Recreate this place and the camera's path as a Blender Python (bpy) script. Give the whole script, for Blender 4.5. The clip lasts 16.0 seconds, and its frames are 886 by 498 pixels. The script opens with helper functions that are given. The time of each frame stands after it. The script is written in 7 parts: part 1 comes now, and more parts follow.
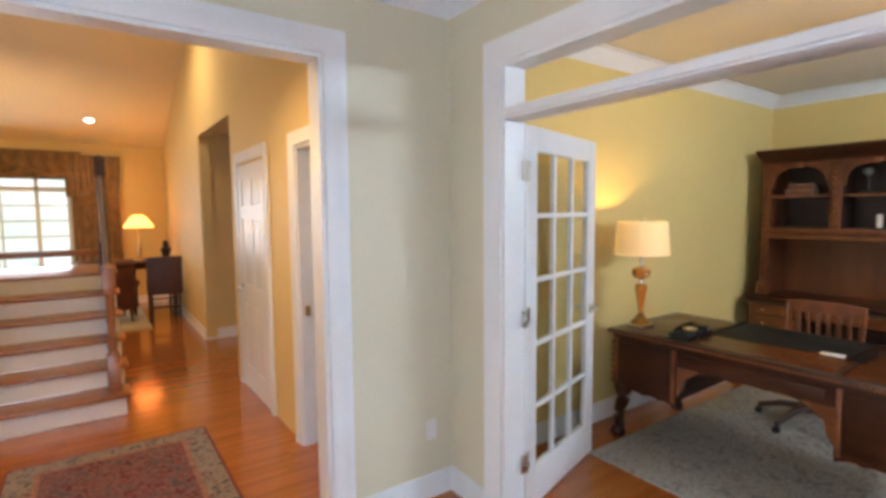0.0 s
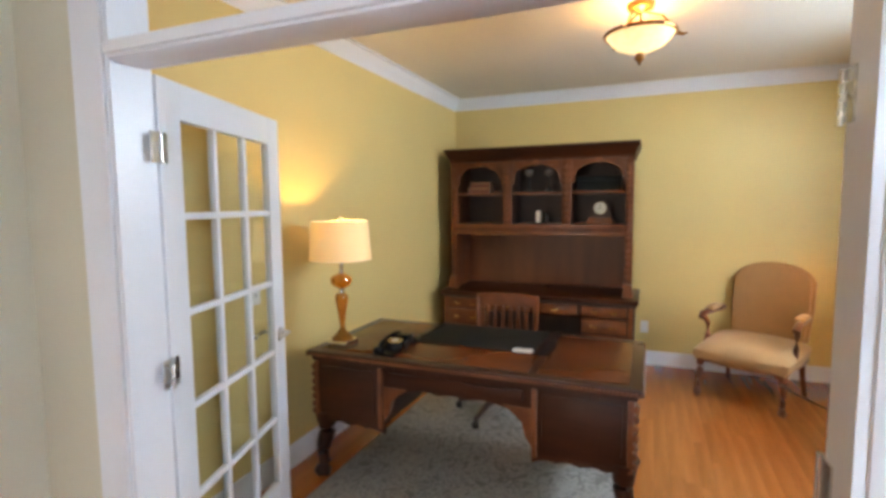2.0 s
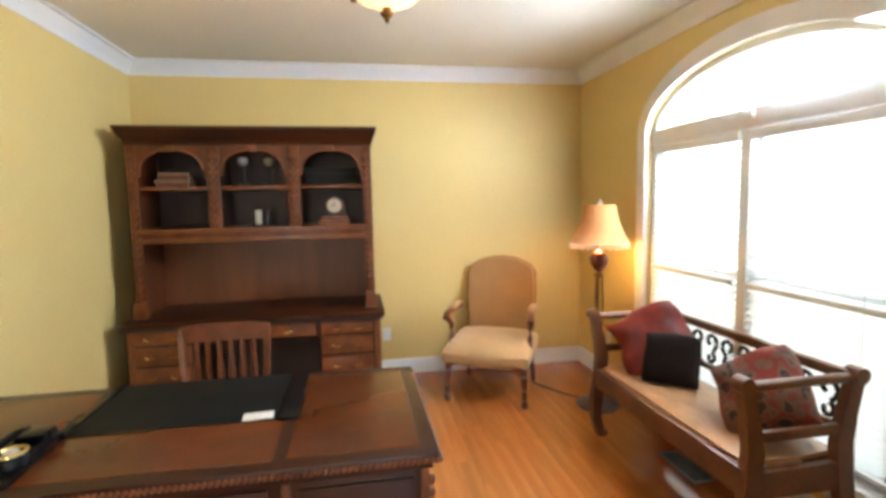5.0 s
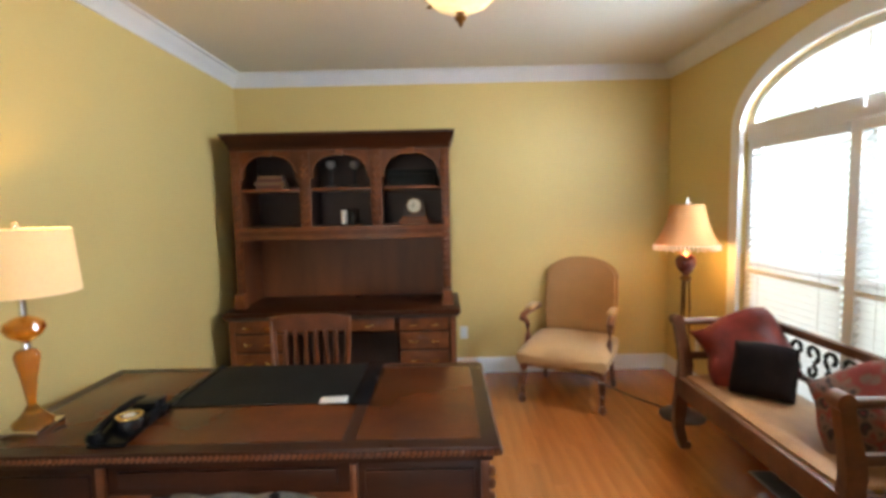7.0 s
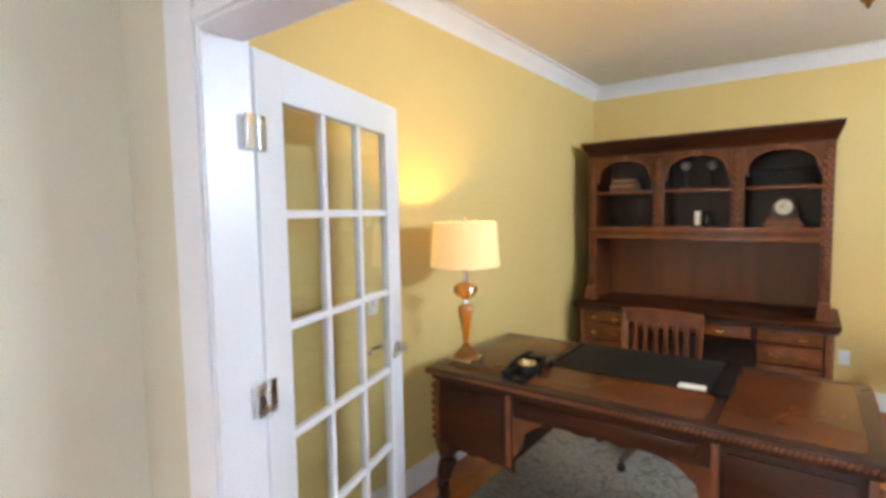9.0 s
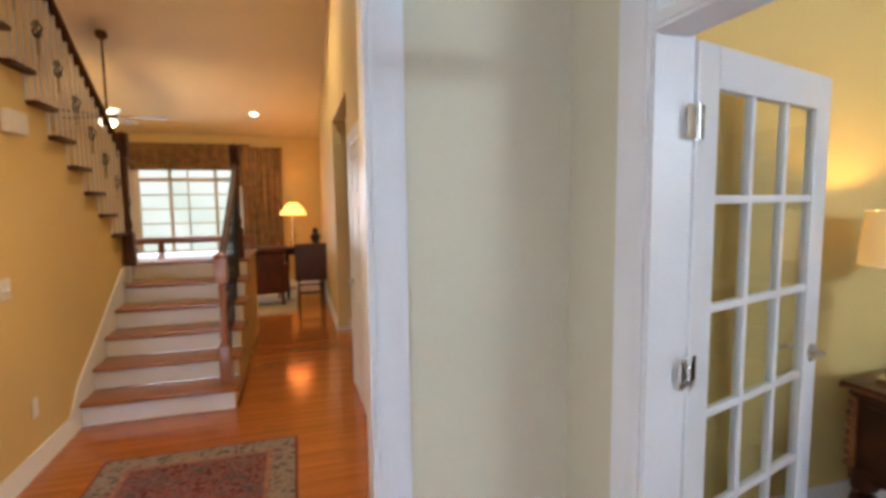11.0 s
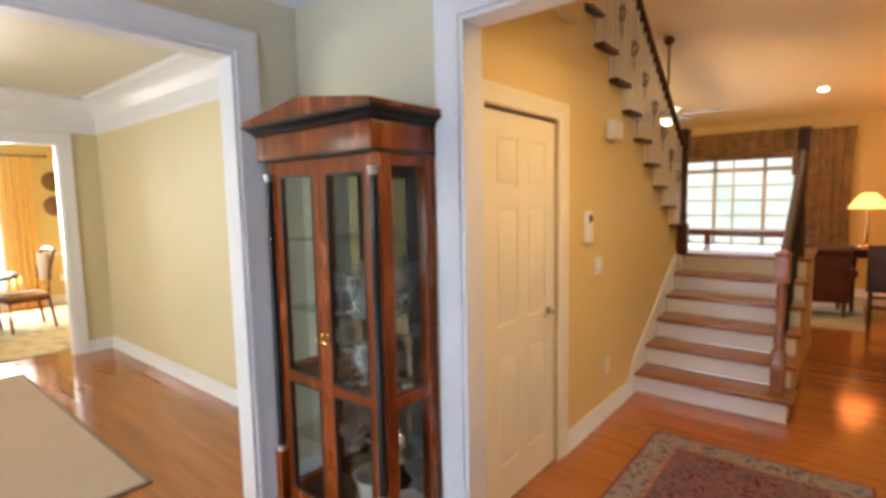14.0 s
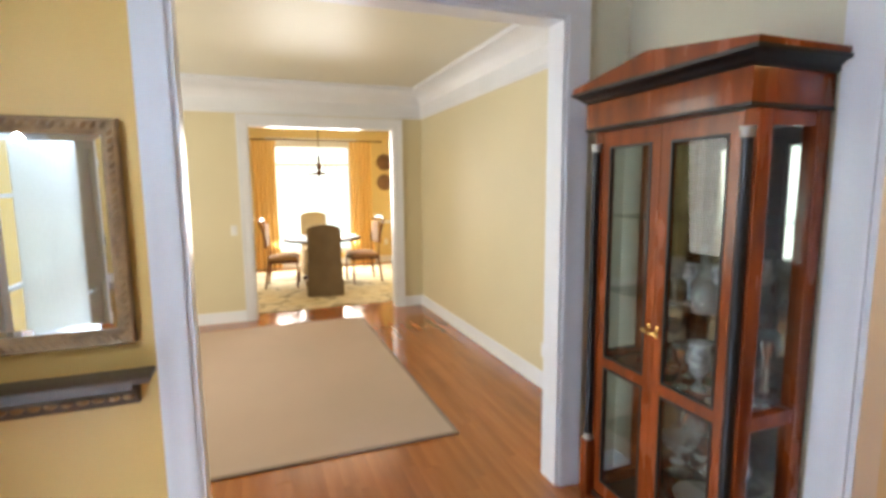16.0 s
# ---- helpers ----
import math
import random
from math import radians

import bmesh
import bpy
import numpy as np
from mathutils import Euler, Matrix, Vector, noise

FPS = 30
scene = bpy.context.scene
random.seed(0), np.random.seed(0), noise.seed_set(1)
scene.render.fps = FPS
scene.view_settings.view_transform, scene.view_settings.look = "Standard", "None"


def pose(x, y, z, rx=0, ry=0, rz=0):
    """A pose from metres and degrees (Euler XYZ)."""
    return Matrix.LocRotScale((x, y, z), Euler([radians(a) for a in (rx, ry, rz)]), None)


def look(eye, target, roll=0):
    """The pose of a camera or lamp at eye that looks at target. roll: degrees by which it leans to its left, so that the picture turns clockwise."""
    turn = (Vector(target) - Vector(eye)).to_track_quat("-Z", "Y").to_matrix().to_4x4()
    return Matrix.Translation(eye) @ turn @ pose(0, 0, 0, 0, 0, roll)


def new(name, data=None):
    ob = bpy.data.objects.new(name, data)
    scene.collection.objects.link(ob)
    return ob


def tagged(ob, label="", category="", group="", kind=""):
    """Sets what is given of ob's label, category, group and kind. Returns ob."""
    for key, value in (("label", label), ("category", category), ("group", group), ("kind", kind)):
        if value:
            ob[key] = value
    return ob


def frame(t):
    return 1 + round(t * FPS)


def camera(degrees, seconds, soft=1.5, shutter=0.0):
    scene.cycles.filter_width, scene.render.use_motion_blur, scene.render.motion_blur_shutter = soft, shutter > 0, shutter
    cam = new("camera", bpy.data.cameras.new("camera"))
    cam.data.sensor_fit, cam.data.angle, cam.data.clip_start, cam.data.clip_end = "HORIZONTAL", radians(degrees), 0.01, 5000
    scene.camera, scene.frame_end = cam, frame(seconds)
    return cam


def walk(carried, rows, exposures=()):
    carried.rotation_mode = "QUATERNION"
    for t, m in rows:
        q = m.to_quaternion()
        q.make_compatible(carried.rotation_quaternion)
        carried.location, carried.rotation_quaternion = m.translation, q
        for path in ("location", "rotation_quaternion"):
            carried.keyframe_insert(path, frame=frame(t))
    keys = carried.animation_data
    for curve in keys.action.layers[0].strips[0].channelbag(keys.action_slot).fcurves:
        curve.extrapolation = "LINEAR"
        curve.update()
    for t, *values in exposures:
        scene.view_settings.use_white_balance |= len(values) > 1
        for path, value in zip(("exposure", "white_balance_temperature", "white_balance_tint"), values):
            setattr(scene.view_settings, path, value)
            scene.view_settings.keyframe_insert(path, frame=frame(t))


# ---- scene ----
cam = camera(83.2, 16.0, soft=3.6)
PATH = [
    (0, (0.026, 0.148, 1.605), (1.174, 1.779, 1.453), -0.5),
    (0.5, (0.156, 0.253, 1.611), (1.495, 1.73, 1.444), -0.4),
    (1, (0.277, 0.373, 1.619), (1.828, 1.624, 1.444), -0.3),
    (1.5, (0.468, 0.448, 1.61), (2.182, 1.465, 1.44), -0.5),
    (2, (0.651, 0.501, 1.609), (2.494, 1.255, 1.433), -0.5),
    (2.5, (0.826, 0.606, 1.596), (2.755, 1.104, 1.413), -0.2),
    (3, (0.982, 0.677, 1.598), (2.952, 0.964, 1.406), -0.5),
    (3.5, (1.152, 0.693, 1.591), (3.14, 0.803, 1.399), -0.8),
    (4, (1.295, 0.706, 1.588), (3.285, 0.641, 1.399), -0.9),
    (4.5, (1.4, 0.731, 1.586), (3.377, 0.499, 1.395), -0.9),
    (4.7, (1.427, 0.737, 1.588), (3.398, 0.454, 1.395), -1.0),
    (5.75, (1.464, 0.745, 1.592), (3.418, 0.35, 1.396), -1.2),
    (6.8, (1.414, 0.684, 1.591), (3.401, 0.565, 1.401), -1.3),
    (7, (1.396, 0.67, 1.575), (3.388, 0.673, 1.395), -1.3),
    (7.5, (1.332, 0.642, 1.565), (3.3, 0.954, 1.391), -1.0),
    (8, (1.234, 0.674, 1.568), (3.141, 1.254, 1.409), -0.5),
    (8.5, (1.099, 0.709, 1.566), (2.888, 1.59, 1.424), -0.6),
    (9, (1.0, 0.727, 1.577), (2.602, 1.916, 1.427), -1.0),
    (9.5, (0.937, 0.696, 1.588), (2.281, 2.17, 1.452), -0.9),
    (10, (0.867, 0.642, 1.571), (1.899, 2.35, 1.438), -0.4),
    (10.2, (0.842, 0.655, 1.578), (1.792, 2.408, 1.424), -0.4),
    (12.3, (0.487, 0.879, 1.589), (0.245, 2.857, 1.415), -0.8),
    (12.5, (0.479, 0.871, 1.592), (0.12, 2.83, 1.418), -0.8),
    (13, (0.47, 0.837, 1.593), (-0.203, 2.712, 1.414), -1.1),
    (13.5, (0.473, 0.785, 1.594), (-0.515, 2.514, 1.408), -1.3),
    (14, (0.479, 0.737, 1.597), (-0.783, 2.276, 1.403), -1.1),
    (14.5, (0.474, 0.682, 1.588), (-1.023, 1.99, 1.375), -0.8),
    (15, (0.428, 0.636, 1.574), (-1.245, 1.702, 1.327), -0.5),
    (15.5, (0.315, 0.635, 1.567), (-1.469, 1.499, 1.294), -0.4),
    (16, (0.178, 0.652, 1.564), (-1.681, 1.344, 1.31), -0.5),
]
walk(cam, [(t, look(eye, target, roll)) for t, eye, target, roll in PATH], [(0, -0.2), (1.5, -0.2), (2.2, -0.07), (3, 0.22), (4.5, 0.36), (7, -0.16), (7.5, -0.03), (8, 0.18), (8.5, 0.24), (9, 0.18), (10, -0.17), (12.5, -0.48), (13, -0.46), (13.5, -0.34), (14.5, -0.23), (16, -0.42)])

# ---- world, sun, large lights ----
world = bpy.data.worlds.new("sky")
scene.world = world
world.use_nodes = True
wn = world.node_tree.nodes
sky = wn.new("ShaderNodeTexSky")
sky.sky_type, sky.sun_disc = "NISHITA", False
sky.sun_elevation, sky.sun_rotation = radians(52), radians(-80)
wn["Background"].inputs[1].default_value = 0.12
world.node_tree.links.new(sky.outputs[0], wn["Background"].inputs[0])
sun = new("sun", bpy.data.lights.new("sun", "SUN"))
sun.data.energy, sun.data.angle, sun.data.color = 3.5, radians(0.5), (1.0, 0.95, 0.86)
sun.matrix_world = look((-20, 3.5, 26), (0, 0, 0))

DAY = (0.79, 0.87, 1.0)
SUNNY = (1.0, 0.95, 0.86)
WARM = (1.0, 0.58, 0.22)


def area(name, eye, target, w, h, power, color=DAY):
    lamp = new(name, bpy.data.lights.new(name, "AREA"))
    lamp.data.shape, lamp.data.size, lamp.data.size_y = "RECTANGLE", w, h
    lamp.data.energy, lamp.data.color = power, color
    lamp.matrix_world = look(eye, target)
    return lamp


def bulb(name, eye, power, radius=0.04, color=WARM):
    lamp = new(name, bpy.data.lights.new(name, "POINT"))
    lamp.data.energy, lamp.data.color, lamp.data.shadow_soft_size = power, color, radius
    lamp.location = eye
    return lamp


def spot(name, eye, target, power, degrees, color=WARM):
    lamp = new(name, bpy.data.lights.new(name, "SPOT"))
    lamp.data.energy, lamp.data.color, lamp.data.shadow_soft_size = power, color, 0.06
    lamp.data.spot_size, lamp.data.spot_blend = radians(degrees), 1.0
    lamp.matrix_world = look(eye, target)
    return lamp


# sky light in the window openings
area("study_arch_light", (3.93, -1.57, 2.18), (4.2, 1.0, -0.7), 1.6, 0.44, 205, (0.70, 0.84, 1.0))
area("door_window_light", (-0.60, -0.435, 1.955), (-0.4, 3.0, 1.2), 0.95, 0.19, 245, (0.64, 0.80, 1.0))
area("door_window_low_light", (-0.60, -0.435, 0.25), (-0.2, 3.0, 1.4), 0.92, 0.38, 75, (0.64, 0.80, 1.0))
area("dining_window_light", (-9.60, 1.75, 1.4), (-6.0, 1.75, 0.9), 1.6, 2.0, 250, SUNNY)
# added fill: the living room's south window is never in view
area("living_fill_light", (-4.0, -2.05, 1.5), (-4.0, 2.0, 1.2), 2.2, 1.8, 95, SUNNY)
area("great_window_light", (-1.1, 10.40, 1.5), (-1.0, 5.0, 1.0), 1.7, 1.4, 45)
# lamps
bulb("desk_lamp_bulb", (3.17, 2.195, 1.40), 27, 0.03, (1.0, 0.58, 0.16))
bulb("floor_lamp_bulb", (4.90, -1.04, 1.245), 42, 0.03, (1.0, 0.50, 0.15))
bulb("ceiling_lamp_bulb", (3.85, 0.565, 2.60), 17, 0.05)
bulb("great_lamp_bulb", (0.65, 9.55, 1.48), 75, 0.10, (1.0, 0.50, 0.14))
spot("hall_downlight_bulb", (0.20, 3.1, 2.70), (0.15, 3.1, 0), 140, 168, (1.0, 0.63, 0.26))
bulb("fan_bulb", (-1.55, 8.15, 2.50), 85, 0.10, (1.0, 0.66, 0.30))
spot("great_downlight_bulb", (0.085, 9.83, 3.04), (0.085, 9.83, 0), 60, 120)
# added spot with no fixture behind it, brightens the stair walls
spot("stair_fill_spot", (0.3, 6.6, 4.15), (0.3, 6.4, 0), 230, 150, (1.0, 0.80, 0.52))

# ---- materials ----
MATS = {}


def mat(name, color, rough=0.6, metal=0.0, var=0.10, scale=6.0, fine=60.0, bump=0.0, stretch=(1, 1, 1),
        second=None, coat=0.0, island=0.0, trans=0.0, emit=0.0, rvar=0.08, alpha=1.0, sheen=0.0, obj=0.0, spec=0.5):
    """A surface with a coarse and a fine variation of its colour, gloss and relief."""
    m = bpy.data.materials.new(name)
    m.use_nodes = True
    MATS[name] = m
    nt = m.node_tree
    n, l = nt.nodes, nt.links
    b = n["Principled BSDF"]
    tc = n.new("ShaderNodeTexCoord")
    mp = n.new("ShaderNodeMapping")
    mp.inputs["Scale"].default_value = stretch
    l.new(tc.outputs["Object"], mp.inputs[0])
    big, small = n.new("ShaderNodeTexNoise"), n.new("ShaderNodeTexNoise")
    big.inputs["Scale"].default_value, big.inputs["Detail"].default_value = scale, 4
    small.inputs["Scale"].default_value, small.inputs["Detail"].default_value = fine, 3
    for t in (big, small):
        l.new(mp.outputs[0], t.inputs["Vector"])
    mix = n.new("ShaderNodeMix")
    mix.data_type = "RGBA"
    dark = second or tuple(c * (1 - 2.2 * var) for c in color)
    mix.inputs[6].default_value = (*dark, 1)
    mix.inputs[7].default_value = (*color, 1)
    ramp = n.new("ShaderNodeMapRange")
    ramp.inputs[1].default_value, ramp.inputs[2].default_value = 0.32, 0.68
    l.new(big.outputs[0], ramp.inputs[0])
    l.new(ramp.outputs[0], mix.inputs[0])
    hsv = n.new("ShaderNodeHueSaturation")
    l.new(mix.outputs[2], hsv.inputs["Color"])
    val = n.new("ShaderNodeMapRange")
    val.inputs[3].default_value, val.inputs[4].default_value = 1 - var, 1 + var
    l.new(small.outputs[0], val.inputs[0])
    last = val.outputs[0]
    if island or obj:
        if obj:
            src = n.new("ShaderNodeObjectInfo").outputs["Random"]
        else:
            src = n.new("ShaderNodeNewGeometry").outputs["Random Per Island"]
        iv = n.new("ShaderNodeMapRange")
        iv.inputs[3].default_value, iv.inputs[4].default_value = 1 - (island or obj), 1 + (island or obj)
        l.new(src, iv.inputs[0])
        mul = n.new("ShaderNodeMath")
        mul.operation = "MULTIPLY"
        l.new(last, mul.inputs[0]), l.new(iv.outputs[0], mul.inputs[1])
        last = mul.outputs[0]
    l.new(last, hsv.inputs["Value"])
    l.new(hsv.outputs[0], b.inputs["Base Color"])
    rr = n.new("ShaderNodeMapRange")
    rr.inputs[3].default_value, rr.inputs[4].default_value = max(rough - rvar, 0.02), min(rough + rvar, 1)
    l.new(big.outputs[0], rr.inputs[0])
    l.new(rr.outputs[0], b.inputs["Roughness"])
    b.inputs["Metallic"].default_value = metal
    b.inputs["Coat Weight"].default_value = coat
    b.inputs["Specular IOR Level"].default_value = spec
    b.inputs["Coat Roughness"].default_value = 0.12
    b.inputs["Transmission Weight"].default_value = trans
    b.inputs["Sheen Weight"].default_value = sheen
    if emit:
        l.new(hsv.outputs[0], b.inputs["Emission Color"])
        b.inputs["Emission Strength"].default_value = emit
    if bump:
        bp = n.new("ShaderNodeBump")
        bp.inputs["Strength"].default_value, bp.inputs["Distance"].default_value = bump, 0.004
        l.new(small.outputs[0], bp.inputs["Height"])
        l.new(bp.outputs[0], b.inputs["Normal"])
    return m


mat("paint_foyer", (0.655, 0.615, 0.475), 0.62, var=0.03, scale=1.2, fine=220, bump=0.05)
mat("paint_study", (0.67, 0.51, 0.195), 0.60, var=0.03, scale=1.2, fine=220, bump=0.05)
mat("paint_hall", (0.72, 0.535, 0.230), 0.55, var=0.03, scale=1.2, fine=220, bump=0.05)
# foyer paint with the warm light on the mirror wall put into it
mat("paint_warm_lit", (0.64, 0.41, 0.12), 0.55, var=0.03, scale=1.2, fine=220, bump=0.05)
mat("pewter", (0.42, 0.41, 0.39), 0.45, metal=1.0, var=0.08)
mat("paint_living", (0.66, 0.585, 0.385), 0.55, var=0.03, scale=1.2, fine=220, bump=0.05)
mat("paint_dining", (0.70, 0.55, 0.25), 0.55, var=0.03, scale=1.2, fine=220, bump=0.05)
mat("ceiling_paint", (0.78, 0.74, 0.64), 0.75, var=0.02, scale=1.5, fine=160, bump=0.06)
mat("ceiling_gloss", (0.72, 0.70, 0.58), 0.44, var=0.015, scale=1.5, fine=160, rvar=0.01)
mat("ceiling_vault", (0.76, 0.61, 0.36), 0.7, var=0.02, scale=1.5, fine=160, bump=0.05)
mat("white_trim", (0.765, 0.785, 0.825), 0.32, var=0.025, scale=3, fine=90, bump=0.03)
mat("paint_cream", (0.82, 0.75, 0.56), 0.5, var=0.03, scale=2, fine=200, bump=0.04)
mat("subfloor", (0.06, 0.03, 0.015), 0.8)
mat("oak_plank", (0.39, 0.124, 0.026), 0.15, var=0.09, scale=2.2, fine=16, bump=0.03, stretch=(0.5, 5, 1),
    second=(0.29, 0.083, 0.017), coat=0.5, island=0.09, rvar=0.05)
mat("oak_board", (0.39, 0.124, 0.026), 0.15, var=0.09, scale=2.2, fine=16, bump=0.03, stretch=(0.5, 5, 1),
    second=(0.29, 0.083, 0.017), coat=0.5, obj=0.09, rvar=0.05)
mat("mahogany", (0.055, 0.0145, 0.0045), 0.40, var=0.25, scale=3.5, fine=30, bump=0.06, stretch=(2, 0.5, 3),
    second=(0.022, 0.007, 0.0035), spec=0.18)
# lighter copy of the hutch wood, for its lit lower back
mat("mahogany_lit", (0.19, 0.062, 0.022), 0.42, var=0.12, scale=2, fine=30, bump=0.04, stretch=(2, 3, 0.5), second=(0.12, 0.037, 0.014), spec=0.35)
mat("mahogany_mid", (0.125, 0.036, 0.011), 0.36, var=0.2, scale=4, fine=30, bump=0.05, stretch=(2, 2, 0.6), second=(0.065, 0.019, 0.007), spec=0.25)
mat("mahogany_top", (0.14, 0.038, 0.010), 0.24, var=0.16, scale=2.5, fine=40, bump=0.02, stretch=(1.2, 0.8, 1),
    second=(0.07, 0.019, 0.006), spec=0.3)
mat("mahogany_band", (0.042, 0.013, 0.006), 0.30, var=0.04, scale=6, fine=40, bump=0.02, spec=0.22)
mat("mahogany_light", (0.20, 0.060, 0.019), 0.34, var=0.25, scale=9, fine=40, bump=0.12,
    second=(0.10, 0.030, 0.011), coat=0.15, spec=0.3)
# dark wood, also used for the shade inside the hutch
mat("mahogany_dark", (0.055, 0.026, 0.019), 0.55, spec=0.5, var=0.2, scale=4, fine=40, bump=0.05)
mat("cherry", (0.225, 0.042, 0.0065), 0.26, var=0.22, scale=4, fine=26, bump=0.03, stretch=(3, 3, 0.6),
    second=(0.10, 0.019, 0.004), coat=0.15, spec=0.3)
mat("black_lacquer", (0.007, 0.007, 0.008), 0.36, spec=0.25, var=0.1)
mat("brass", (0.78, 0.55, 0.22), 0.25, metal=1.0, var=0.06)
mat("nickel", (0.62, 0.62, 0.60), 0.28, metal=1.0, var=0.05)
mat("silver", (0.80, 0.80, 0.79), 0.16, metal=1.0, var=0.05)
mat("bronze", (0.16, 0.085, 0.035), 0.38, metal=0.8, var=0.2, fine=40)
mat("gold_bronze", (0.36, 0.18, 0.05), 0.32, metal=0.8, var=0.2, fine=40)
mat("iron", (0.018, 0.017, 0.017), 0.5, metal=0.4, var=0.15)
mat("white_plastic", (0.75, 0.74, 0.71), 0.4, var=0.02)
mat("stair_oak", (0.30, 0.120, 0.048), 0.30, var=0.16, scale=3, fine=26, bump=0.05, stretch=(0.6, 8, 4),
    second=(0.22, 0.080, 0.030), coat=0.2)
mat("newel_wood", (0.10, 0.035, 0.014), 0.45, var=0.2, scale=4, fine=30, stretch=(6, 6, 0.7), second=(0.045, 0.016, 0.008), spec=0.2)


def glass_mat(name, color=(1, 1, 1), rough=0.0, weight=0.10):
    """Thin pane: mostly clear with a glossy sheet over it."""
    m = bpy.data.materials.new(name)
    m.use_nodes = True
    MATS[name] = m
    n, l = m.node_tree.nodes, m.node_tree.links
    n.remove(n["Principled BSDF"])
    tr, gl, mx = n.new("ShaderNodeBsdfTransparent"), n.new("ShaderNodeBsdfGlossy"), n.new("ShaderNodeMixShader")
    fr, pw, sc = n.new("ShaderNodeLayerWeight"), n.new("ShaderNodeMath"), n.new("ShaderNodeMapRange")
    pw.operation = "POWER"
    pw.inputs[1].default_value = 4.0
    sc.inputs[3].default_value, sc.inputs[4].default_value = 0.03, 0.6
    l.new(fr.outputs["Facing"], pw.inputs[0]), l.new(pw.outputs[0], sc.inputs[0])
    tr.inputs[0].default_value = (*color, 1)
    gl.inputs[1].default_value = rough
    l.new(sc.outputs[0], mx.inputs[0]), l.new(tr.outputs[0], mx.inputs[1]), l.new(gl.outputs[0], mx.inputs[2])
    l.new(mx.outputs[0], n["Material Output"].inputs[0])
    return m


glass_mat("pane_glass", (0.95, 0.97, 0.96))
glass_mat("cabinet_glass", (0.90, 0.93, 0.92))
mat("smoked_mirror", (0.34, 0.36, 0.35), 0.03, metal=1.0, var=0.02, rvar=0.0)
mirror_mat = mat("mirror_glass", (0.92, 0.93, 0.92), 0.02, metal=1.0, var=0.0, rvar=0.0)


def glow_mat(name, color, strength, scale=0.5, var=0.25, second=None):
    """The bright outdoors behind a window."""
    m = bpy.data.materials.new(name)
    m.use_nodes = True
    MATS[name] = m
    n, l = m.node_tree.nodes, m.node_tree.links
    n.remove(n["Principled BSDF"])
    em, tex, mx, tc = n.new("ShaderNodeEmission"), n.new("ShaderNodeTexNoise"), n.new("ShaderNodeMix"), n.new("ShaderNodeTexCoord")
    mx.data_type = "RGBA"
    tex.inputs["Scale"].default_value, tex.inputs["Detail"].default_value = scale, 5
    mx.inputs[6].default_value = (*(second or tuple(c * (1 - var) for c in color)), 1)
    mx.inputs[7].default_value = (*color, 1)
    rg = n.new("ShaderNodeMapRange")
    rg.inputs[1].default_value, rg.inputs[2].default_value = 0.4, 0.6
    l.new(tc.outputs["Object"], tex.inputs["Vector"]), l.new(tex.outputs[0], rg.inputs[0]), l.new(rg.outputs[0], mx.inputs[0])
    l.new(mx.outputs[2], em.inputs[0]), l.new(em.outputs[0], n["Material Output"].inputs[0])
    em.inputs[1].default_value = strength
    return m


glow_mat("outdoors", (0.95, 0.98, 1.0), 4.2, 0.9, second=(0.62, 0.78, 0.66))
glow_mat("outdoors_garden", (1.0, 1.0, 1.0), 3.6, 0.9, second=(0.62, 0.78, 0.72))
glow_mat("outdoors_pale", (1.0, 1.0, 1.0), 1.6, 0.9, second=(0.78, 0.86, 0.80))
glow_mat("outdoors_bright", (1.0, 0.99, 0.95), 3.2, 0.6, second=(0.9, 0.95, 0.9))


def translucent(name, color, share=0.5, emit=0.0, rough=0.8):
    """Cloth that lets light through."""
    m = bpy.data.materials.new(name)
    m.use_nodes = True
    MATS[name] = m
    n, l = m.node_tree.nodes, m.node_tree.links
    n.remove(n["Principled BSDF"])
    di, tl, mx = n.new("ShaderNodeBsdfDiffuse"), n.new("ShaderNodeBsdfTranslucent"), n.new("ShaderNodeMixShader")
    tex, hs, tc = n.new("ShaderNodeTexNoise"), n.new("ShaderNodeHueSaturation"), n.new("ShaderNodeTexCoord")
    tex.inputs["Scale"].default_value, tex.inputs["Detail"].default_value = 140, 3
    rg = n.new("ShaderNodeMapRange")
    rg.inputs[3].default_value, rg.inputs[4].default_value = 0.9, 1.08
    l.new(tc.outputs["Object"], tex.inputs["Vector"]), l.new(tex.outputs[0], rg.inputs[0]), l.new(rg.outputs[0], hs.inputs["Value"])
    hs.inputs["Color"].default_value = (*color, 1)
    l.new(hs.outputs[0], di.inputs[0]), l.new(hs.outputs[0], tl.inputs[0])
    mx.inputs[0].default_value = share
    l.new(di.outputs[0], mx.inputs[1]), l.new(tl.outputs[0], mx.inputs[2])
    out = mx.outputs[0]
    if emit:
        em, ad = n.new("ShaderNodeEmission"), n.new("ShaderNodeAddShader")
        em.inputs[0].default_value, em.inputs[1].default_value = (*color, 1), emit
        l.new(out, ad.inputs[0]), l.new(em.outputs[0], ad.inputs[1])
        out = ad.outputs[0]
    l.new(out, n["Material Output"].inputs[0])
    return m


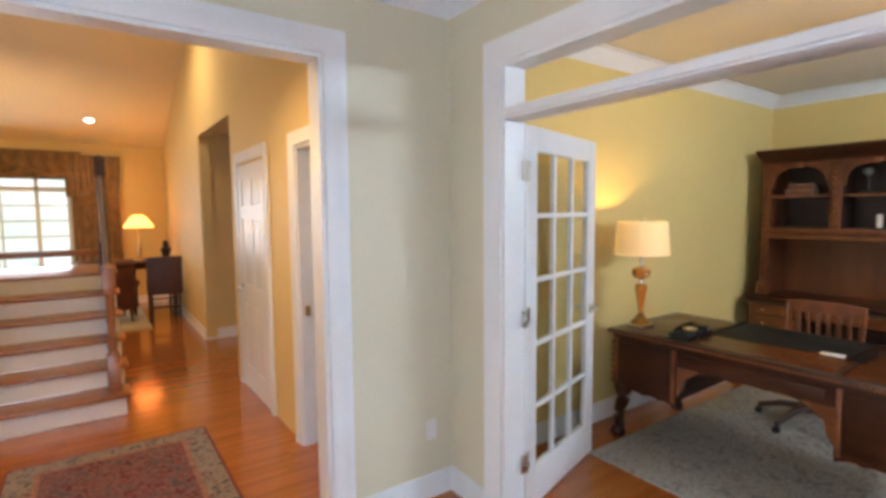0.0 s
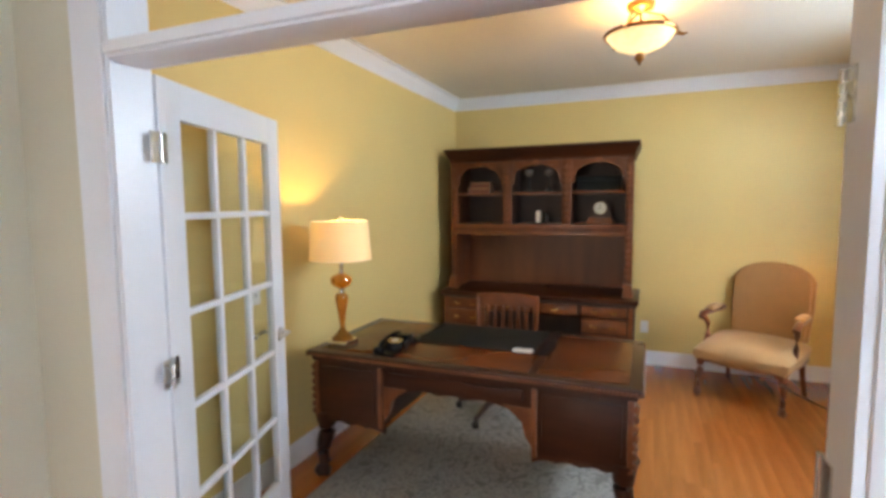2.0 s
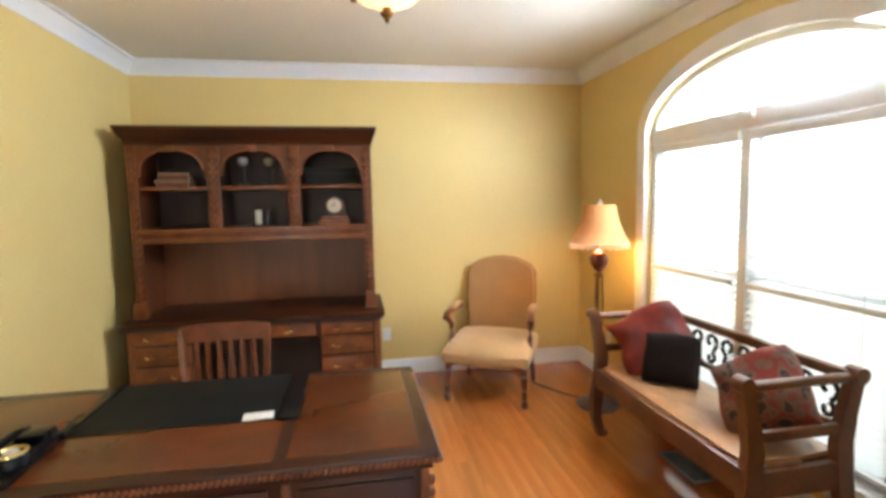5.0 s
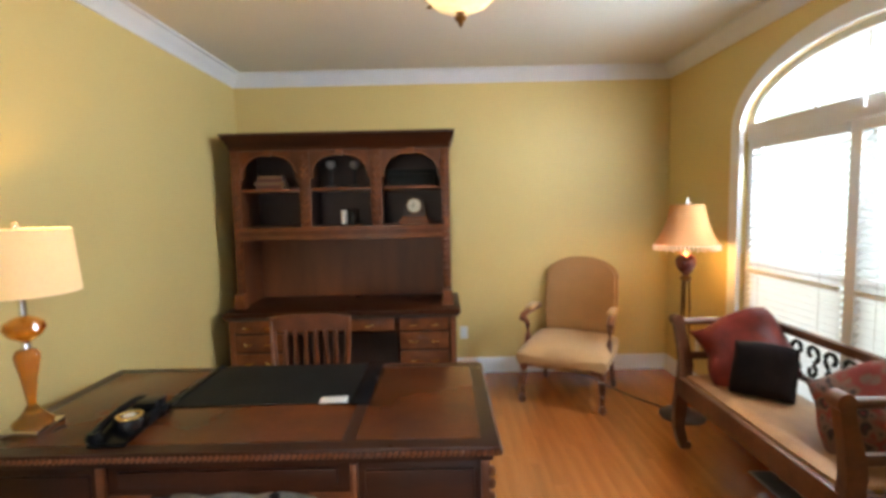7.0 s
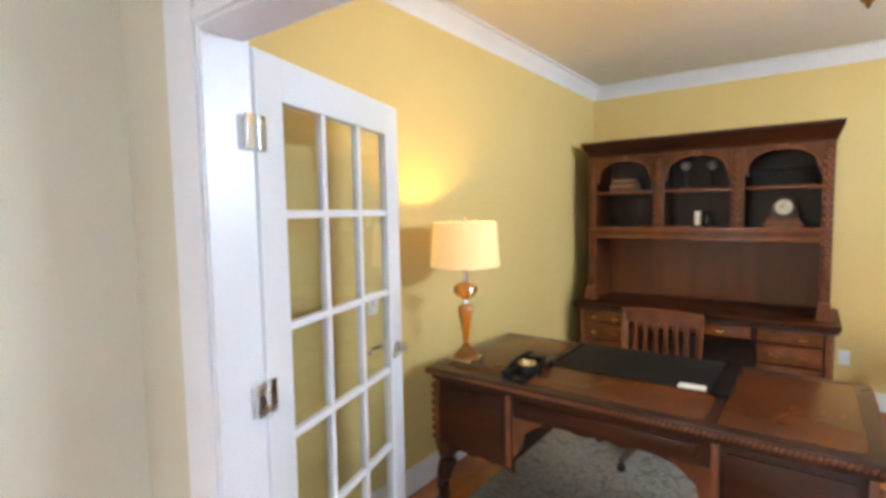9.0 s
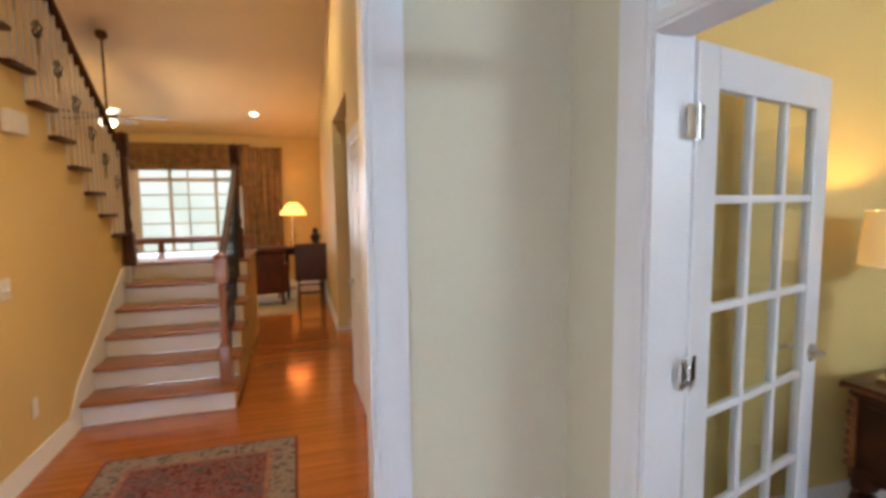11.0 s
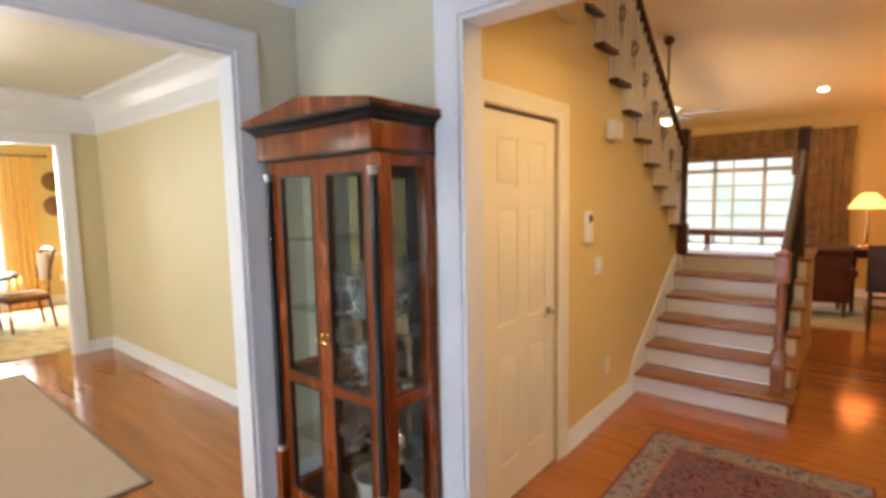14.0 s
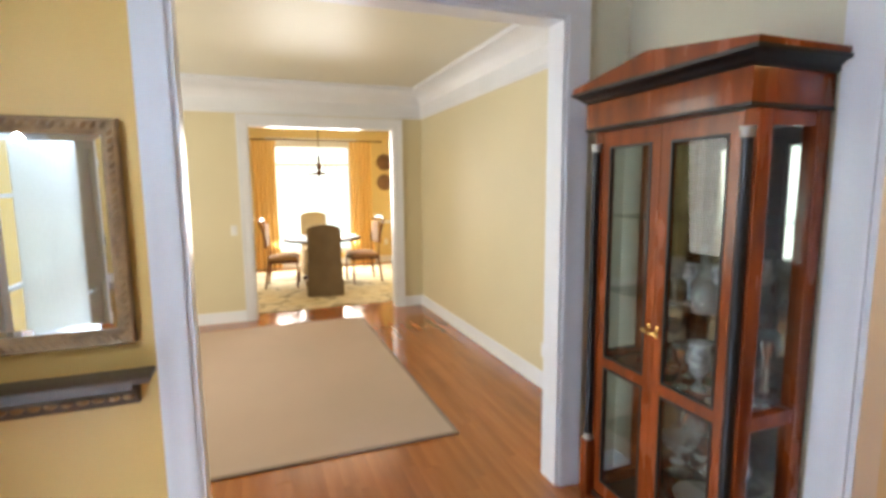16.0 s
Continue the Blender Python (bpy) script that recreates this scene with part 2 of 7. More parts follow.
# ---- building helpers ----
def box(bm, x0, x1, y0, y1, z0, z1, bevel=0.0, m=None):
    """A box, its edges rounded where asked."""
    t = Matrix.Translation(((x0 + x1) / 2, (y0 + y1) / 2, (z0 + z1) / 2)) @ Matrix.Diagonal((abs(x1 - x0), abs(y1 - y0), abs(z1 - z0), 1))
    vs = bmesh.ops.create_cube(bm, size=1, matrix=(m @ t) if m else t)["verts"]
    if bevel:
        es = list({e for v in vs for e in v.link_edges})
        bmesh.ops.bevel(bm, geom=es, offset=bevel, segments=2, affect="EDGES", profile=0.6)
    return bm


def boxes(*rows, bevel=0.0):
    bm = bmesh.new()
    for r in rows:
        box(bm, *r, bevel=bevel)
    return bm


def cyl(bm, p, q, r0, r1=None, seg=16):
    """A round bar from p to q."""
    p, q = Vector(p), Vector(q)
    d = q - p
    m = Matrix.Translation((p + q) / 2) @ d.to_track_quat("Z", "Y").to_matrix().to_4x4()
    bmesh.ops.create_cone(bm, cap_ends=True, segments=seg, radius1=r0, radius2=r0 if r1 is None else r1, depth=d.length, matrix=m)
    return bm


def lathe(bm, profile, seg=24, centre=(0, 0, 0), squash=1.0, ring=False):
    """Turn a profile of (radius, height) about the upright axis; ring: closed on itself, with no caps."""
    profile = list(profile) + [profile[0]] if ring else profile
    cx, cy, cz = centre
    rings = []
    for r, z in profile:
        rings.append([bm.verts.new((cx + r * math.cos(2 * math.pi * i / seg), cy + squash * r * math.sin(2 * math.pi * i / seg), cz + z)) for i in range(seg)])
    for a, b in zip(rings, rings[1:]):
        for i in range(seg):
            bm.faces.new((a[i], a[(i + 1) % seg], b[(i + 1) % seg], b[i]))
    if profile[0][0] > 0.0005 and not ring:
        bm.faces.new(rings[0][::-1])
    if profile[-1][0] > 0.0005 and not ring:
        bm.faces.new(rings[-1])
    return bm


def sweep(bm, pts, radius, seg=8, taper=None):
    """A tube along a line of points."""
    pts = [Vector(p) for p in pts]
    rings = []
    for k, p in enumerate(pts):
        d = (pts[min(k + 1, len(pts) - 1)] - pts[max(k - 1, 0)]).normalized()
        q = d.to_track_quat("Z", "Y")
        r = radius * (taper(k / (len(pts) - 1)) if taper else 1)
        rings.append([bm.verts.new(p + q @ Vector((r * math.cos(2 * math.pi * i / seg), r * math.sin(2 * math.pi * i / seg), 0))) for i in range(seg)])
    for a, b in zip(rings, rings[1:]):
        for i in range(seg):
            bm.faces.new((a[i], a[(i + 1) % seg], b[(i + 1) % seg], b[i]))
    bm.faces.new(rings[0][::-1]), bm.faces.new(rings[-1])
    return bm


def prism(bm, outline, depth, m=Matrix()):
    """An outline of (u, v) in the xz plane, made thick along y, then moved by m."""
    a = [bm.verts.new(m @ Vector((u, 0, v))) for u, v in outline]
    b = [bm.verts.new(m @ Vector((u, depth, v))) for u, v in outline]
    bm.faces.new(a), bm.faces.new(b[::-1])
    for i in range(len(a)):
        j = (i + 1) % len(a)
        bm.faces.new((a[j], a[i], b[i], b[j]))
    bmesh.ops.recalc_face_normals(bm, faces=bm.faces[:])
    return bm


def smooth_mesh(me, angle=40):
    me.polygons.foreach_set("use_smooth", [True] * len(me.polygons))
    me.set_sharp_from_angle(angle=radians(angle))


def mesh_of(name, bm, material, smooth=True):
    bmesh.ops.recalc_face_normals(bm, faces=bm.faces[:])
    me = bpy.data.meshes.new(name)
    bm.to_mesh(me)
    bm.free()
    me.materials.append(MATS[material])
    if smooth:
        smooth_mesh(me)
    return me


def part(name, bm, material, parent, label="", smooth=True):
    ob = new(name, mesh_of(name, bm, material, smooth))
    ob.parent = parent
    if label:
        tagged(ob, label)
    return ob


def thing(name, label, category, m=Matrix(), group=""):
    ob = new(name)
    ob.empty_display_size = 0.1
    ob.matrix_world = m
    return tagged(ob, label, category, group)


def solid(name, bm, material, label, category, m=Matrix(), group="", smooth=True):
    """A thing of one mesh."""
    ob = new(name, mesh_of(name, bm, material, smooth))
    ob.matrix_world = m
    return tagged(ob, label, category, group)


def structure(name, bm, material, label="", category="", smooth=False):
    ob = new(name, mesh_of(name, bm, material, smooth))
    return tagged(ob, label, category, kind="structure")


def wall(name, material, axis, c0, c1, a0, a1, z0, z1, holes=(), label=""):
    """A wall between c0 and c1 across, from a0 to a1 along, with openings (a0, a1, z0, z1) through it."""
    bm = bmesh.new()
    if all(h[2] <= z0 for h in holes):
        outline, at = [(a0, z0)], a0
        for h0, h1, hz0, hz1 in sorted(holes):
            if h0 > at + 1e-4:
                outline.append((h0, z0))
            else:
                outline.pop()
            outline += [(h0, hz1), (h1, hz1), (h1, z0)]
            at = h1
        outline += [(a1, z0), (a1, z1), (a0, z1)]
        turn = Matrix.Translation((0, c0, 0)) if axis == "y" else Matrix.Translation((c1, 0, 0)) @ Matrix.Rotation(radians(90), 4, "Z")
        prism(bm, outline, c1 - c0, turn)
        return structure(name, bm, material, label or "painted plaster wall", "wall")
    rows, at = [], a0
    for h0, h1, hz0, hz1 in sorted(holes):
        rows.append((at, h0, z0, z1))
        if hz0 > z0:
            rows.append((h0, h1, z0, hz0))
        if hz1 < z1:
            rows.append((h0, h1, hz1, z1))
        at = h1
    rows.append((at, a1, z0, z1))
    for p, q, u, v in rows:
        if q - p > 1e-4:
            box(bm, *((c0, c1, p, q) if axis == "x" else (p, q, c0, c1)), u, v)
    bmesh.ops.remove_doubles(bm, verts=bm.verts[:], dist=1e-5)
    return structure(name, bm, material, label or "painted plaster wall", "wall")


CASING = [(0.0, 0.0), (0.0, 0.012), (0.012, 0.018), (0.03, 0.014), (0.075, 0.020), (0.095, 0.026), (0.11, 0.026), (0.11, 0.0)]


def casing(name, axis, face, out, a0, a1, top, parent=None, width=0.11, bottom=0.0, paint="white_trim"):
    """A mitred door casing round an opening a0..a1 up to top, on the wall face, standing proud towards out (+1, -1)."""
    k = width / 0.11
    bm = bmesh.new()
    rings = []
    for a, z, sa, sz in ((a0, bottom, -1, 0), (a0, top, -1, 1), (a1, top, 1, 1), (a1, bottom, 1, 0)):
        ring = []
        for w, d in CASING:
            aa, zz, cc = a + sa * w * k, z + sz * w * k, face + out * (d + 0.0005)
            ring.append(bm.verts.new((cc, aa, zz) if axis == "x" else (aa, cc, zz)))
        rings.append(ring)
    for r, s in zip(rings, rings[1:]):
        for i in range(len(CASING)):
            j = (i + 1) % len(CASING)
            bm.faces.new((r[i], r[j], s[j], s[i]))
    bm.faces.new(rings[0]), bm.faces.new(rings[-1][::-1])
    if parent:
        return part("casing", bm, "white_trim", parent)
    return structure(name, bm, paint, "white painted moulded wood casing", "trim", True)


def lining(name, axis, c0, c1, a0, a1, top, t=0.02):
    """The jambs and head that line an opening."""
    lo, hi = c0 - 0.001, c1 + 0.001
    rows = [(a0 - 0.001, a0 + t, 0, top), (a1 - t, a1 + 0.001, 0, top), (a0 + t, a1 - t, top - t, top + 0.001)]
    bm = bmesh.new()
    for p, q, u, v in rows:
        box(bm, *((lo, hi, p, q) if axis == "x" else (p, q, lo, hi)), u, v)
    return structure(name, bm, "white_trim", "white painted door lining", "trim")


def moulding(name, path, profile, material="white_trim", label="white painted moulding", closed=False):
    """A moulding run along wall corners: profile of (out from the wall, z); path turns with the room on its left."""
    pts = [Vector(p) for p in path]
    n = len(pts)
    bm, rings = bmesh.new(), []
    for i, p in enumerate(pts):
        if closed or 0 < i < n - 1:
            d0, d1 = (p - pts[i - 1]).normalized(), (pts[(i + 1) % n] - p).normalized()
        else:
            d0 = d1 = (pts[1] - pts[0]).normalized() if i == 0 else (p - pts[i - 1]).normalized()
        n0, n1 = Vector((-d0.y, d0.x)), Vector((-d1.y, d1.x))
        mit = (n0 + n1) / (1 + n0.dot(n1))
        rings.append([bm.verts.new((p.x + mit.x * o, p.y + mit.y * o, z)) for o, z in profile])
    k = len(profile)
    pairs = list(zip(rings, rings[1:])) + ([(rings[-1], rings[0])] if closed else [])
    for r, s in pairs:
        for i in range(k):
            j = (i + 1) % k
            bm.faces.new((r[i], r[j], s[j], s[i]))
    if not closed:
        bm.faces.new(rings[0]), bm.faces.new(rings[-1][::-1])
    return structure(name, bm, material, label, "trim", True)


def base_profile(h=0.13):
    return [(0.0005, 0.0), (0.022, 0.0), (0.022, 0.02), (0.016, 0.028), (0.016, h - 0.03), (0.010, h - 0.012), (0.008, h), (0.0005, h)]


def crown_profile(z, drop=0.11, out=0.10):
    return [(0.0005, z - drop), (0.010, z - drop), (0.014, z - drop + 0.014), (0.45 * out, z - 0.55 * drop), (0.78 * out, z - 0.018), (out, z - 0.014), (out, z - 0.0005), (0.0005, z - 0.0005)]


# ---- large structure ----
H = 2.75
XL, XE = -1.90, 1.67            # foyer west and east faces
YF, YN = -0.45, 2.412           # foyer front and hall faces
SX0, SX1, SY0, SY1 = 1.80, 5.95, -1.38, 2.508   # study
HX0, HX1 = -0.85, 1.155         # hall
LX0, LX1, LY0, LY1 = -5.985, -2.03, -2.2, 2.66  # living room
DX0, DY0, DY1 = -9.85, -1.2, 3.45  # dining room
GY1 = 10.6                      # far wall of the great room
OPEN = 2.34

structure("subfloor", boxes((-10.2, 6.3, -2.5, 11.0, -0.16, -0.012)), "subfloor", "dark floor under the boards", "floor")

# foyer
wall("wall_foyer_north", "paint_foyer", "y", YN, 2.542, -2.03, SX0, 0, H, [(-0.79, 0.94, 0, OPEN)])
wall("wall_foyer_east", "paint_foyer", "x", XE, SX0 - 0.004, -1.9, YN, 0, H, [(0.145, 1.98, 0, 2.31)])
wall("wall_foyer_west", "paint_foyer", "x", LX1 + 0.004, XL, 0.385, YN, 0, H, [(0.385, 2.055, 0, OPEN)])
# same wall continued, its warm light painted into the colour
wall("wall_foyer_mirror", "paint_warm_lit", "x", LX1 + 0.004, XL, LY0, 0.385, 0, H)
wall("wall_foyer_front", "paint_foyer", "y", YF - 0.13, YF, XL, XE, 0, H, [(-1.13, 0.86, 0, 2.08)])
structure("ceiling_foyer", boxes((-2.0, SX0 - 0.05, -0.6, 2.48, H, H + 0.1)), "ceiling_paint", "cream painted flat ceiling", "ceiling")

# study
wall("wall_study_west", "paint_study", "x", SX0 - 0.003, SX0 + 0.001, SY0, SY1, 0, H, [(0.145, 1.98, 0, 2.31)])
wall("wall_study_north", "paint_study", "y", SY1, SY1 + 0.12, SX0, SX1 + 0.13, 0, H)
wall("wall_study_east", "paint_study", "x", SX1, SX1 + 0.13, SY0, SY1, 0, H)
structure("ceiling_study", boxes((SX0 - 0.04, SX1 + 0.1, SY0 - 0.1, SY1 + 0.1, H + 0.003, H + 0.1)), "ceiling_paint", "cream painted flat ceiling", "ceiling")

# study window wall with its elliptical arch
WX, WR, WSPRING, WRISE, WSILL = 3.93, 0.91, 2.04, 0.385, 0.32


def arch_points(r, rise, n=28):
    return [(WX - r * math.cos(math.pi * i / n), WSPRING + rise * math.sin(math.pi * i / n)) for i in range(n + 1)]


bm = bmesh.new()
y0, y1 = SY0 - 0.16, SY0
box(bm, SX0 - 0.2, WX - WR, y0, y1, 0, H), box(bm, WX + WR, SX1 + 0.13, y0, y1, 0, H), box(bm, WX - WR, WX + WR, y0, y1, 0, WSILL)
prism(bm, arch_points(WR, WRISE) + [(WX + WR, H), (WX - WR, H)], y1 - y0, Matrix.Translation((0, y0, 0)))
bmesh.ops.remove_doubles(bm, verts=bm.verts[:], dist=1e-5)
structure("wall_study_south", bm, "paint_study", "painted plaster wall with an arched window opening", "wall")

# hall and great room
wall("wall_hall_east", "paint_hall", "x", HX1, HX1 + 0.13, 2.542, GY1, 0, 6.4, [(2.72, 3.44, 0, 2.04), (5.30, 6.98, 0, 2.55)])
bm = bmesh.new()
UR, UN, UY, RY = 0.18, 0.257, 6.26, 6.02     # upper flight: rise, run, first nosing, rail foot
teeth = sum([[(min(UY - UN * k - 0.02, 6.22), 0.937 + UR * (k + 1)), (UY - UN * (k + 1) - 0.02, 0.937 + UR * (k + 1))] for k in range(10)], [])
prism(bm, [(2.542, 0), (2.66, 0), (2.66, 2.04), (3.42, 2.04), (3.42, 0), (6.22, 0), (6.22, 1.022)] + teeth + [(3.66, teeth[-1][1]), (3.66, H), (2.542, H)], 0.13, Matrix.Translation((HX0, 0, 0)) @ Matrix.Rotation(radians(90), 4, "Z"))
structure("wall_stair", bm, "paint_hall", "painted wall cut in steps under the upper flight", "wall")
wall("wall_great_north", "paint_hall", "y", GY1, GY1 + 0.15, -6.2, HX1 + 0.13, 0, 6.4, [(-1.95, -0.23, 0.70, 2.24)])
wall("wall_great_west", "paint_hall", "x", -6.2, -6.05, 2.9, GY1, 0, 6.4)
wall("wall_great_south", "paint_hall", "y", 2.75, 2.88, -6.2, -0.98, 0, 6.4)
wall("wall_hall_upper", "paint_hall", "y", 3.60, 3.72, HX0 - 0.13, HX1, H, 6.4)
structure("trim", prism(bmesh.new(), [(2.95, 2.748), (3.20, 2.69), (3.44, 2.615), (3.56, 2.61), (3.655, 2.66), (3.655, 2.748)], -0.05, Matrix.Translation((HX0 + 0.001, 0, 0)) @ Matrix.Rotation(radians(90), 4, "Z")), "ceiling_vault", "curved cream plaster corner under the ceiling", "trim")
structure("ceiling_hall", boxes((HX0 - 0.1, HX1 + 0.05, 2.546, 3.70, H + 0.004, H + 0.1)), "ceiling_vault", "cream painted hall ceiling", "ceiling")
bm = bmesh.new()
prism(bm, [(GY1 + 0.1, 2.76), (2.6, 5.80), (2.6, 5.95), (GY1 + 0.1, 2.91)], -7.6, Matrix.Translation((-6.2, 0, 0)) @ Matrix.Rotation(radians(90), 4, "Z"))
structure("ceiling_great", bm, "ceiling_vault", "sloping cream vaulted ceiling", "ceiling")
wall("wall_side_hall", "paint_hall", "y", 7.0, 7.12, HX1 + 0.004, 2.7, 0, 2.9)
wall("wall_side_hall_east", "paint_hall", "x", 2.6, 2.7, 2.7, 7.0, 0, 2.9)
structure("ceiling_side_hall", boxes((HX1 + 0.1, 2.7, 2.6, 7.1, 2.6, 2.7)), "ceiling_vault", "cream painted ceiling", "ceiling")

# living room and dining room
wall("wall_living_north", "paint_living", "y", LY1, LY1 + 0.004, -6.1, LX1, 0, H)
wall("wall_living_west", "paint_living", "x", LX0 - 0.12, LX0, LY0, LY1, 0, H, [(0.59, 2.30, 0, 2.265)])
wall("wall_living_east", "paint_living", "x", LX1, LX1 + 0.003, LY0, LY1, 0, H, [(0.385, 2.055, 0, OPEN)])
# unseen south opening, added for the living room fill
wall("wall_living_south", "paint_living", "y", LY0 - 0.15, LY0, -6.1, XL, 0, H, [(-5.1, -2.9, 0.6, 2.3)])
structure("ceiling_living", boxes((-6.05, LX1 + 0.02, LY0 - 0.1, LY1 + 0.1, H + 0.002, H + 0.1)), "ceiling_gloss", "glossy cream flat ceiling", "ceiling")
wall("wall_dining_west", "paint_dining", "x", DX0 - 0.15, DX0, DY0, DY1, 0, H, [(0.98, 2.46, 0.25, 2.36)])
wall("wall_dining_north", "paint_dining", "y", DY1, DY1 + 0.12, DX0 - 0.15, LX0 - 0.12, 0, H)
wall("wall_dining_south", "paint_dining", "y", DY0 - 0.12, DY0, DX0 - 0.15, LX0 - 0.12, 0, H)
wall("wall_dining_east", "paint_dining", "x", LX0 - 0.124, LX0 - 0.121, DY0, DY1, 0, H, [(0.59, 2.30, 0, 2.265)])
structure("ceiling_dining", boxes((DX0 - 0.1, LX0 - 0.05, DY0 - 0.1, DY1 + 0.1, H + 0.002, H + 0.1)), "ceiling_paint", "cream painted flat ceiling", "ceiling")

# the bright outdoors behind the windows
structure("backdrop_study", boxes((0.5, 16, -4.6, -4.5, -2, 7)), "outdoors_garden", "bright garden out of focus", "backdrop")
structure("backdrop_dining", boxes((-13.1, -13.0, -2, 6, -1, 5)), "outdoors_bright", "bright garden out of focus", "backdrop")
structure("backdrop_great", boxes((-5, 3, 13.0, 13.1, -1, 5)), "outdoors_pale", "bright garden out of focus", "backdrop")
structure("backdrop_front", boxes((-3, 1.6, -3.2, -3.1, -1, 4)), "outdoors", "bright porch out of focus", "backdrop")
# glow outside the added living room opening
structure("backdrop_living", boxes((-6.0, -2.4, -4.0, -3.9, -1, 4)), "outdoors", "bright garden out of focus", "backdrop")

# cased openings
casing("trim", "y", YN, -1, -0.79, 0.94, OPEN)
lining("trim", "y", YN, 2.542, -0.79, 0.94, OPEN)
casing("trim", "x", XE, -1, 0.145, 1.98, 2.31)
lining("trim", "x", XE, SX0 + 0.001, 0.145, 1.98, 2.31)
casing("trim", "x", XL, 1, 0.385, 2.055, OPEN)
casing("trim", "x", LX1, -1, 0.385, 2.055, OPEN)
lining("trim", "x", LX1, XL, 0.385, 2.055, OPEN)
casing("trim", "x", LX0, 1, 0.59, 2.30, 2.265)
lining("trim", "x", LX0 - 0.124, LX0, 0.59, 2.30, 2.265)
casing("trim", "x", HX1, -1, 2.72, 3.44, 2.04, width=0.09)
lining("trim", "x", HX1, HX1 + 0.13, 2.72, 3.44, 2.04)
bar = [(1.652, 2.054), (1.652, 2.082), (1.664, 2.084), (1.664, 2.092), (1.690, 2.102), (1.782, 2.102), (1.806, 2.092), (1.806, 2.046), (1.782, 2.036), (1.690, 2.036), (1.664, 2.044), (1.664, 2.052)]
bm = prism(bmesh.new(), bar, 1.80, Matrix.Translation((0, 0.165, 0)))
structure("trim", bm, "white_trim", "white painted transom bar over the double doors", "trim", True)

# baseboards and crowns
BP = base_profile()
moulding("baseboard", [(0.94 + 0.11, YN), (XE, YN), (XE, 1.98 + 0.11)][::-1], BP)
moulding("baseboard", [(XE, 0.05), (XE, YF)][::-1], BP)
moulding("baseboard", [(XL, YF), (XL, 0.275)][::-1], BP)
moulding("baseboard", [(-0.90, YN), (XL, YN), (XL, 2.165)], BP)
moulding("baseboard", [(SX0, 2.09), (SX0, SY1), (SX1, SY1), (SX1, SY0), (SX0, SY0), (SX0, 0.05)][::-1], base_profile(0.14))
moulding("baseboard", [(LX1, 2.165), (LX1, LY1), (LX0, LY1), (LX0, 2.41)], BP)
moulding("baseboard", [(LX0, 0.48), (LX0, LY0), (LX1, LY0), (LX1, 0.275)], BP)
moulding("baseboard", [(HX1, 3.53), (HX1, 4.03)][::-1], BP)
moulding("baseboard", [(HX1, 6.98), (HX1, GY1), (-1.95, GY1)], BP)
moulding("baseboard", [(HX1 + 1.4, 7.0), (HX1 + 0.002, 7.0)], BP)
moulding("baseboard", [(HX0, 4.79), (HX0, 3.54)], BP)
moulding("baseboard", [(DX0, DY0), (DX0, 0.9), ][::-1], BP)
moulding("baseboard", [(DX0, DY1), (DX0, 0.8)], BP)
moulding("crown", [(XE, YF), (XE, YN), (XL, YN), (XL, YF)], crown_profile(H), label="white painted crown moulding", closed=True)
moulding("crown", [(SX1, SY0), (SX1, SY1), (SX0 + 0.001, SY1), (SX0 + 0.001, SY0)], crown_profile(H), label="white painted crown moulding", closed=True)
stepped = [(0.0005, 2.385), (0.012, 2.385), (0.018, 2.42), (0.012, 2.43), (0.012, 2.55), (0.03, 2.57), (0.05, 2.60), (0.13, 2.70), (0.15, 2.705), (0.15, H), (0.0005, H)]
moulding("crown", [(LX1, LY0), (LX1, LY1), (LX0, LY1), (LX0, LY0)], stepped, label="tall stepped white crown moulding", closed=True)

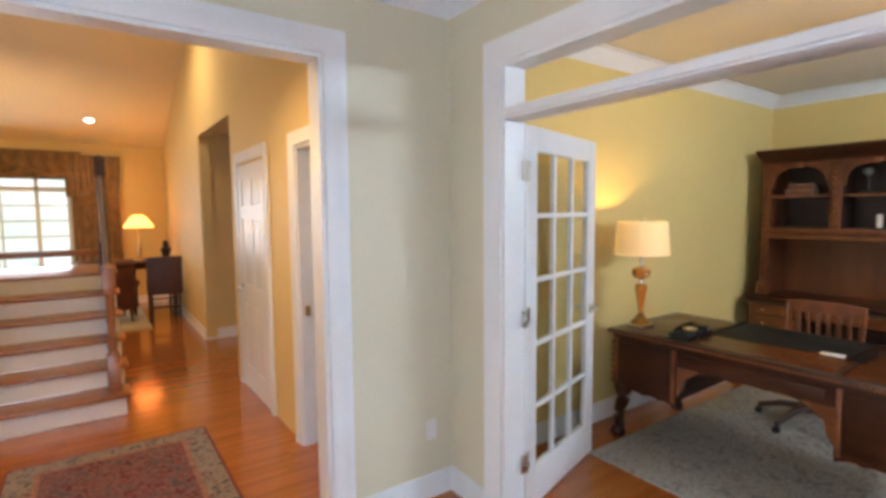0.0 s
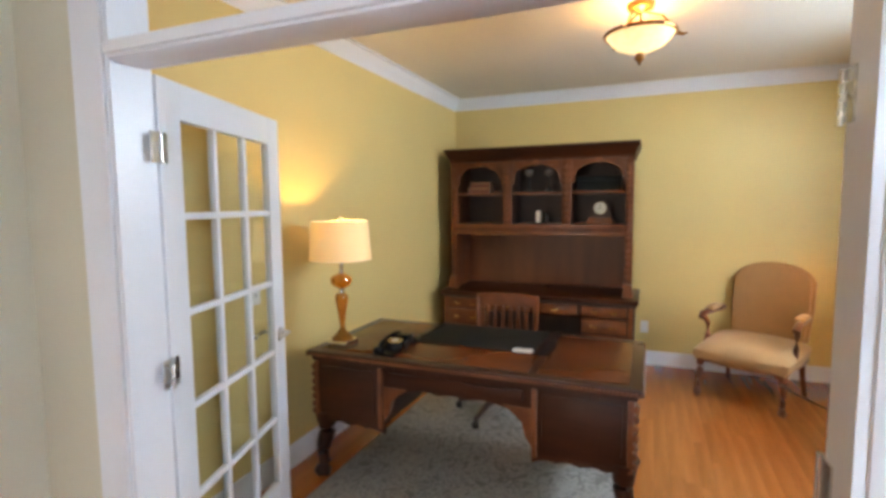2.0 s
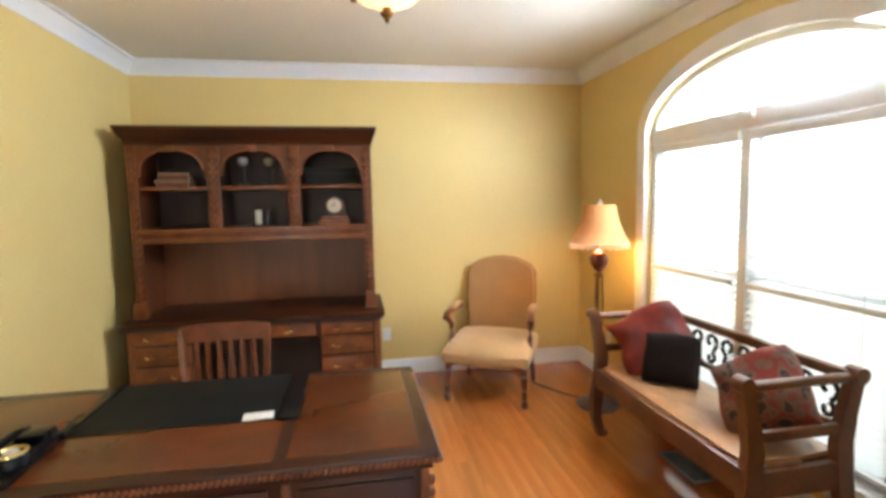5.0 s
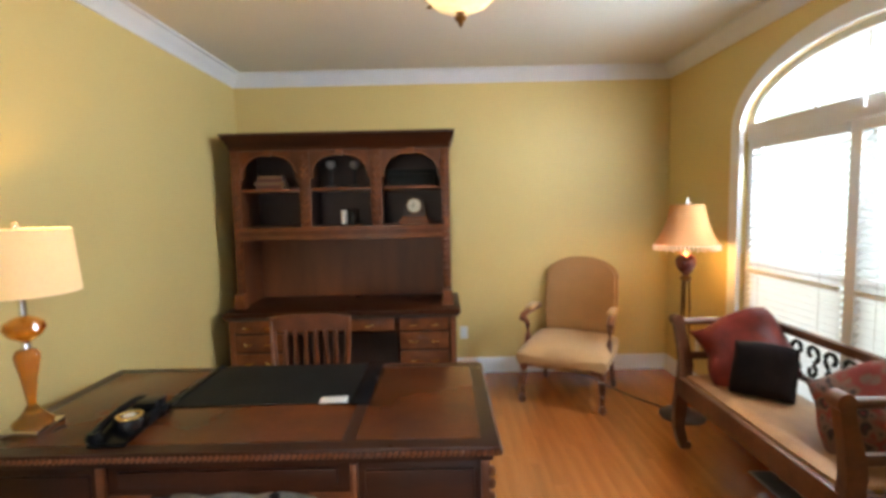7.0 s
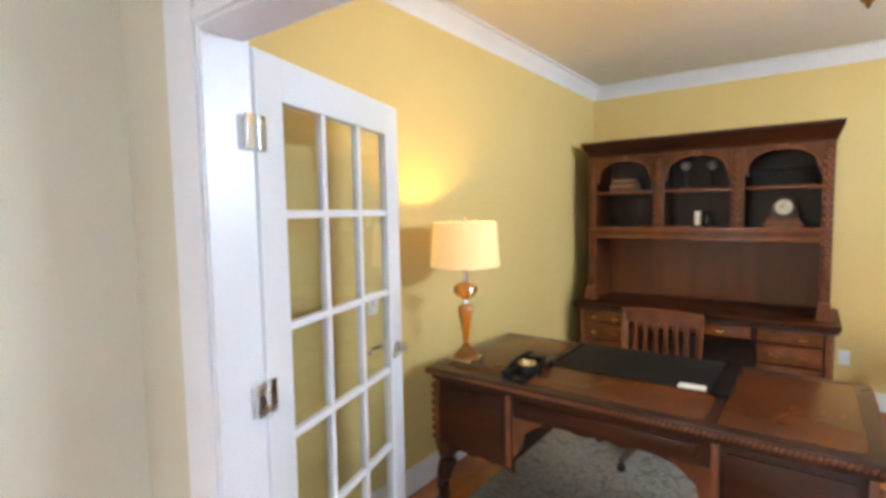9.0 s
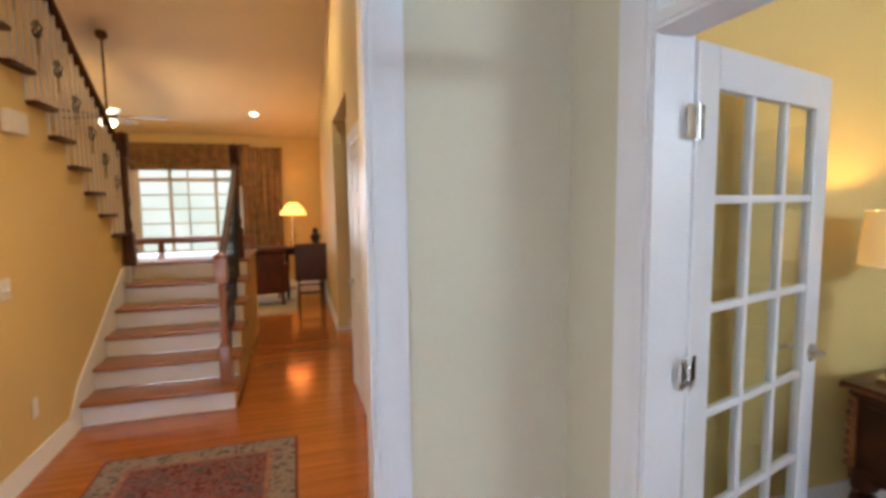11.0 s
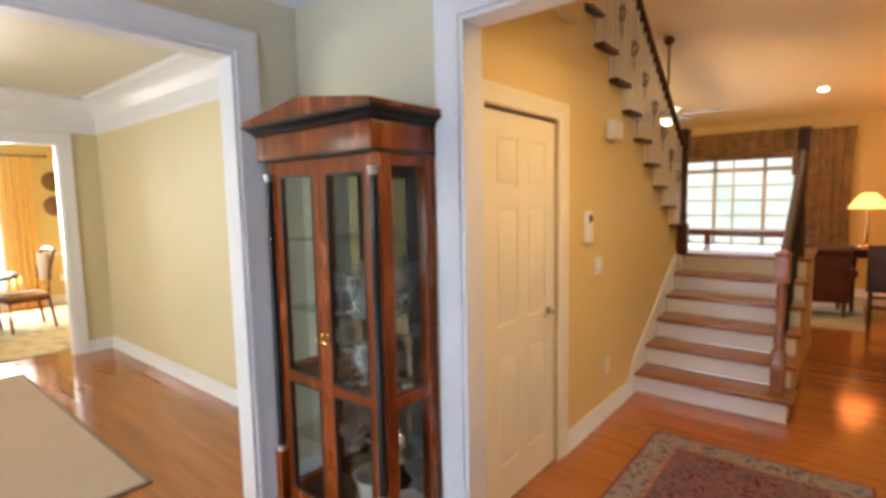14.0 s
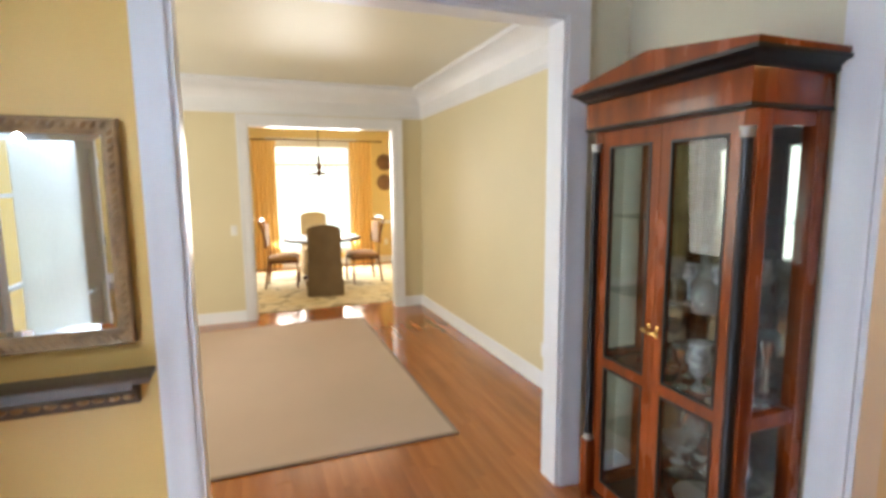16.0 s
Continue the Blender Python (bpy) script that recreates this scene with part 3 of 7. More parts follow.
# ---- more materials ----
def pattern_mat(name, colors, scale=14.0, rough=0.95, warp=0.25, kind="F1", stretch=(1, 1, 1), bump=0.25):
    """A woven pattern of a few colours in curling patches."""
    m = bpy.data.materials.new(name)
    m.use_nodes = True
    MATS[name] = m
    n, l = m.node_tree.nodes, m.node_tree.links
    b = n["Principled BSDF"]
    tc, mp, no, vo = n.new("ShaderNodeTexCoord"), n.new("ShaderNodeMapping"), n.new("ShaderNodeTexNoise"), n.new("ShaderNodeTexVoronoi")
    mp.inputs["Scale"].default_value = stretch
    add, ramp = n.new("ShaderNodeVectorMath"), n.new("ShaderNodeValToRGB")
    sc = n.new("ShaderNodeVectorMath")
    sc.operation = "SCALE"
    sc.inputs[3].default_value = warp
    no.inputs["Scale"].default_value, vo.inputs["Scale"].default_value = scale * 0.7, scale
    vo.feature = kind
    l.new(tc.outputs["Object"], mp.inputs[0]), l.new(mp.outputs[0], no.inputs["Vector"]), l.new(no.outputs["Color"], sc.inputs[0])
    l.new(mp.outputs[0], add.inputs[0]), l.new(sc.outputs[0], add.inputs[1]), l.new(add.outputs[0], vo.inputs["Vector"])
    l.new(vo.outputs["Distance"], ramp.inputs[0])
    ramp.color_ramp.interpolation = "EASE"
    while len(ramp.color_ramp.elements) < len(colors):
        ramp.color_ramp.elements.new(0.5)
    for e, (p, c) in zip(ramp.color_ramp.elements, colors):
        e.position, e.color = p, (*c, 1)
    fine = n.new("ShaderNodeTexNoise")
    fine.inputs["Scale"].default_value = 300
    l.new(tc.outputs["Object"], fine.inputs["Vector"])
    hs, rg = n.new("ShaderNodeHueSaturation"), n.new("ShaderNodeMapRange")
    rg.inputs[3].default_value, rg.inputs[4].default_value = 0.75, 1.25
    l.new(fine.outputs[0], rg.inputs[0]), l.new(rg.outputs[0], hs.inputs["Value"]), l.new(ramp.outputs[0], hs.inputs["Color"])
    l.new(hs.outputs[0], b.inputs["Base Color"])
    b.inputs["Roughness"].default_value = rough
    bp = n.new("ShaderNodeBump")
    bp.inputs["Strength"].default_value, bp.inputs["Distance"].default_value = bump, 0.004
    l.new(fine.outputs[0], bp.inputs["Height"]), l.new(bp.outputs[0], b.inputs["Normal"])
    return m


pattern_mat("rug_field", [(0.0, (0.10, 0.012, 0.022)), (0.20, (0.035, 0.018, 0.035)), (0.36, (0.16, 0.018, 0.030)), (0.50, (0.17, 0.095, 0.095)), (0.62, (0.13, 0.06, 0.07)), (0.85, (0.05, 0.045, 0.06))], 14, warp=0.35)
pattern_mat("rug_border", [(0.0, (0.05, 0.05, 0.06)), (0.24, (0.07, 0.065, 0.075)), (0.36, (0.19, 0.155, 0.15)), (0.6, (0.23, 0.19, 0.18)), (0.85, (0.13, 0.05, 0.06))], 15, warp=0.2)
mat("rug_guard", (0.17, 0.022, 0.024), 0.95, var=0.2, scale=30, fine=240, bump=0.3)
mat("rug_pink", (0.33, 0.16, 0.13), 0.95, var=0.25, scale=40, fine=240, bump=0.3)
pattern_mat("rug_study", [(0.0, (0.15, 0.142, 0.135)), (0.25, (0.27, 0.255, 0.235)), (0.5, (0.36, 0.34, 0.31)), (0.8, (0.20, 0.19, 0.175))], 12, warp=0.6, bump=0.5)
pattern_mat("rug_dining", [(0.0, (0.30, 0.25, 0.12)), (0.25, (0.60, 0.50, 0.32)), (0.5, (0.68, 0.60, 0.42)), (0.8, (0.36, 0.30, 0.20))], 4, warp=0.4)
mat("sisal", (0.50, 0.370, 0.285), 0.95, var=0.07, scale=1.2, fine=320, bump=0.6, second=(0.455, 0.345, 0.262))
# shadow line along the rug's edge, put into a darker binding colour
mat("rug_binding_shade", (0.27, 0.19, 0.145), 0.9, var=0.1, fine=200, bump=0.3)
mat("rug_great", (0.55, 0.44, 0.28), 0.95, var=0.12, scale=3, fine=240, bump=0.4)
mat("tan_fabric", (0.43, 0.235, 0.09), 0.85, var=0.06, scale=5, fine=380, bump=0.25, sheen=0.2)
mat("cream_fabric", (0.50, 0.30, 0.125), 0.85, var=0.07, scale=6, fine=380, bump=0.3, sheen=0.2)
mat("brown_slipcover", (0.20, 0.15, 0.10), 0.9, var=0.10, scale=5, fine=300, bump=0.3)
mat("ivory_slipcover", (0.58, 0.50, 0.36), 0.9, var=0.06, scale=5, fine=300, bump=0.2)
mat("seat_rush", (0.46, 0.25, 0.115), 0.40, var=0.14, scale=5, fine=110, bump=0.3, stretch=(1, 1.6, 1), second=(0.30, 0.145, 0.065))
mat("red_silk", (0.21, 0.026, 0.016), 0.5, var=0.25, scale=9, fine=200, bump=0.2, spec=0.25)
mat("dark_velvet", (0.016, 0.010, 0.010), 0.8, var=0.2, scale=12, fine=200, bump=0.2, spec=0.12)
pattern_mat("tapestry", [(0.0, (0.22, 0.025, 0.02)), (0.3, (0.03, 0.022, 0.02)), (0.5, (0.16, 0.09, 0.06)), (0.75, (0.20, 0.03, 0.02))], 9, warp=0.5)
mat("red_leather", (0.12, 0.028, 0.016), 0.4, var=0.2, scale=6, fine=120, bump=0.2)
mat("dark_leather", (0.065, 0.018, 0.012), 0.42, var=0.2, scale=6, fine=120, bump=0.2)
mat("green_leather", (0.011, 0.0115, 0.011), 0.6, spec=0.15, var=0.15, scale=8, fine=200, bump=0.1)
mat("bench_wood", (0.17, 0.062, 0.024), 0.42, var=0.25, scale=5, fine=40, bump=0.12, second=(0.075, 0.026, 0.011), coat=0.2)
mat("chair_wood", (0.20, 0.060, 0.022), 0.30, var=0.22, scale=6, fine=40, bump=0.06, second=(0.09, 0.026, 0.010), coat=0.3)
mat("mirror_frame", (0.30, 0.175, 0.070), 0.42, metal=0.1, var=0.28, scale=16, fine=70, bump=0.35, second=(0.16, 0.088, 0.036))
mat("shelf_brown", (0.085, 0.050, 0.032), 0.45, var=0.2, scale=8, fine=60, bump=0.15)
mat("bakelite", (0.008, 0.008, 0.009), 0.26, var=0.1, spec=0.16)
mat("paper", (0.80, 0.79, 0.76), 0.7, var=0.02)
mat("book_red", (0.11, 0.028, 0.017), 0.6, var=0.2, fine=80)
mat("book_tan", (0.21, 0.11, 0.05), 0.6, var=0.2, fine=80)
mat("clock_face", (0.55, 0.49, 0.38), 0.45, var=0.08, scale=20)
mat("crystal", (0.86, 0.88, 0.89), 0.10, var=0.12, scale=30, fine=120, coat=0.6, trans=0.75, bump=0.2)
mat("porcelain", (0.78, 0.76, 0.71), 0.18, var=0.05, coat=0.5)
mat("china_blue", (0.64, 0.65, 0.67), 0.2, var=0.35, scale=30, fine=90, coat=0.5)
mat("urn_red", (0.22, 0.042, 0.032), 0.28, var=0.3, scale=14, fine=60, coat=0.4)
mat("verdigris", (0.07, 0.085, 0.075), 0.5, metal=0.5, var=0.25, fine=50)
# shade on the backlit front door is put into this darker beige
mat("door_cream_shaded", (0.42, 0.37, 0.25), 0.4, var=0.04)
# white trim with the hall's warm light put into its colour
mat("white_warm_lit", (0.80, 0.735, 0.58), 0.35, var=0.025, scale=3, fine=90, bump=0.03)
mat("window_white", (0.82, 0.82, 0.82), 0.35, var=0.02)
mat("drape_gold", (0.27, 0.145, 0.055), 0.7, var=0.22, scale=7, fine=160, bump=0.2, sheen=0.3)
mat("lens_glow", (1.0, 0.86, 0.62), 0.4, var=0.0, emit=9.0)
mat("fan_glow", (1.0, 0.93, 0.80), 0.4, var=0.0, emit=5.0)
mat("fan_blade", (0.05, 0.03, 0.018), 0.4, var=0.2)
mat("amber_glass", (0.93, 0.34, 0.035), 0.04, var=0.08, scale=8, fine=30, coat=0.4, trans=0.8, rvar=0.03)
translucent("drum_shade", (0.95, 0.82, 0.51), 0.30, 0.08)
translucent("bell_shade", (0.68, 0.33, 0.135), 0.22, 0.03)
translucent("small_shade", (0.95, 0.62, 0.25), 0.55, 1.4)
translucent("sheer", (0.86, 0.90, 0.94), 0.5)
translucent("gold_drape", (0.88, 0.63, 0.27), 0.45)
# beads give no light; weak emission stands in for lamplight on them
translucent("fringe", (0.92, 0.72, 0.55), 0.5, 0.25)
bowl = mat("bowl_glass", (1.0, 0.72, 0.36), 0.35, var=0.14, scale=9, emit=1.7)
translucent("blind_white", (0.93, 0.94, 0.95), 0.72)


# ---- doors ----
def lever(parent, m, flip=1):
    """A lever handle on a round rose; the lever points along x."""
    bm = bmesh.new()
    cyl(bm, m @ Vector((0, 0, 0)), m @ Vector((0, -0.010, 0)), 0.027, seg=20)
    cyl(bm, m @ Vector((0, -0.010, 0)), m @ Vector((0, -0.045, 0)), 0.010, seg=12)
    sweep(bm, [m @ Vector((0, -0.045, 0)), m @ Vector((flip * 0.04, -0.048, 0.004)), m @ Vector((flip * 0.08, -0.046, -0.002)), m @ Vector((flip * 0.105, -0.040, -0.006))], 0.009, 8)
    return part("handle", bm, "nickel", parent, "brushed nickel lever handle")


def hinge(parent, x, y, z):
    bm = boxes((x - 0.040, x + 0.036, y - 0.004, y + 0.002, z - 0.048, z + 0.048), bevel=0.001)
    cyl(bm, (x, y - 0.006, z - 0.052), (x, y - 0.006, z + 0.052), 0.007, seg=10)
    return part("hinge", bm, "nickel", parent, "brushed nickel butt hinge")


def french_door(name, label, m, side):
    """A glazed leaf hinged at the origin, running along +x; side: the way its hinge knuckle faces."""
    w, top, t = 0.90, 2.03, 0.036
    d = thing(name, label, "door", m)
    tagged(d, kind="structure")
    st, tr, br, mu = 0.115, 0.125, 0.225, 0.026
    part("stile", boxes((0, st, 0, t, 0.01, top), bevel=0.003), "white_trim", d)
    part("stile", boxes((w - st, w, 0, t, 0.01, top), bevel=0.003), "white_trim", d)
    part("rail", boxes((st, w - st, 0, t, top - tr, top), bevel=0.003), "white_trim", d)
    part("rail", boxes((st, w - st, 0, t, 0.01, br), bevel=0.003), "white_trim", d)
    gw, gh = (w - 2 * st - 2 * mu) / 3, (top - tr - br - 4 * mu) / 5
    for i in range(2):
        x = st + gw + i * (gw + mu)
        part("muntin", boxes((x, x + mu, 0.004, t - 0.004, br, top - tr), bevel=0.006), "white_trim", d)
    for j in range(4):
        z = br + gh + j * (gh + mu)
        part("muntin", boxes((st, w - st, 0.005, t - 0.005, z, z + mu), bevel=0.006), "white_trim", d)
    pane = mesh_of("pane", boxes((0, gw, -0.002, 0.002, 0, gh)), "pane_glass", False)
    for i in range(3):
        for j in range(5):
            p = new("pane", pane)
            p.parent, p.location = d, (st + i * (gw + mu), t / 2, br + j * (gh + mu))
    lever(d, Matrix.Translation((w - 0.06, -0.001, 0.98)), -1)
    lever(d, Matrix.Translation((w - 0.06, t + 0.001, 0.98)) @ Matrix.Rotation(math.pi, 4, "Z"), 1)
    for z in (1.80, 1.06, 0.30):
        if side < 0:
            hinge(d, -0.006, -0.002, z)
        else:
            bm = boxes((1.757, 1.803, 0.1655, 0.1695, z - 0.05, z + 0.05))
            cyl(bm, (1.811, 0.171, z - 0.052), (1.811, 0.171, z + 0.052), 0.007, seg=10)
            part("hinge", bm, "nickel", d, "brushed nickel butt hinge").matrix_parent_inverse = d.matrix_world.inverted()
    return d


french_door("door_1", "open white French door with fifteen small panes", pose(1.812, 1.955, 0, 0, 0, 16.5), -1)
french_door("door_2", "open white French door leaf folded back", pose(1.822, 0.135, 0, 0, 0, -74), 1)


def six_panel(name, label, m, w, top=2.02, handle_at="r", paint="white_trim"):
    """A moulded six-panel slab; its front faces -y, from x = 0 to w."""
    d = thing(name, label, "door", m)
    tagged(d, kind="structure")
    part("slab", boxes((0, w, 0.006, 0.036, 0.008, top)), paint, d)
    st, mid = 0.11, 0.10
    rows = [(0.22, 0.80), (0.96, 1.55), (1.66, 1.90)]
    zs = [0.008, 0.22, 0.80, 0.96, 1.55, 1.66, 1.90, top]
    part("face_frame", boxes((0, st, 0, 0.006, 0.008, top), (w - st, w, 0, 0.006, 0.008, top), *[((w - mid) / 2, (w + mid) / 2, 0, 0.006, a, b) for a, b in rows],
                             *[(st, w - st, 0, 0.006, zs[k], zs[k + 1]) for k in (0, 2, 4, 6)]), paint, d)
    for a, b in rows:
        for x0, x1 in ((st, (w - mid) / 2), ((w + mid) / 2, w - st)):
            part("panel", boxes((x0 + 0.018, x1 - 0.018, 0.001, 0.012, a + 0.018, b - 0.018), bevel=0.005), paint, d)
    if handle_at == "r":
        lever(d, Matrix.Translation((w - 0.085, 0, 0.95)), -1)
    else:
        lever(d, Matrix.Translation((0.065, 0, 0.93)), 1)
    return d


# closet door under the stairs, seen on its hall side
# slab and casing carry the warm lamplight in their colour
six_panel("door_3", "closed white six-panel closet door under the stairs, tinted as warmly lit", pose(HX0 - 0.012, 2.68, 0, 0, 0, 90), 0.72, paint="white_warm_lit")
casing("trim", "x", HX0, 1, 2.66, 3.42, 2.04, width=0.095, paint="white_warm_lit")
structure("wall_closet_back", boxes((HX0 - 0.12, HX0 - 0.06, 2.60, 3.50, 0, 2.06)), "white_trim", "white closet lining", "wall")
# second door on the hall's other side
six_panel("door_4", "closed white six-panel hall door", pose(HX1 - 0.014, 4.98, 0, 0, 0, -90), 0.80, handle_at="l")
casing("trim", "x", HX1, -1, 4.16, 5.00, 2.05, width=0.09)
part("strike_plate", boxes((HX1 + 0.03, HX1 + 0.06, 3.414, 3.4195, 0.90, 0.97)), "brass", bpy.data.objects["door_4"]).matrix_parent_inverse = bpy.data.objects["door_4"].matrix_world.inverted()

# front door with a wide side window
fd = thing("door_5", "closed cream front door with a lever and deadbolt, darkened for backlit shade", "door", pose(-0.05, YF - 0.075, 0))
tagged(fd, kind="structure")
part("slab", boxes((0.02, 0.89, 0, 0.045, 0.01, 2.05)), "door_cream_shaded", fd)
for x0, x1 in ((0.13, 0.42), (0.50, 0.79)):
    for z0, z1 in ((0.25, 0.85), (1.05, 1.85)):
        part("panel", boxes((x0, x1, 0.040, 0.055, z0, z1), bevel=0.008), "door_cream_shaded", fd)
lever(fd, Matrix.Translation((0.11, 0.045, 0.86)) @ Matrix.Rotation(math.pi, 4, "Z"), -1)
bm = bmesh.new()
cyl(bm, (0.11, 0.045, 1.02), (0.11, 0.068, 1.02), 0.028, seg=18)
part("deadbolt", bm, "nickel", fd, "brushed nickel deadbolt")
win = thing("window_3", "tall side window with white frame and panes", "window", pose(-1.13, YF - 0.09, 0))
tagged(win, kind="structure")
part("window_frame", boxes((0, 0.07, 0, 0.06, 0, 2.08), (0.99, 1.07, 0, 0.06, 0, 2.08), (0.07, 0.99, 0, 0.06, 0, 0.16), (0.07, 0.99, 0, 0.06, 2.0, 2.08), (0.52, 0.545, 0.015, 0.045, 0.16, 2.0),
                           *[(0.07, 0.99, 0.017, 0.043, z, z + 0.022) for z in (0.6, 1.06, 1.52)]), "white_trim", win)
pn = part("pane", boxes((0.07, 0.99, 0.028, 0.032, 0.16, 2.0)), "pane_glass", win)
pn.visible_shadow = False


def drape(w, top, folds=9, depth=0.03, taper=0.0, n=90, flare=0.0):
    """Hanging cloth of w by top with soft folds, thick enough to have two sides."""
    bm = bmesh.new()
    rows = []
    for k in range(13):
        z = top * (1 - k / 12)
        row = []
        for i in range(n + 1):
            u = i / n
            s = 1 - taper * math.sin(math.pi * min(1, k / 12 * 1.15)) + flare * (k / 12) ** 3
            x = (u - 0.5) * w * s + w / 2
            y = depth * math.sin(u * folds * 2 * math.pi + 0.5 * math.sin(k * 0.5)) * (0.6 + 0.4 * k / 12)
            row.append(bm.verts.new((x, y, z)))
        rows.append(row)
    for a, b in zip(rows, rows[1:]):
        for i in range(n):
            bm.faces.new((a[i], a[i + 1], b[i + 1], b[i]))
    return bm


cv = thing("sheer_curtain", "thin white sheer curtain over the side window", "curtain", pose(-1.08, YF + 0.045, 0))
part("cloth", drape(0.95, 2.05, 14, 0.012), "sheer", cv)
bm = bmesh.new()
cyl(bm, (-0.03, 0, 2.06), (1.01, 0, 2.06), 0.010)
part("rod", bm, "white_trim", cv)
casing("trim", "y", YF, 1, -1.13, 0.86, 2.08)

# ---- study window ----
sw = thing("window_1", "arched window with white frame, fan light and centre mullion", "window", pose(WX, SY0 - 0.11, 0))
tagged(sw, kind="structure")


def arch_band(r0, e0, r1, e1, y0, y1, n=36):
    """A band between two half ellipses."""
    bm = bmesh.new()
    rings = []
    for i in range(n + 1):
        a = math.pi * i / n
        c, s = -math.cos(a), math.sin(a)
        rings.append([bm.verts.new((r * c, y, WSPRING + e * s)) for r, e, y in ((r0, e0, y0), (r1, e1, y0), (r1, e1, y1), (r0, e0, y1))])
    for p, q in zip(rings, rings[1:]):
        for i in range(4):
            bm.faces.new((p[i], p[(i + 1) % 4], q[(i + 1) % 4], q[i]))
    bm.faces.new(rings[0]), bm.faces.new(rings[-1][::-1])
    return bm


part("arch_frame", arch_band(WR, WRISE, WR - 0.055, WRISE - 0.045, 0.0, 0.07), "window_white", sw)
part("side_jamb", boxes((-WR, -WR + 0.05, 0, 0.07, WSILL, WSPRING)), "window_white", sw)
part("side_jamb", boxes((WR - 0.05, WR, 0, 0.07, WSILL, WSPRING)), "window_white", sw)
part("mullion", boxes((-0.035, 0.035, -0.01, 0.085, WSILL, 1.95), bevel=0.004), "window_white", sw)
part("transom", boxes((-WR, WR, -0.01, 0.085, 1.95, 2.065), bevel=0.005), "window_white", sw)
part("sill", boxes((-WR - 0.06, WR + 0.06, 0.0, 0.17, WSILL - 0.03, WSILL + 0.005), bevel=0.006), "window_white", sw)
part("keystone_block", boxes((-0.055, 0.055, 0.08, 0.10, 2.0, 2.05), bevel=0.004), "window_white", sw)
for s in (-1, 1):
    x0, x1 = sorted((s * 0.035, s * (WR - 0.05)))
    part("lower_sash", boxes((x0, x0 + 0.035, 0.01, 0.05, WSILL, 1.12), (x1 - 0.035, x1, 0.01, 0.05, WSILL, 1.12), (x0, x1, 0.01, 0.05, WSILL, WSILL + 0.06), (x0, x1, 0.01, 0.055, 1.10, 1.135)), "window_white", sw)
    part("upper_sash", boxes((x0, x0 + 0.03, 0.005, 0.03, 1.12, 1.95), (x1 - 0.03, x1, 0.005, 0.03, 1.12, 1.95)), "window_white", sw)
    p = part("pane", boxes((x0, x1, 0.016, 0.020, WSILL, 1.95)), "pane_glass", sw)
    p.visible_shadow = False
bm = arch_band(0.36, 0.16, 0.345, 0.148, 0.03, 0.045, 24)
for a in (25, 58, 90, 122, 155):
    c, s = math.cos(radians(a)), math.sin(radians(a))
    sweep(bm, [(0.36 * c * 0.3 if a not in (25, 155) else 0.36 * c, 0.037, WSPRING + 0.02 + 0.16 * s * 0.3), (0.88 * c, 0.037, WSPRING + 0.35 * s)], 0.010, 6)
part("fan_muntin", bm, "white_plastic", sw, "thin curved fan light bars")
casing_bm = arch_band(WR + 0.10, WRISE + 0.10, WR - 0.005, WRISE - 0.005, 0.105, 0.135)
box(casing_bm, -WR - 0.10, -WR + 0.005, 0.105, 0.135, WSILL - 0.1, WSPRING), box(casing_bm, WR - 0.005, WR + 0.10, 0.105, 0.135, WSILL - 0.1, WSPRING)
box(casing_bm, -WR - 0.12, WR + 0.12, 0.105, 0.13, WSILL - 0.13, WSILL - 0.03)
part("window_casing", casing_bm, "window_white", sw)
# blinds
for s, nm in ((-1, ""), (1, "")):
    x0, x1 = (WX + 0.045, WX + WR - 0.055) if s > 0 else (WX - WR + 0.055, WX - 0.045)
    bl = thing("window_blind", "lowered white horizontal slat blind in the window", "blind", pose((x0 + x1) / 2, SY0 - 0.035, 0), "study blinds")
    w = x1 - x0
    part("headrail", boxes((-w / 2, w / 2, -0.028, 0.022, 1.89, 1.945), bevel=0.004), "window_white", bl)
    slat = mesh_of("slat", boxes((-w / 2, w / 2, -0.022, 0.022, -0.0012, 0.0012)), "blind_white", False)
    for k in range(36):
        o = new("slat", slat)
        o.parent, o.matrix_basis = bl, pose(0, 0, 0.395 + k * 0.0415, -44)
    part("bottom_rail", boxes((-w / 2, w / 2, -0.02, 0.02, 0.345, 0.365), bevel=0.003), "window_white", bl)
    part("middle_rail", boxes((-w / 2, w / 2, 0.021, 0.034, 1.070, 1.098), bevel=0.003), "window_white", bl)
    bm = bmesh.new()
    for x in (-w * 0.33, w * 0.33):
        cyl(bm, (x, 0.024, 0.36), (x, 0.024, 1.9), 0.0016, seg=6)
    part("ladder_cord", bm, "white_plastic", bl)

# ---- stairs ----
stair = thing("staircase", "oak treads and white risers with iron balusters", "staircase", pose(0, 0, 0))
RISE, RUN, SY = 0.170, 0.28, 4.81
part("side_panel", prism(bmesh.new(), [(SY + 0.02, 0.0)] + sum([[(SY + 0.02 + RUN * i, RISE * (i + 1) - 0.032), (SY + 0.02 + RUN * (i + 1), RISE * (i + 1) - 0.032)] for i in range(5)], []) + [(SY + 0.02 + RUN * 5, 0.99), (7.3, 0.99), (7.3, 0.0)],
                         -0.02, Matrix.Translation((0.172, 0, 0)) @ Matrix.Rotation(radians(90), 4, "Z")), "paint_hall", stair)
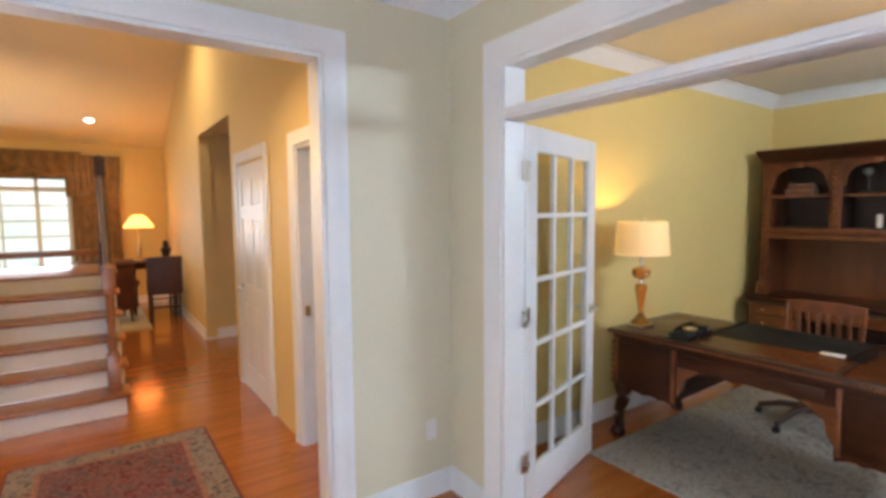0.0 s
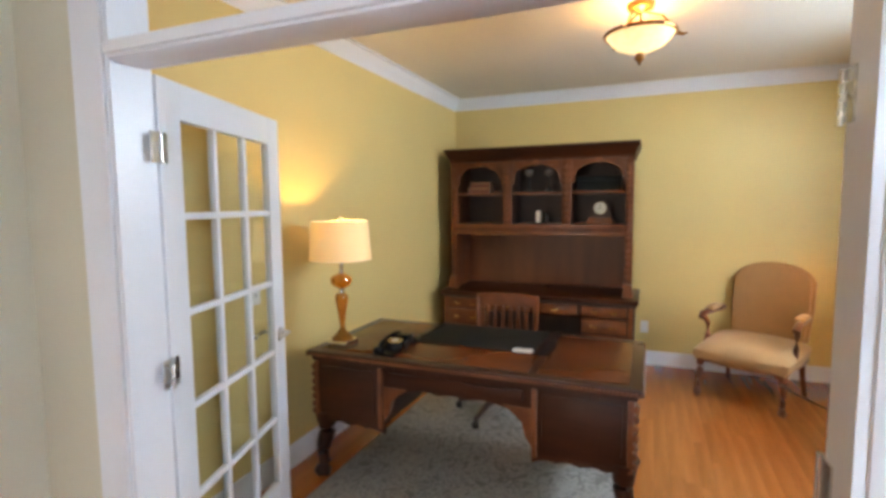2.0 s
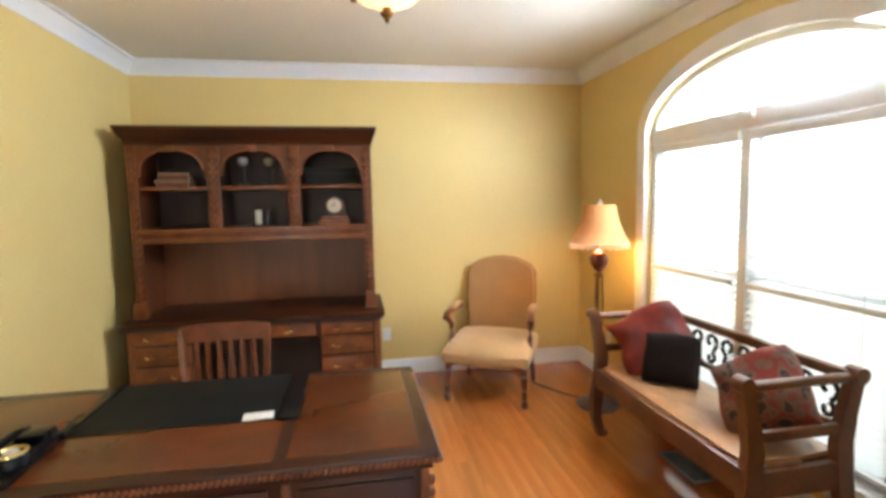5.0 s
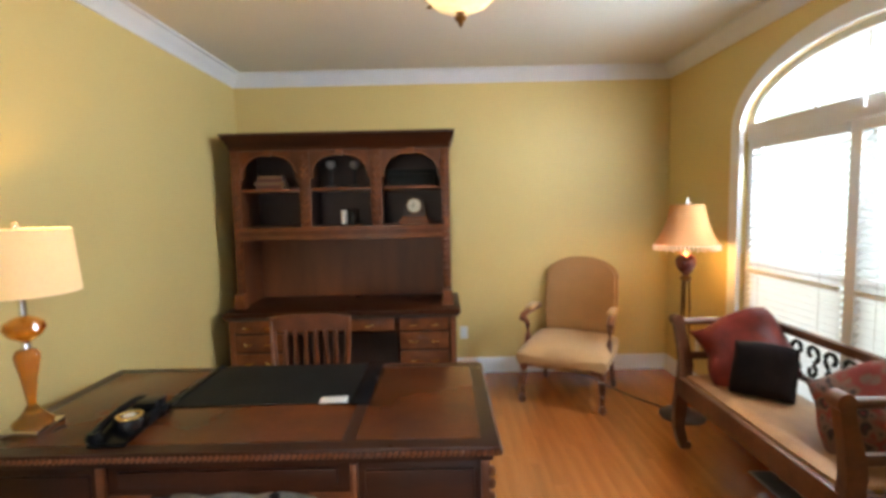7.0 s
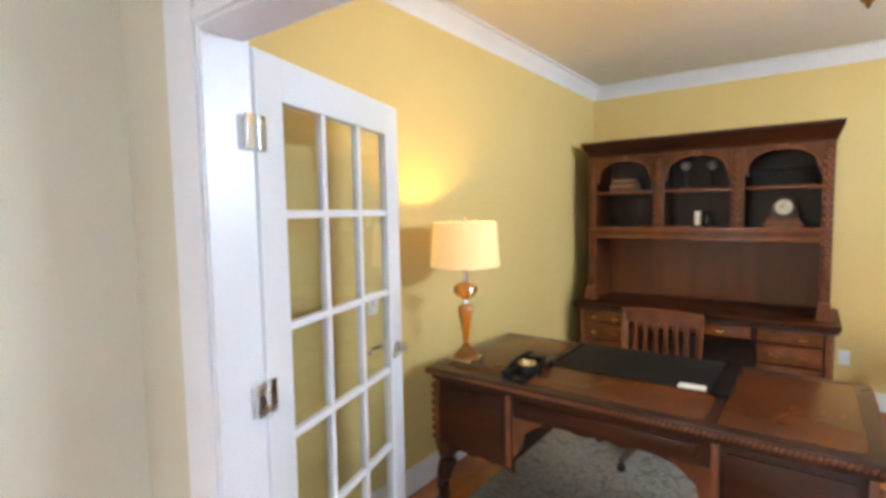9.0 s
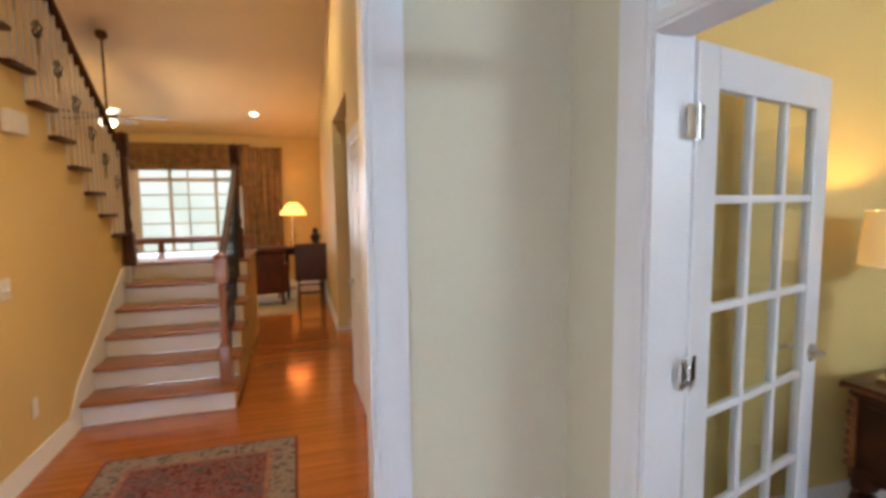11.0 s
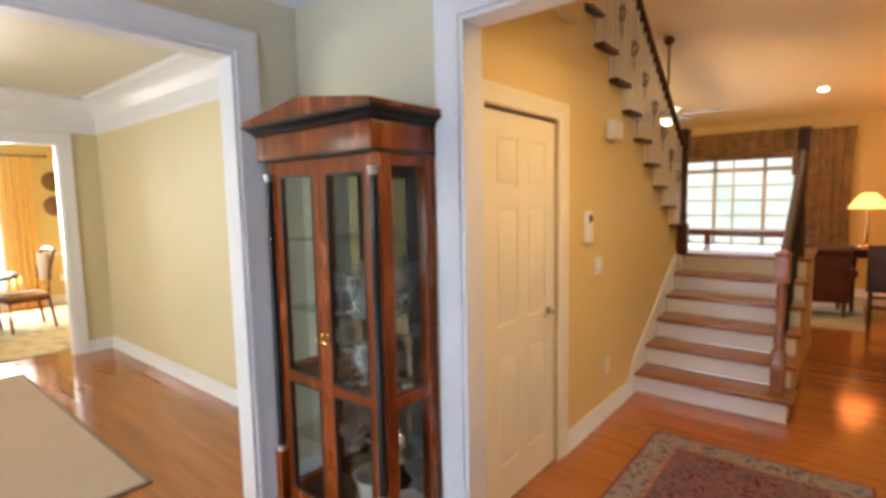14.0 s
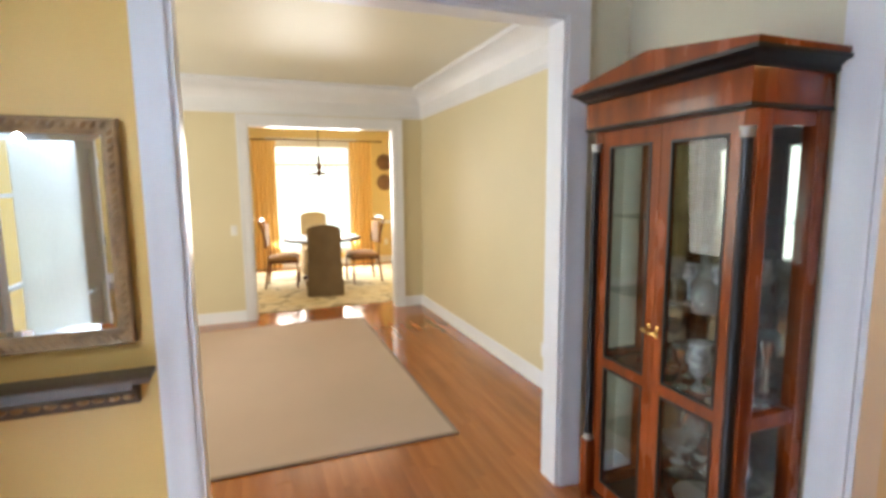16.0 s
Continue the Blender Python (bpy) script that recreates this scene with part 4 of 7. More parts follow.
for i in range(6):
    part("riser", boxes((HX0 + 0.002, 0.19, SY + RUN * i, SY + RUN * i + 0.018, RISE * i, RISE * (i + 1) - 0.031)), "white_trim" if i < 5 else "paint_cream", stair)
    if i < 5:
        part("tread", boxes((HX0 + 0.002, 0.225, SY + RUN * i - 0.028, SY + RUN * (i + 1) + 0.0, RISE * (i + 1) - 0.030, RISE * (i + 1)), bevel=0.009), "stair_oak", stair)
part("landing", boxes((-1.95, 0.225, SY + RUN * 5 - 0.028, 7.3, 0.99, 1.02), bevel=0.009), "stair_oak", stair)
part("skirt", prism(bmesh.new(), [(SY - 0.16, 0), (SY - 0.16, 0.13), (SY - 0.02, 0.30), (SY + 1.40, 1.19), (SY + 1.40, 0.9), (SY + 0.2, 0)], -0.014,
                    Matrix.Translation((HX0 + 0.001, 0, 0)) @ Matrix.Rotation(radians(90), 4, "Z")), "white_trim", stair)


def newel(x, y, z0, z1, r=0.045):
    bm = boxes((x - r, x + r, y - r, y + r, z0, z0 + 0.30), bevel=0.006)
    lathe(bm, [(r, z0 + 0.30), (r * 0.6, z0 + 0.33), (r * 0.85, z0 + 0.37), (r * 0.55, z0 + 0.45), (r * 0.72, z1 - 0.28), (r * 0.5, z1 - 0.24)], 16, (x, y, 0))
    box(bm, x - r, x + r, y - r, y + r, z1 - 0.24, z1 - 0.05, 0.006)
    lathe(bm, [(r * 1.1, z1 - 0.05), (r * 1.25, z1 - 0.03), (r * 0.8, z1 - 0.015), (0.001, z1)], 16, (x, y, 0))
    return bm


part("newel_post", newel(0.12, 4.95, RISE, 1.21), "stair_oak", stair, "turned oak newel post")
part("newel_post", newel(0.12, 6.30, 1.02, 2.20), "newel_wood", stair, "dark turned newel post")
part("newel_post", newel(-0.80, 6.02, 1.02, 2.25), "newel_wood", stair, "dark turned newel post")


def baluster(x, y, z0, z1, basket):
    bm = bmesh.new()
    cyl(bm, (x, y, z0), (x, y, z1), 0.0075, seg=8)
    if basket:
        zc = (z0 + z1) / 2 + 0.06
        for k in range(4):
            pts = []
            for i in range(9):
                a = k * math.pi / 2 + i * 0.4
                rr = 0.030 * math.sin(math.pi * i / 8)
                pts.append((x + rr * math.cos(a), y + rr * math.sin(a), zc - 0.06 + 0.015 * i))
            sweep(bm, pts, 0.004, 6)
    return bm


def rail(pts):
    bm = bmesh.new()
    sweep(bm, pts, 0.030, 12)
    return bm


part("handrail", rail([(0.12, 4.95, 1.13), (0.12, 5.2, 1.26), (0.12, 6.0, 1.76), (0.12, 6.30, 2.00)]), "newel_wood", stair, "dark wooden handrail")
for i in range(5):
    for k in range(2):
        y = SY + RUN * i + 0.07 + 0.14 * k
        if i > 0 or k > 0:
            z = RISE * (i + 1)
            part("baluster", baluster(0.12, y, z, 1.13 + (y - 4.95) * 0.63, k == 1), "iron", stair, "black iron baluster")
# upper flight, climbing back above the closet
for k in range(10):
    z, y = 0.97 + UR * (k + 1), UY - UN * k
    part("tread", boxes((-1.88, -0.795, y - UN - 0.0, y + 0.028, z - 0.032, z), bevel=0.009), "newel_wood", stair)
    part("riser", boxes((-1.88, -0.84, y - 0.018, y, z - UR, z - 0.033)), "white_trim", stair)
    for j in range(3):
        yy = y - 0.03 - 0.085 * j
        part("baluster", baluster(-0.825, yy, z, 1.98 + (RY - yy) * 0.70 + 0.12, False), "white_trim", stair, "slim white baluster")
    part("basket", baluster(-0.825, y - 0.115, z + 0.30, z + 0.50, True), "iron", stair, "black iron basket")
part("handrail", rail([(-0.82, RY + 0.02, 2.06), (-0.82, RY - 1.2, 2.92), (-0.82, RY - 2.3, 3.70)]), "newel_wood", stair, "dark wooden handrail")
part("lower_rail", boxes((-1.90, 0.20, 7.25, 7.295, 1.125, 1.195), (-0.86, -0.80, 7.25, 7.295, 1.021, 1.125), (0.14, 0.20, 7.25, 7.295, 1.021, 1.125), bevel=0.004), "stair_oak", stair, "oak rail across the back of the landing")
part("carriage", prism(bmesh.new(), [(6.02, 1.0), (6.02, 1.14), (3.66, 2.70), (3.66, 2.50)], -0.9, Matrix.Translation((-1.0, 0, 0)) @ Matrix.Rotation(radians(90), 4, "Z") @ Matrix.Scale(-1, 4, (0, 1, 0)) @ Matrix.Translation((0, 0, 0))), "paint_hall", stair)

# great room window
gw = thing("window_2", "large white window divided into small panes", "window", pose(-1.95, GY1 + 0.03, 0))
tagged(gw, kind="structure")
part("window_frame", boxes((0, 0.05, 0, 0.06, 0.70, 2.24), (1.67, 1.72, 0, 0.06, 0.70, 2.24), (0.05, 1.67, 0, 0.06, 0.70, 0.76), (0.05, 1.67, 0, 0.06, 2.18, 2.24), (0.05, 1.67, -0.01, 0.06, 1.98, 2.05), (0.05, 1.67, 0, 0.06, 0.95, 1.01)), "window_white", gw)
part("mullion", boxes((0.51, 0.56, -0.01, 0.06, 0.76, 2.18), (1.25, 1.30, -0.01, 0.06, 0.76, 2.18)), "window_white", gw)
for x in (0.82,):
    part("muntin", boxes((x - 0.012, x + 0.012, 0.010, 0.050, 0.76, 2.18)), "window_white", gw)
for z in (1.24, 1.50, 1.75):
    part("muntin", boxes((0.05, 1.67, 0.017, 0.043, z - 0.012, z + 0.012)), "window_white", gw)
p = part("pane", boxes((0.05, 1.67, 0.028, 0.032, 0.76, 2.18)), "pane_glass", gw)
p.visible_shadow = False
casing("trim", "y", GY1, -1, -1.95, -0.23, 2.24, bottom=0.6)
# dining window
dw = thing("window_4", "tall white double-hung dining room window", "window", pose(DX0 - 0.09, 0.98, 0))
tagged(dw, kind="structure")
part("window_frame", boxes((0, 0.06, 0, 0.06, 0.25, 2.36), (0, 0.06, 1.42, 1.48, 0.25, 2.36), (0, 0.06, 0.06, 1.42, 0.25, 0.32), (0, 0.06, 0.06, 1.42, 2.30, 2.36), (0, 0.06, 0.06, 1.42, 1.95, 2.0)), "window_white", dw)
p = part("pane", boxes((0.028, 0.032, 0.06, 1.42, 0.32, 2.30)), "pane_glass", dw)
p.visible_shadow = False
casing("trim", "x", DX0, 1, 0.98, 2.46, 2.36, bottom=0.15)
moulding("trim", [(DX0, DY1), (DX0, 2.60)], [(0.0005, 0.80), (0.02, 0.80), (0.03, 0.83), (0.02, 0.86), (0.0005, 0.86)], label="white painted chair rail")


# ---- small fittings ----
def plate(name, label, category, m, w=0.072, h=0.115, toggles=1):
    """A wall plate; its front faces -y, centred on the origin."""
    t = thing(name, label, category, m)
    part("cover", boxes((-w / 2, w / 2, -0.006, -0.0005, -h / 2, h / 2), bevel=0.002), "white_plastic", t)
    if name == "wall_outlet":
        for z in (-0.022, 0.022):
            part("socket", boxes((-0.017, 0.017, -0.0085, -0.006, z - 0.014, z + 0.014), bevel=0.001), "white_trim", t)
    else:
        for i in range(toggles):
            x = (i - (toggles - 1) / 2) * 0.046
            part("toggle", boxes((x - 0.005, x + 0.005, -0.018, -0.006, -0.011, 0.011), bevel=0.001), "white_trim", t)
    return t


plate("wall_outlet", "white electrical outlet low on the foyer wall", "outlet", pose(1.524, YN, 0.385))
plate("wall_outlet", "white electrical outlet on the study wall by the window", "outlet", pose(5.37, SY0, 0.37, 0, 0, 180))
plate("wall_outlet", "white electrical outlet low on the living room wall", "outlet", pose(-3.02, LY1, 0.30))
plate("wall_outlet", "white electrical outlet low on the hall wall", "outlet", pose(HX0, 4.216, 0.38, 0, 0, 90))
plate("wall_outlet", "white electrical outlet beside the dark hutch", "outlet", pose(SX1, 0.50, 0.38, 0, 0, -90))
plate("light_switch", "white light switch plate on the study wall", "switch", pose(2.79, SY1, 1.12), toggles=1)
plate("light_switch", "white double light switch on the hall wall", "switch", pose(HX0, 4.02, 1.13, 0, 0, 90), 0.118, 0.118, 2)
plate("light_switch", "white light switch by the dining opening", "switch", pose(LX0, 0.40, 1.07, 0, 0, 90), toggles=1)
plate("wall_outlet", "white electrical outlet under the chair rail", "outlet", pose(DX0, 3.13, 0.42, 0, 0, 90))
th = thing("thermostat", "white upright thermostat keypad on the hall wall", "thermostat", pose(HX0, 3.835, 1.41, 0, 0, 90))
part("body", boxes((-0.045, 0.045, -0.028, -0.0005, -0.10, 0.10), bevel=0.008), "white_plastic", th)
part("display", boxes((-0.028, 0.028, -0.0295, -0.027, 0.03, 0.075)), "verdigris", th, "small dark display")
ch = thing("door_chime", "white plastic door chime box high on the wall", "chime", pose(HX0, 4.24, 2.06, 0, 0, 90))
part("body", boxes((-0.10, 0.10, -0.05, -0.0005, -0.065, 0.065), bevel=0.012), "white_plastic", ch)
part("grille", boxes(*[(-0.08, 0.08, -0.0525, -0.049, z, z + 0.006) for z in (-0.04, -0.02, 0.0, 0.02)]), "white_trim", ch)
fr = thing("floor_register", "grey metal floor vent under the window bench", "vent", pose(3.97, -1.12, 0))
part("frame", boxes((-0.17, 0.17, -0.07, 0.07, 0.0, 0.004), bevel=0.001), "pewter", fr)
for i in range(12):
    part("slat", boxes((-0.15 + i * 0.026, -0.135 + i * 0.026, -0.055, 0.055, 0.0042, 0.007)), "verdigris", fr)


def recessed(name, label, x, y, z, tilt=0.0):
    t = thing(name, label, "light", pose(x, y, z, tilt))
    part("trim_ring", lathe(bmesh.new(), [(0.062, -0.004), (0.065, -0.010), (0.092, -0.008), (0.095, -0.0005), (0.062, -0.0005)], 28), "window_white", t)
    part("lens", lathe(bmesh.new(), [(0.0005, -0.007), (0.061, -0.007), (0.061, -0.002)], 28), "lens_glow", t, "glowing warm lens")
    return t


recessed("recessed_light", "lit recessed downlight in the sloping ceiling", 0.085, 9.83, 2.76 + 0.3754 * (10.7 - 9.83) - 0.012, -20.6)

# ---- study furniture ----
def cabriole(x, y, dx, dy, h, r=0.035, ball=1.0):
    """A curved leg with a knee and a ball foot, bowing out towards (dx, dy)."""
    bm = bmesh.new()
    pts, rad = [], []
    for i in range(13):
        u = i / 12
        bow = 0.045 * math.sin(math.pi * min(1, (1 - u) * 1.5)) * (1 - u * 0.2) - 0.03 * math.sin(math.pi * u) * u
        foot = 0.03 * max(0, (u - 0.8) / 0.2) ** 2
        pts.append((x + dx * (bow + foot), y + dy * (bow + foot), h * (1 - u) + 0.012))
    sweep(bm, pts, r, 10, lambda u: 1.7 - 1.15 * u if u < 0.75 else 0.84 + (u - 0.75) * 2.0)
    fx, fy = x + dx * 0.03, y + dy * 0.03
    lathe(bm, [(0.012, 0.0), (0.042 * ball, 0.01), (0.050 * ball, 0.03), (0.036 * ball, 0.055), (0.012, 0.062)], 14, (fx, fy, 0))
    return bm


def scallop(y0, y1, top, low, lift, lobes=3):
    """Outline of an apron board with a scalloped lower edge."""
    pts = [(y1, top), (y0, top), (y0, low)]
    n = 36
    for i in range(n + 1):
        u = i / n
        edge = lift * min(1, 5 * min(u, 1 - u)) + 0.012 * abs(math.sin(lobes * math.pi * u))
        pts.append((y0 + (y1 - y0) * u, low + edge))
    pts.append((y1, low))
    return pts


SIDE = Matrix.Rotation(radians(90), 4, "Z")      # outline u -> y
desk = thing("writing_desk", "large carved dark mahogany writing desk on cabriole legs", "desk", pose(0, 0, 0))
X0, X1, Y0, Y1, ZT = 2.985, 3.868, 0.497, 2.327, 0.772
part("desktop", boxes((X0, X1, Y0, Y1, ZT - 0.032, ZT), bevel=0.006), "mahogany_band", desk)
for a, b in ((Y0 + 0.06, 0.99), (1.035, 1.80), (1.845, Y1 - 0.06)):
    part("veneer_panel", boxes((X0 + 0.06, X1 - 0.06, a, b, ZT - 0.004, ZT + 0.0020), bevel=0.0008), "mahogany_top", desk, "figured veneer panel set in the top")
bm = bmesh.new()
for i in range(92):
    y = Y0 + 0.01 + i * (Y1 - Y0 - 0.02) / 91
    for x in (X0 - 0.002, X1 + 0.002):
        bmesh.ops.create_icosphere(bm, subdivisions=1, radius=0.0115, matrix=Matrix.Translation((x, y, ZT - 0.022)) @ Matrix.Rotation(radians(35), 4, "X") @ Matrix.Diagonal((0.7, 0.75, 1.25, 1)))
for i in range(44):
    x = X0 + 0.01 + i * (X1 - X0 - 0.02) / 43
    for y in (Y0 - 0.002, Y1 + 0.002):
        bmesh.ops.create_icosphere(bm, subdivisions=1, radius=0.0115, matrix=Matrix.Translation((x, y, ZT - 0.022)) @ Matrix.Rotation(radians(35), 4, "Y") @ Matrix.Diagonal((0.75, 0.7, 1.25, 1)))
part("rope_edge", bm, "mahogany_light", desk, "carved rope edge worn lighter")
part("underframe", boxes((X0 + 0.022, X1 - 0.022, Y0 + 0.022, Y1 - 0.022, ZT - 0.062, ZT - 0.033), bevel=0.005), "mahogany", desk)
fx = X0 + 0.035
for a, b in ((Y0 + 0.035, 1.005), (1.84, Y1 - 0.035)):
    part("pedestal", boxes((fx, X1 - 0.035, a, b, 0.375, ZT - 0.063), bevel=0.004), "mahogany", desk)
    part("pedestal_panel", boxes((fx - 0.010, fx + 0.002, a + 0.05, b - 0.05, 0.43, ZT - 0.09), bevel=0.006), "mahogany", desk)
    bm = prism(bmesh.new(), scallop(a, b, 0.376, 0.325, 0.018, 4), -0.03, Matrix.Translation((fx, 0, 0)) @ SIDE)
    part("pedestal_skirt", bm, "mahogany", desk)
    for y in (a, b - 0.028):
        part("corner_pilaster", boxes((fx - 0.014, fx + 0.012, y, y + 0.028, 0.36, ZT - 0.063), bevel=0.006), "mahogany_light", desk, "carved corner strip")
part("apron", prism(bmesh.new(), scallop(1.005, 1.84, ZT - 0.063, 0.515, 0.075, 5), -0.03, Matrix.Translation((fx + 0.012, 0, 0)) @ SIDE), "mahogany", desk)
part("apron_panel", boxes((fx - 0.002, fx + 0.012, 1.05, 1.80, 0.63, ZT - 0.085), bevel=0.005), "mahogany", desk)
for s, yy in ((1, 1.005), (-1, 1.84)):
    part("bracket", prism(bmesh.new(), [(yy, 0.60), (yy + s * 0.15, 0.60), (yy + s * 0.10, 0.565), (yy + s * 0.05, 0.52), (yy + s * 0.035, 0.45), (yy, 0.40)], -0.035, Matrix.Translation((fx + 0.006, 0, 0)) @ SIDE), "mahogany_light", desk, "carved corner bracket")
for x, dx in ((X0 + 0.075, -1), (X1 - 0.075, 1)):
    for y, dy in ((Y0 + 0.075, -1), (Y1 - 0.075, 1)):
        part("leg", cabriole(x, y, dx * 0.7, dy * 0.7, 0.38, 0.036), "mahogany", desk, "cabriole leg with ball foot")
for y, s in ((Y0 + 0.028, -1), (Y1 - 0.028, 1)):
    for k in range(7):
        bm = bmesh.new()
        bmesh.ops.create_icosphere(bm, subdivisions=2, radius=0.017, matrix=Matrix.Translation((X0 + 0.03, y, 0.40 + k * 0.045)) @ Matrix.Diagonal((0.8, 0.8, 1.15, 1)))
        part("leaf_drop", bm, "mahogany_light", desk, "carved leaf drop on the corner")

# things on the desk
lamp = thing("table_lamp", "amber glass table lamp with lit cream drum shade", "lamp", pose(3.17, 2.195, ZT + 0.002))
part("base", boxes((-0.068, 0.068, -0.068, 0.068, 0, 0.030), bevel=0.006), "silver", lamp, "polished chrome base block")
part("foot", lathe(bmesh.new(), [(0.062, 0.030), (0.066, 0.040), (0.046, 0.058), (0.026, 0.082), (0.017, 0.10)], 24), "amber_glass", lamp, "amber glass foot")
part("stem", lathe(bmesh.new(), [(0.014, 0.10), (0.017, 0.13), (0.027, 0.205), (0.040, 0.27), (0.041, 0.29), (0.030, 0.308), (0.014, 0.313)], 24), "amber_glass", lamp, "tapered amber glass stem")
part("collar", lathe(bmesh.new(), [(0.016, 0.313), (0.016, 0.336), (0.022, 0.342)], 20), "silver", lamp, "chrome collar")
part("globe", lathe(bmesh.new(), [(0.022, 0.342), (0.052, 0.360), (0.066, 0.385), (0.060, 0.408), (0.035, 0.424), (0.014, 0.432)], 28), "amber_glass", lamp, "flattened amber glass ball")
part("neck", lathe(bmesh.new(), [(0.012, 0.432), (0.012, 0.49), (0.018, 0.495), (0.018, 0.54), (0.004, 0.54), (0.004, 0.755)], 16), "silver", lamp, "chrome neck")
part("shade", lathe(bmesh.new(), [(0.184, 0.515), (0.166, 0.745), (0.1635, 0.745), (0.1815, 0.515), (0.184, 0.515)], 44), "drum_shade", lamp, "cream fabric drum shade, glowing")
part("finial", lathe(bmesh.new(), [(0.018, 0.748), (0.018, 0.755), (0.008, 0.760), (0.012, 0.770), (0.001, 0.777)], 14), "silver", lamp)
bm = bmesh.new()
for k in range(3):
    a = k * 2.094
    cyl(bm, (0, 0, 0.743), (0.165 * math.cos(a), 0.165 * math.sin(a), 0.743), 0.002, seg=6)
part("spider", bm, "silver", lamp)

pad = thing("desk_pad", "black leather desk blotter with dark side rails", "desk pad", pose(0, 0, ZT + 0.0035))
part("blotter", boxes((3.36, 3.86, 1.06, 1.79, 0, 0.004), bevel=0.001), "green_leather", pad)
part("side_rail", boxes((3.345, 3.862, 0.985, 1.06, 0, 0.010), bevel=0.002), "bakelite", pad)
part("side_rail", boxes((3.345, 3.862, 1.79, 1.815, 0, 0.012), bevel=0.002), "bakelite", pad)
solid("note_card", boxes((-0.030, 0.030, -0.055, 0.055, 0, 0.006), bevel=0.001), "paper", "small white note card lying on the desk pad", "paper", pose(3.385, 1.135, ZT + 0.0080, 0, 0, 4))
ph = thing("telephone", "black vintage telephone with gold ringed dial", "telephone", pose(3.20, 1.850, ZT + 0.002, 0, 0, 4))
part("body", prism(bmesh.new(), [(-0.175, 0), (0.165, 0), (0.160, 0.026), (0.06, 0.036), (-0.06, 0.030), (-0.172, 0.012)], 0.125, Matrix.Translation((0, -0.065, 0))), "bakelite", ph)
part("dial", lathe(bmesh.new(), [(0.050, 0.018), (0.053, 0.052), (0.048, 0.060), (0.030, 0.062), (0.0005, 0.060)], 28, (-0.055, -0.022, 0)), "bakelite", ph)
part("dial_ring", lathe(bmesh.new(), [(0.046, 0.0605), (0.045, 0.0650), (0.034, 0.0660), (0.032, 0.0620)], 28, (-0.055, -0.022, 0), ring=True), "brass", ph, "gold finger ring")
part("dial_card", lathe(bmesh.new(), [(0.0005, 0.061), (0.022, 0.061), (0.020, 0.0645), (0.0005, 0.0645)], 20, (-0.055, -0.022, 0)), "clock_face", ph)
part("cradle", boxes((0.055, 0.150, -0.060, 0.030, 0.030, 0.062), bevel=0.012), "bakelite", ph)
bm = sweep(bmesh.new(), [(-0.165, 0.040, 0.036), (-0.10, 0.046, 0.052), (0.0, 0.048, 0.060), (0.09, 0.046, 0.060), (0.135, 0.040, 0.052)], 0.015, 10)
for x, z in ((-0.160, 0.014), (0.135, 0.030)):
    lathe(bm, [(0.024, 0.0), (0.030, 0.018), (0.018, 0.036)], 16, (x, 0.040, z))
part("handset", bm, "bakelite", ph, "black curved handset")
part("cord", sweep(bmesh.new(), [(0.15, -0.02, 0.012), (0.21, -0.05, 0.006), (0.28, -0.03, 0.006), (0.36, -0.05, 0.006)], 0.004, 6), "bakelite", ph)

# wooden swivel chair
oc = thing("desk_chair", "wooden slat-back swivel chair on a dark star base", "chair", pose(4.24, 1.51, 0.012))
part("seat", boxes((-0.22, 0.22, -0.23, 0.23, 0.43, 0.47), bevel=0.015), "chair_wood", oc)
part("top_rail", prism(bmesh.new(), [(-0.245, 0.80), (0.245, 0.80), (0.250, 0.885), (0.12, 0.900), (-0.12, 0.900), (-0.250, 0.885)], -0.03, Matrix.Translation((0.19, 0, 0)) @ SIDE), "chair_wood", oc, "curved wooden top rail")
for y in (-0.235, 0.235):
    part("back_post", sweep(bmesh.new(), [(0.17, y * 0.9, 0.45), (0.19, y * 0.97, 0.65), (0.205, y, 0.86)], 0.019, 8), "chair_wood", oc)
for k in range(6):
    y = -0.155 + k * 0.062
    part("slat", lathe(bmesh.new(), [(0.010, 0.47), (0.013, 0.52), (0.019, 0.62), (0.012, 0.72), (0.016, 0.76), (0.012, 0.805)], 10, (0.195, y, 0)), "chair_wood", oc)
part("column", lathe(bmesh.new(), [(0.03, 0.10), (0.03, 0.25), (0.022, 0.26), (0.022, 0.42), (0.09, 0.43)], 16), "iron", oc)
for k in range(5):
    a = radians(20 + 72 * k)
    c, s = math.cos(a), math.sin(a)
    lg = part("base_leg", sweep(bmesh.new(), [(0.02 * c, 0.02 * s, 0.14), (0.17 * c, 0.17 * s, 0.125), (0.33 * c, 0.33 * s, 0.065)], 0.028, 8, lambda u: 1.1 - 0.4 * u), "mahogany_dark", oc)
    part("caster", lathe(bmesh.new(), [(0.012, 0.0), (0.026, 0.010), (0.026, 0.040), (0.010, 0.052)], 12, (0.33 * c, 0.33 * s, 0)), "iron", lg)

# hutch: a credenza with its upper cabinet
hu = thing("hutch", "tall carved dark mahogany hutch with arched shelves", "cabinet", pose(0, 0, 0))
CX0, CX1, CY0, CY1, CT = 5.185, 5.89, 0.565, 2.380, 0.770
part("counter", boxes((CX0 - 0.02, CX1, CY0 - 0.015, CY1 + 0.015, CT - 0.04, CT), bevel=0.010), "mahogany", hu)
part("counter_edge", boxes((CX0 - 0.008, CX1 - 0.01, CY0, CY1, CT - 0.062, CT - 0.041), bevel=0.004), "mahogany_dark", hu)
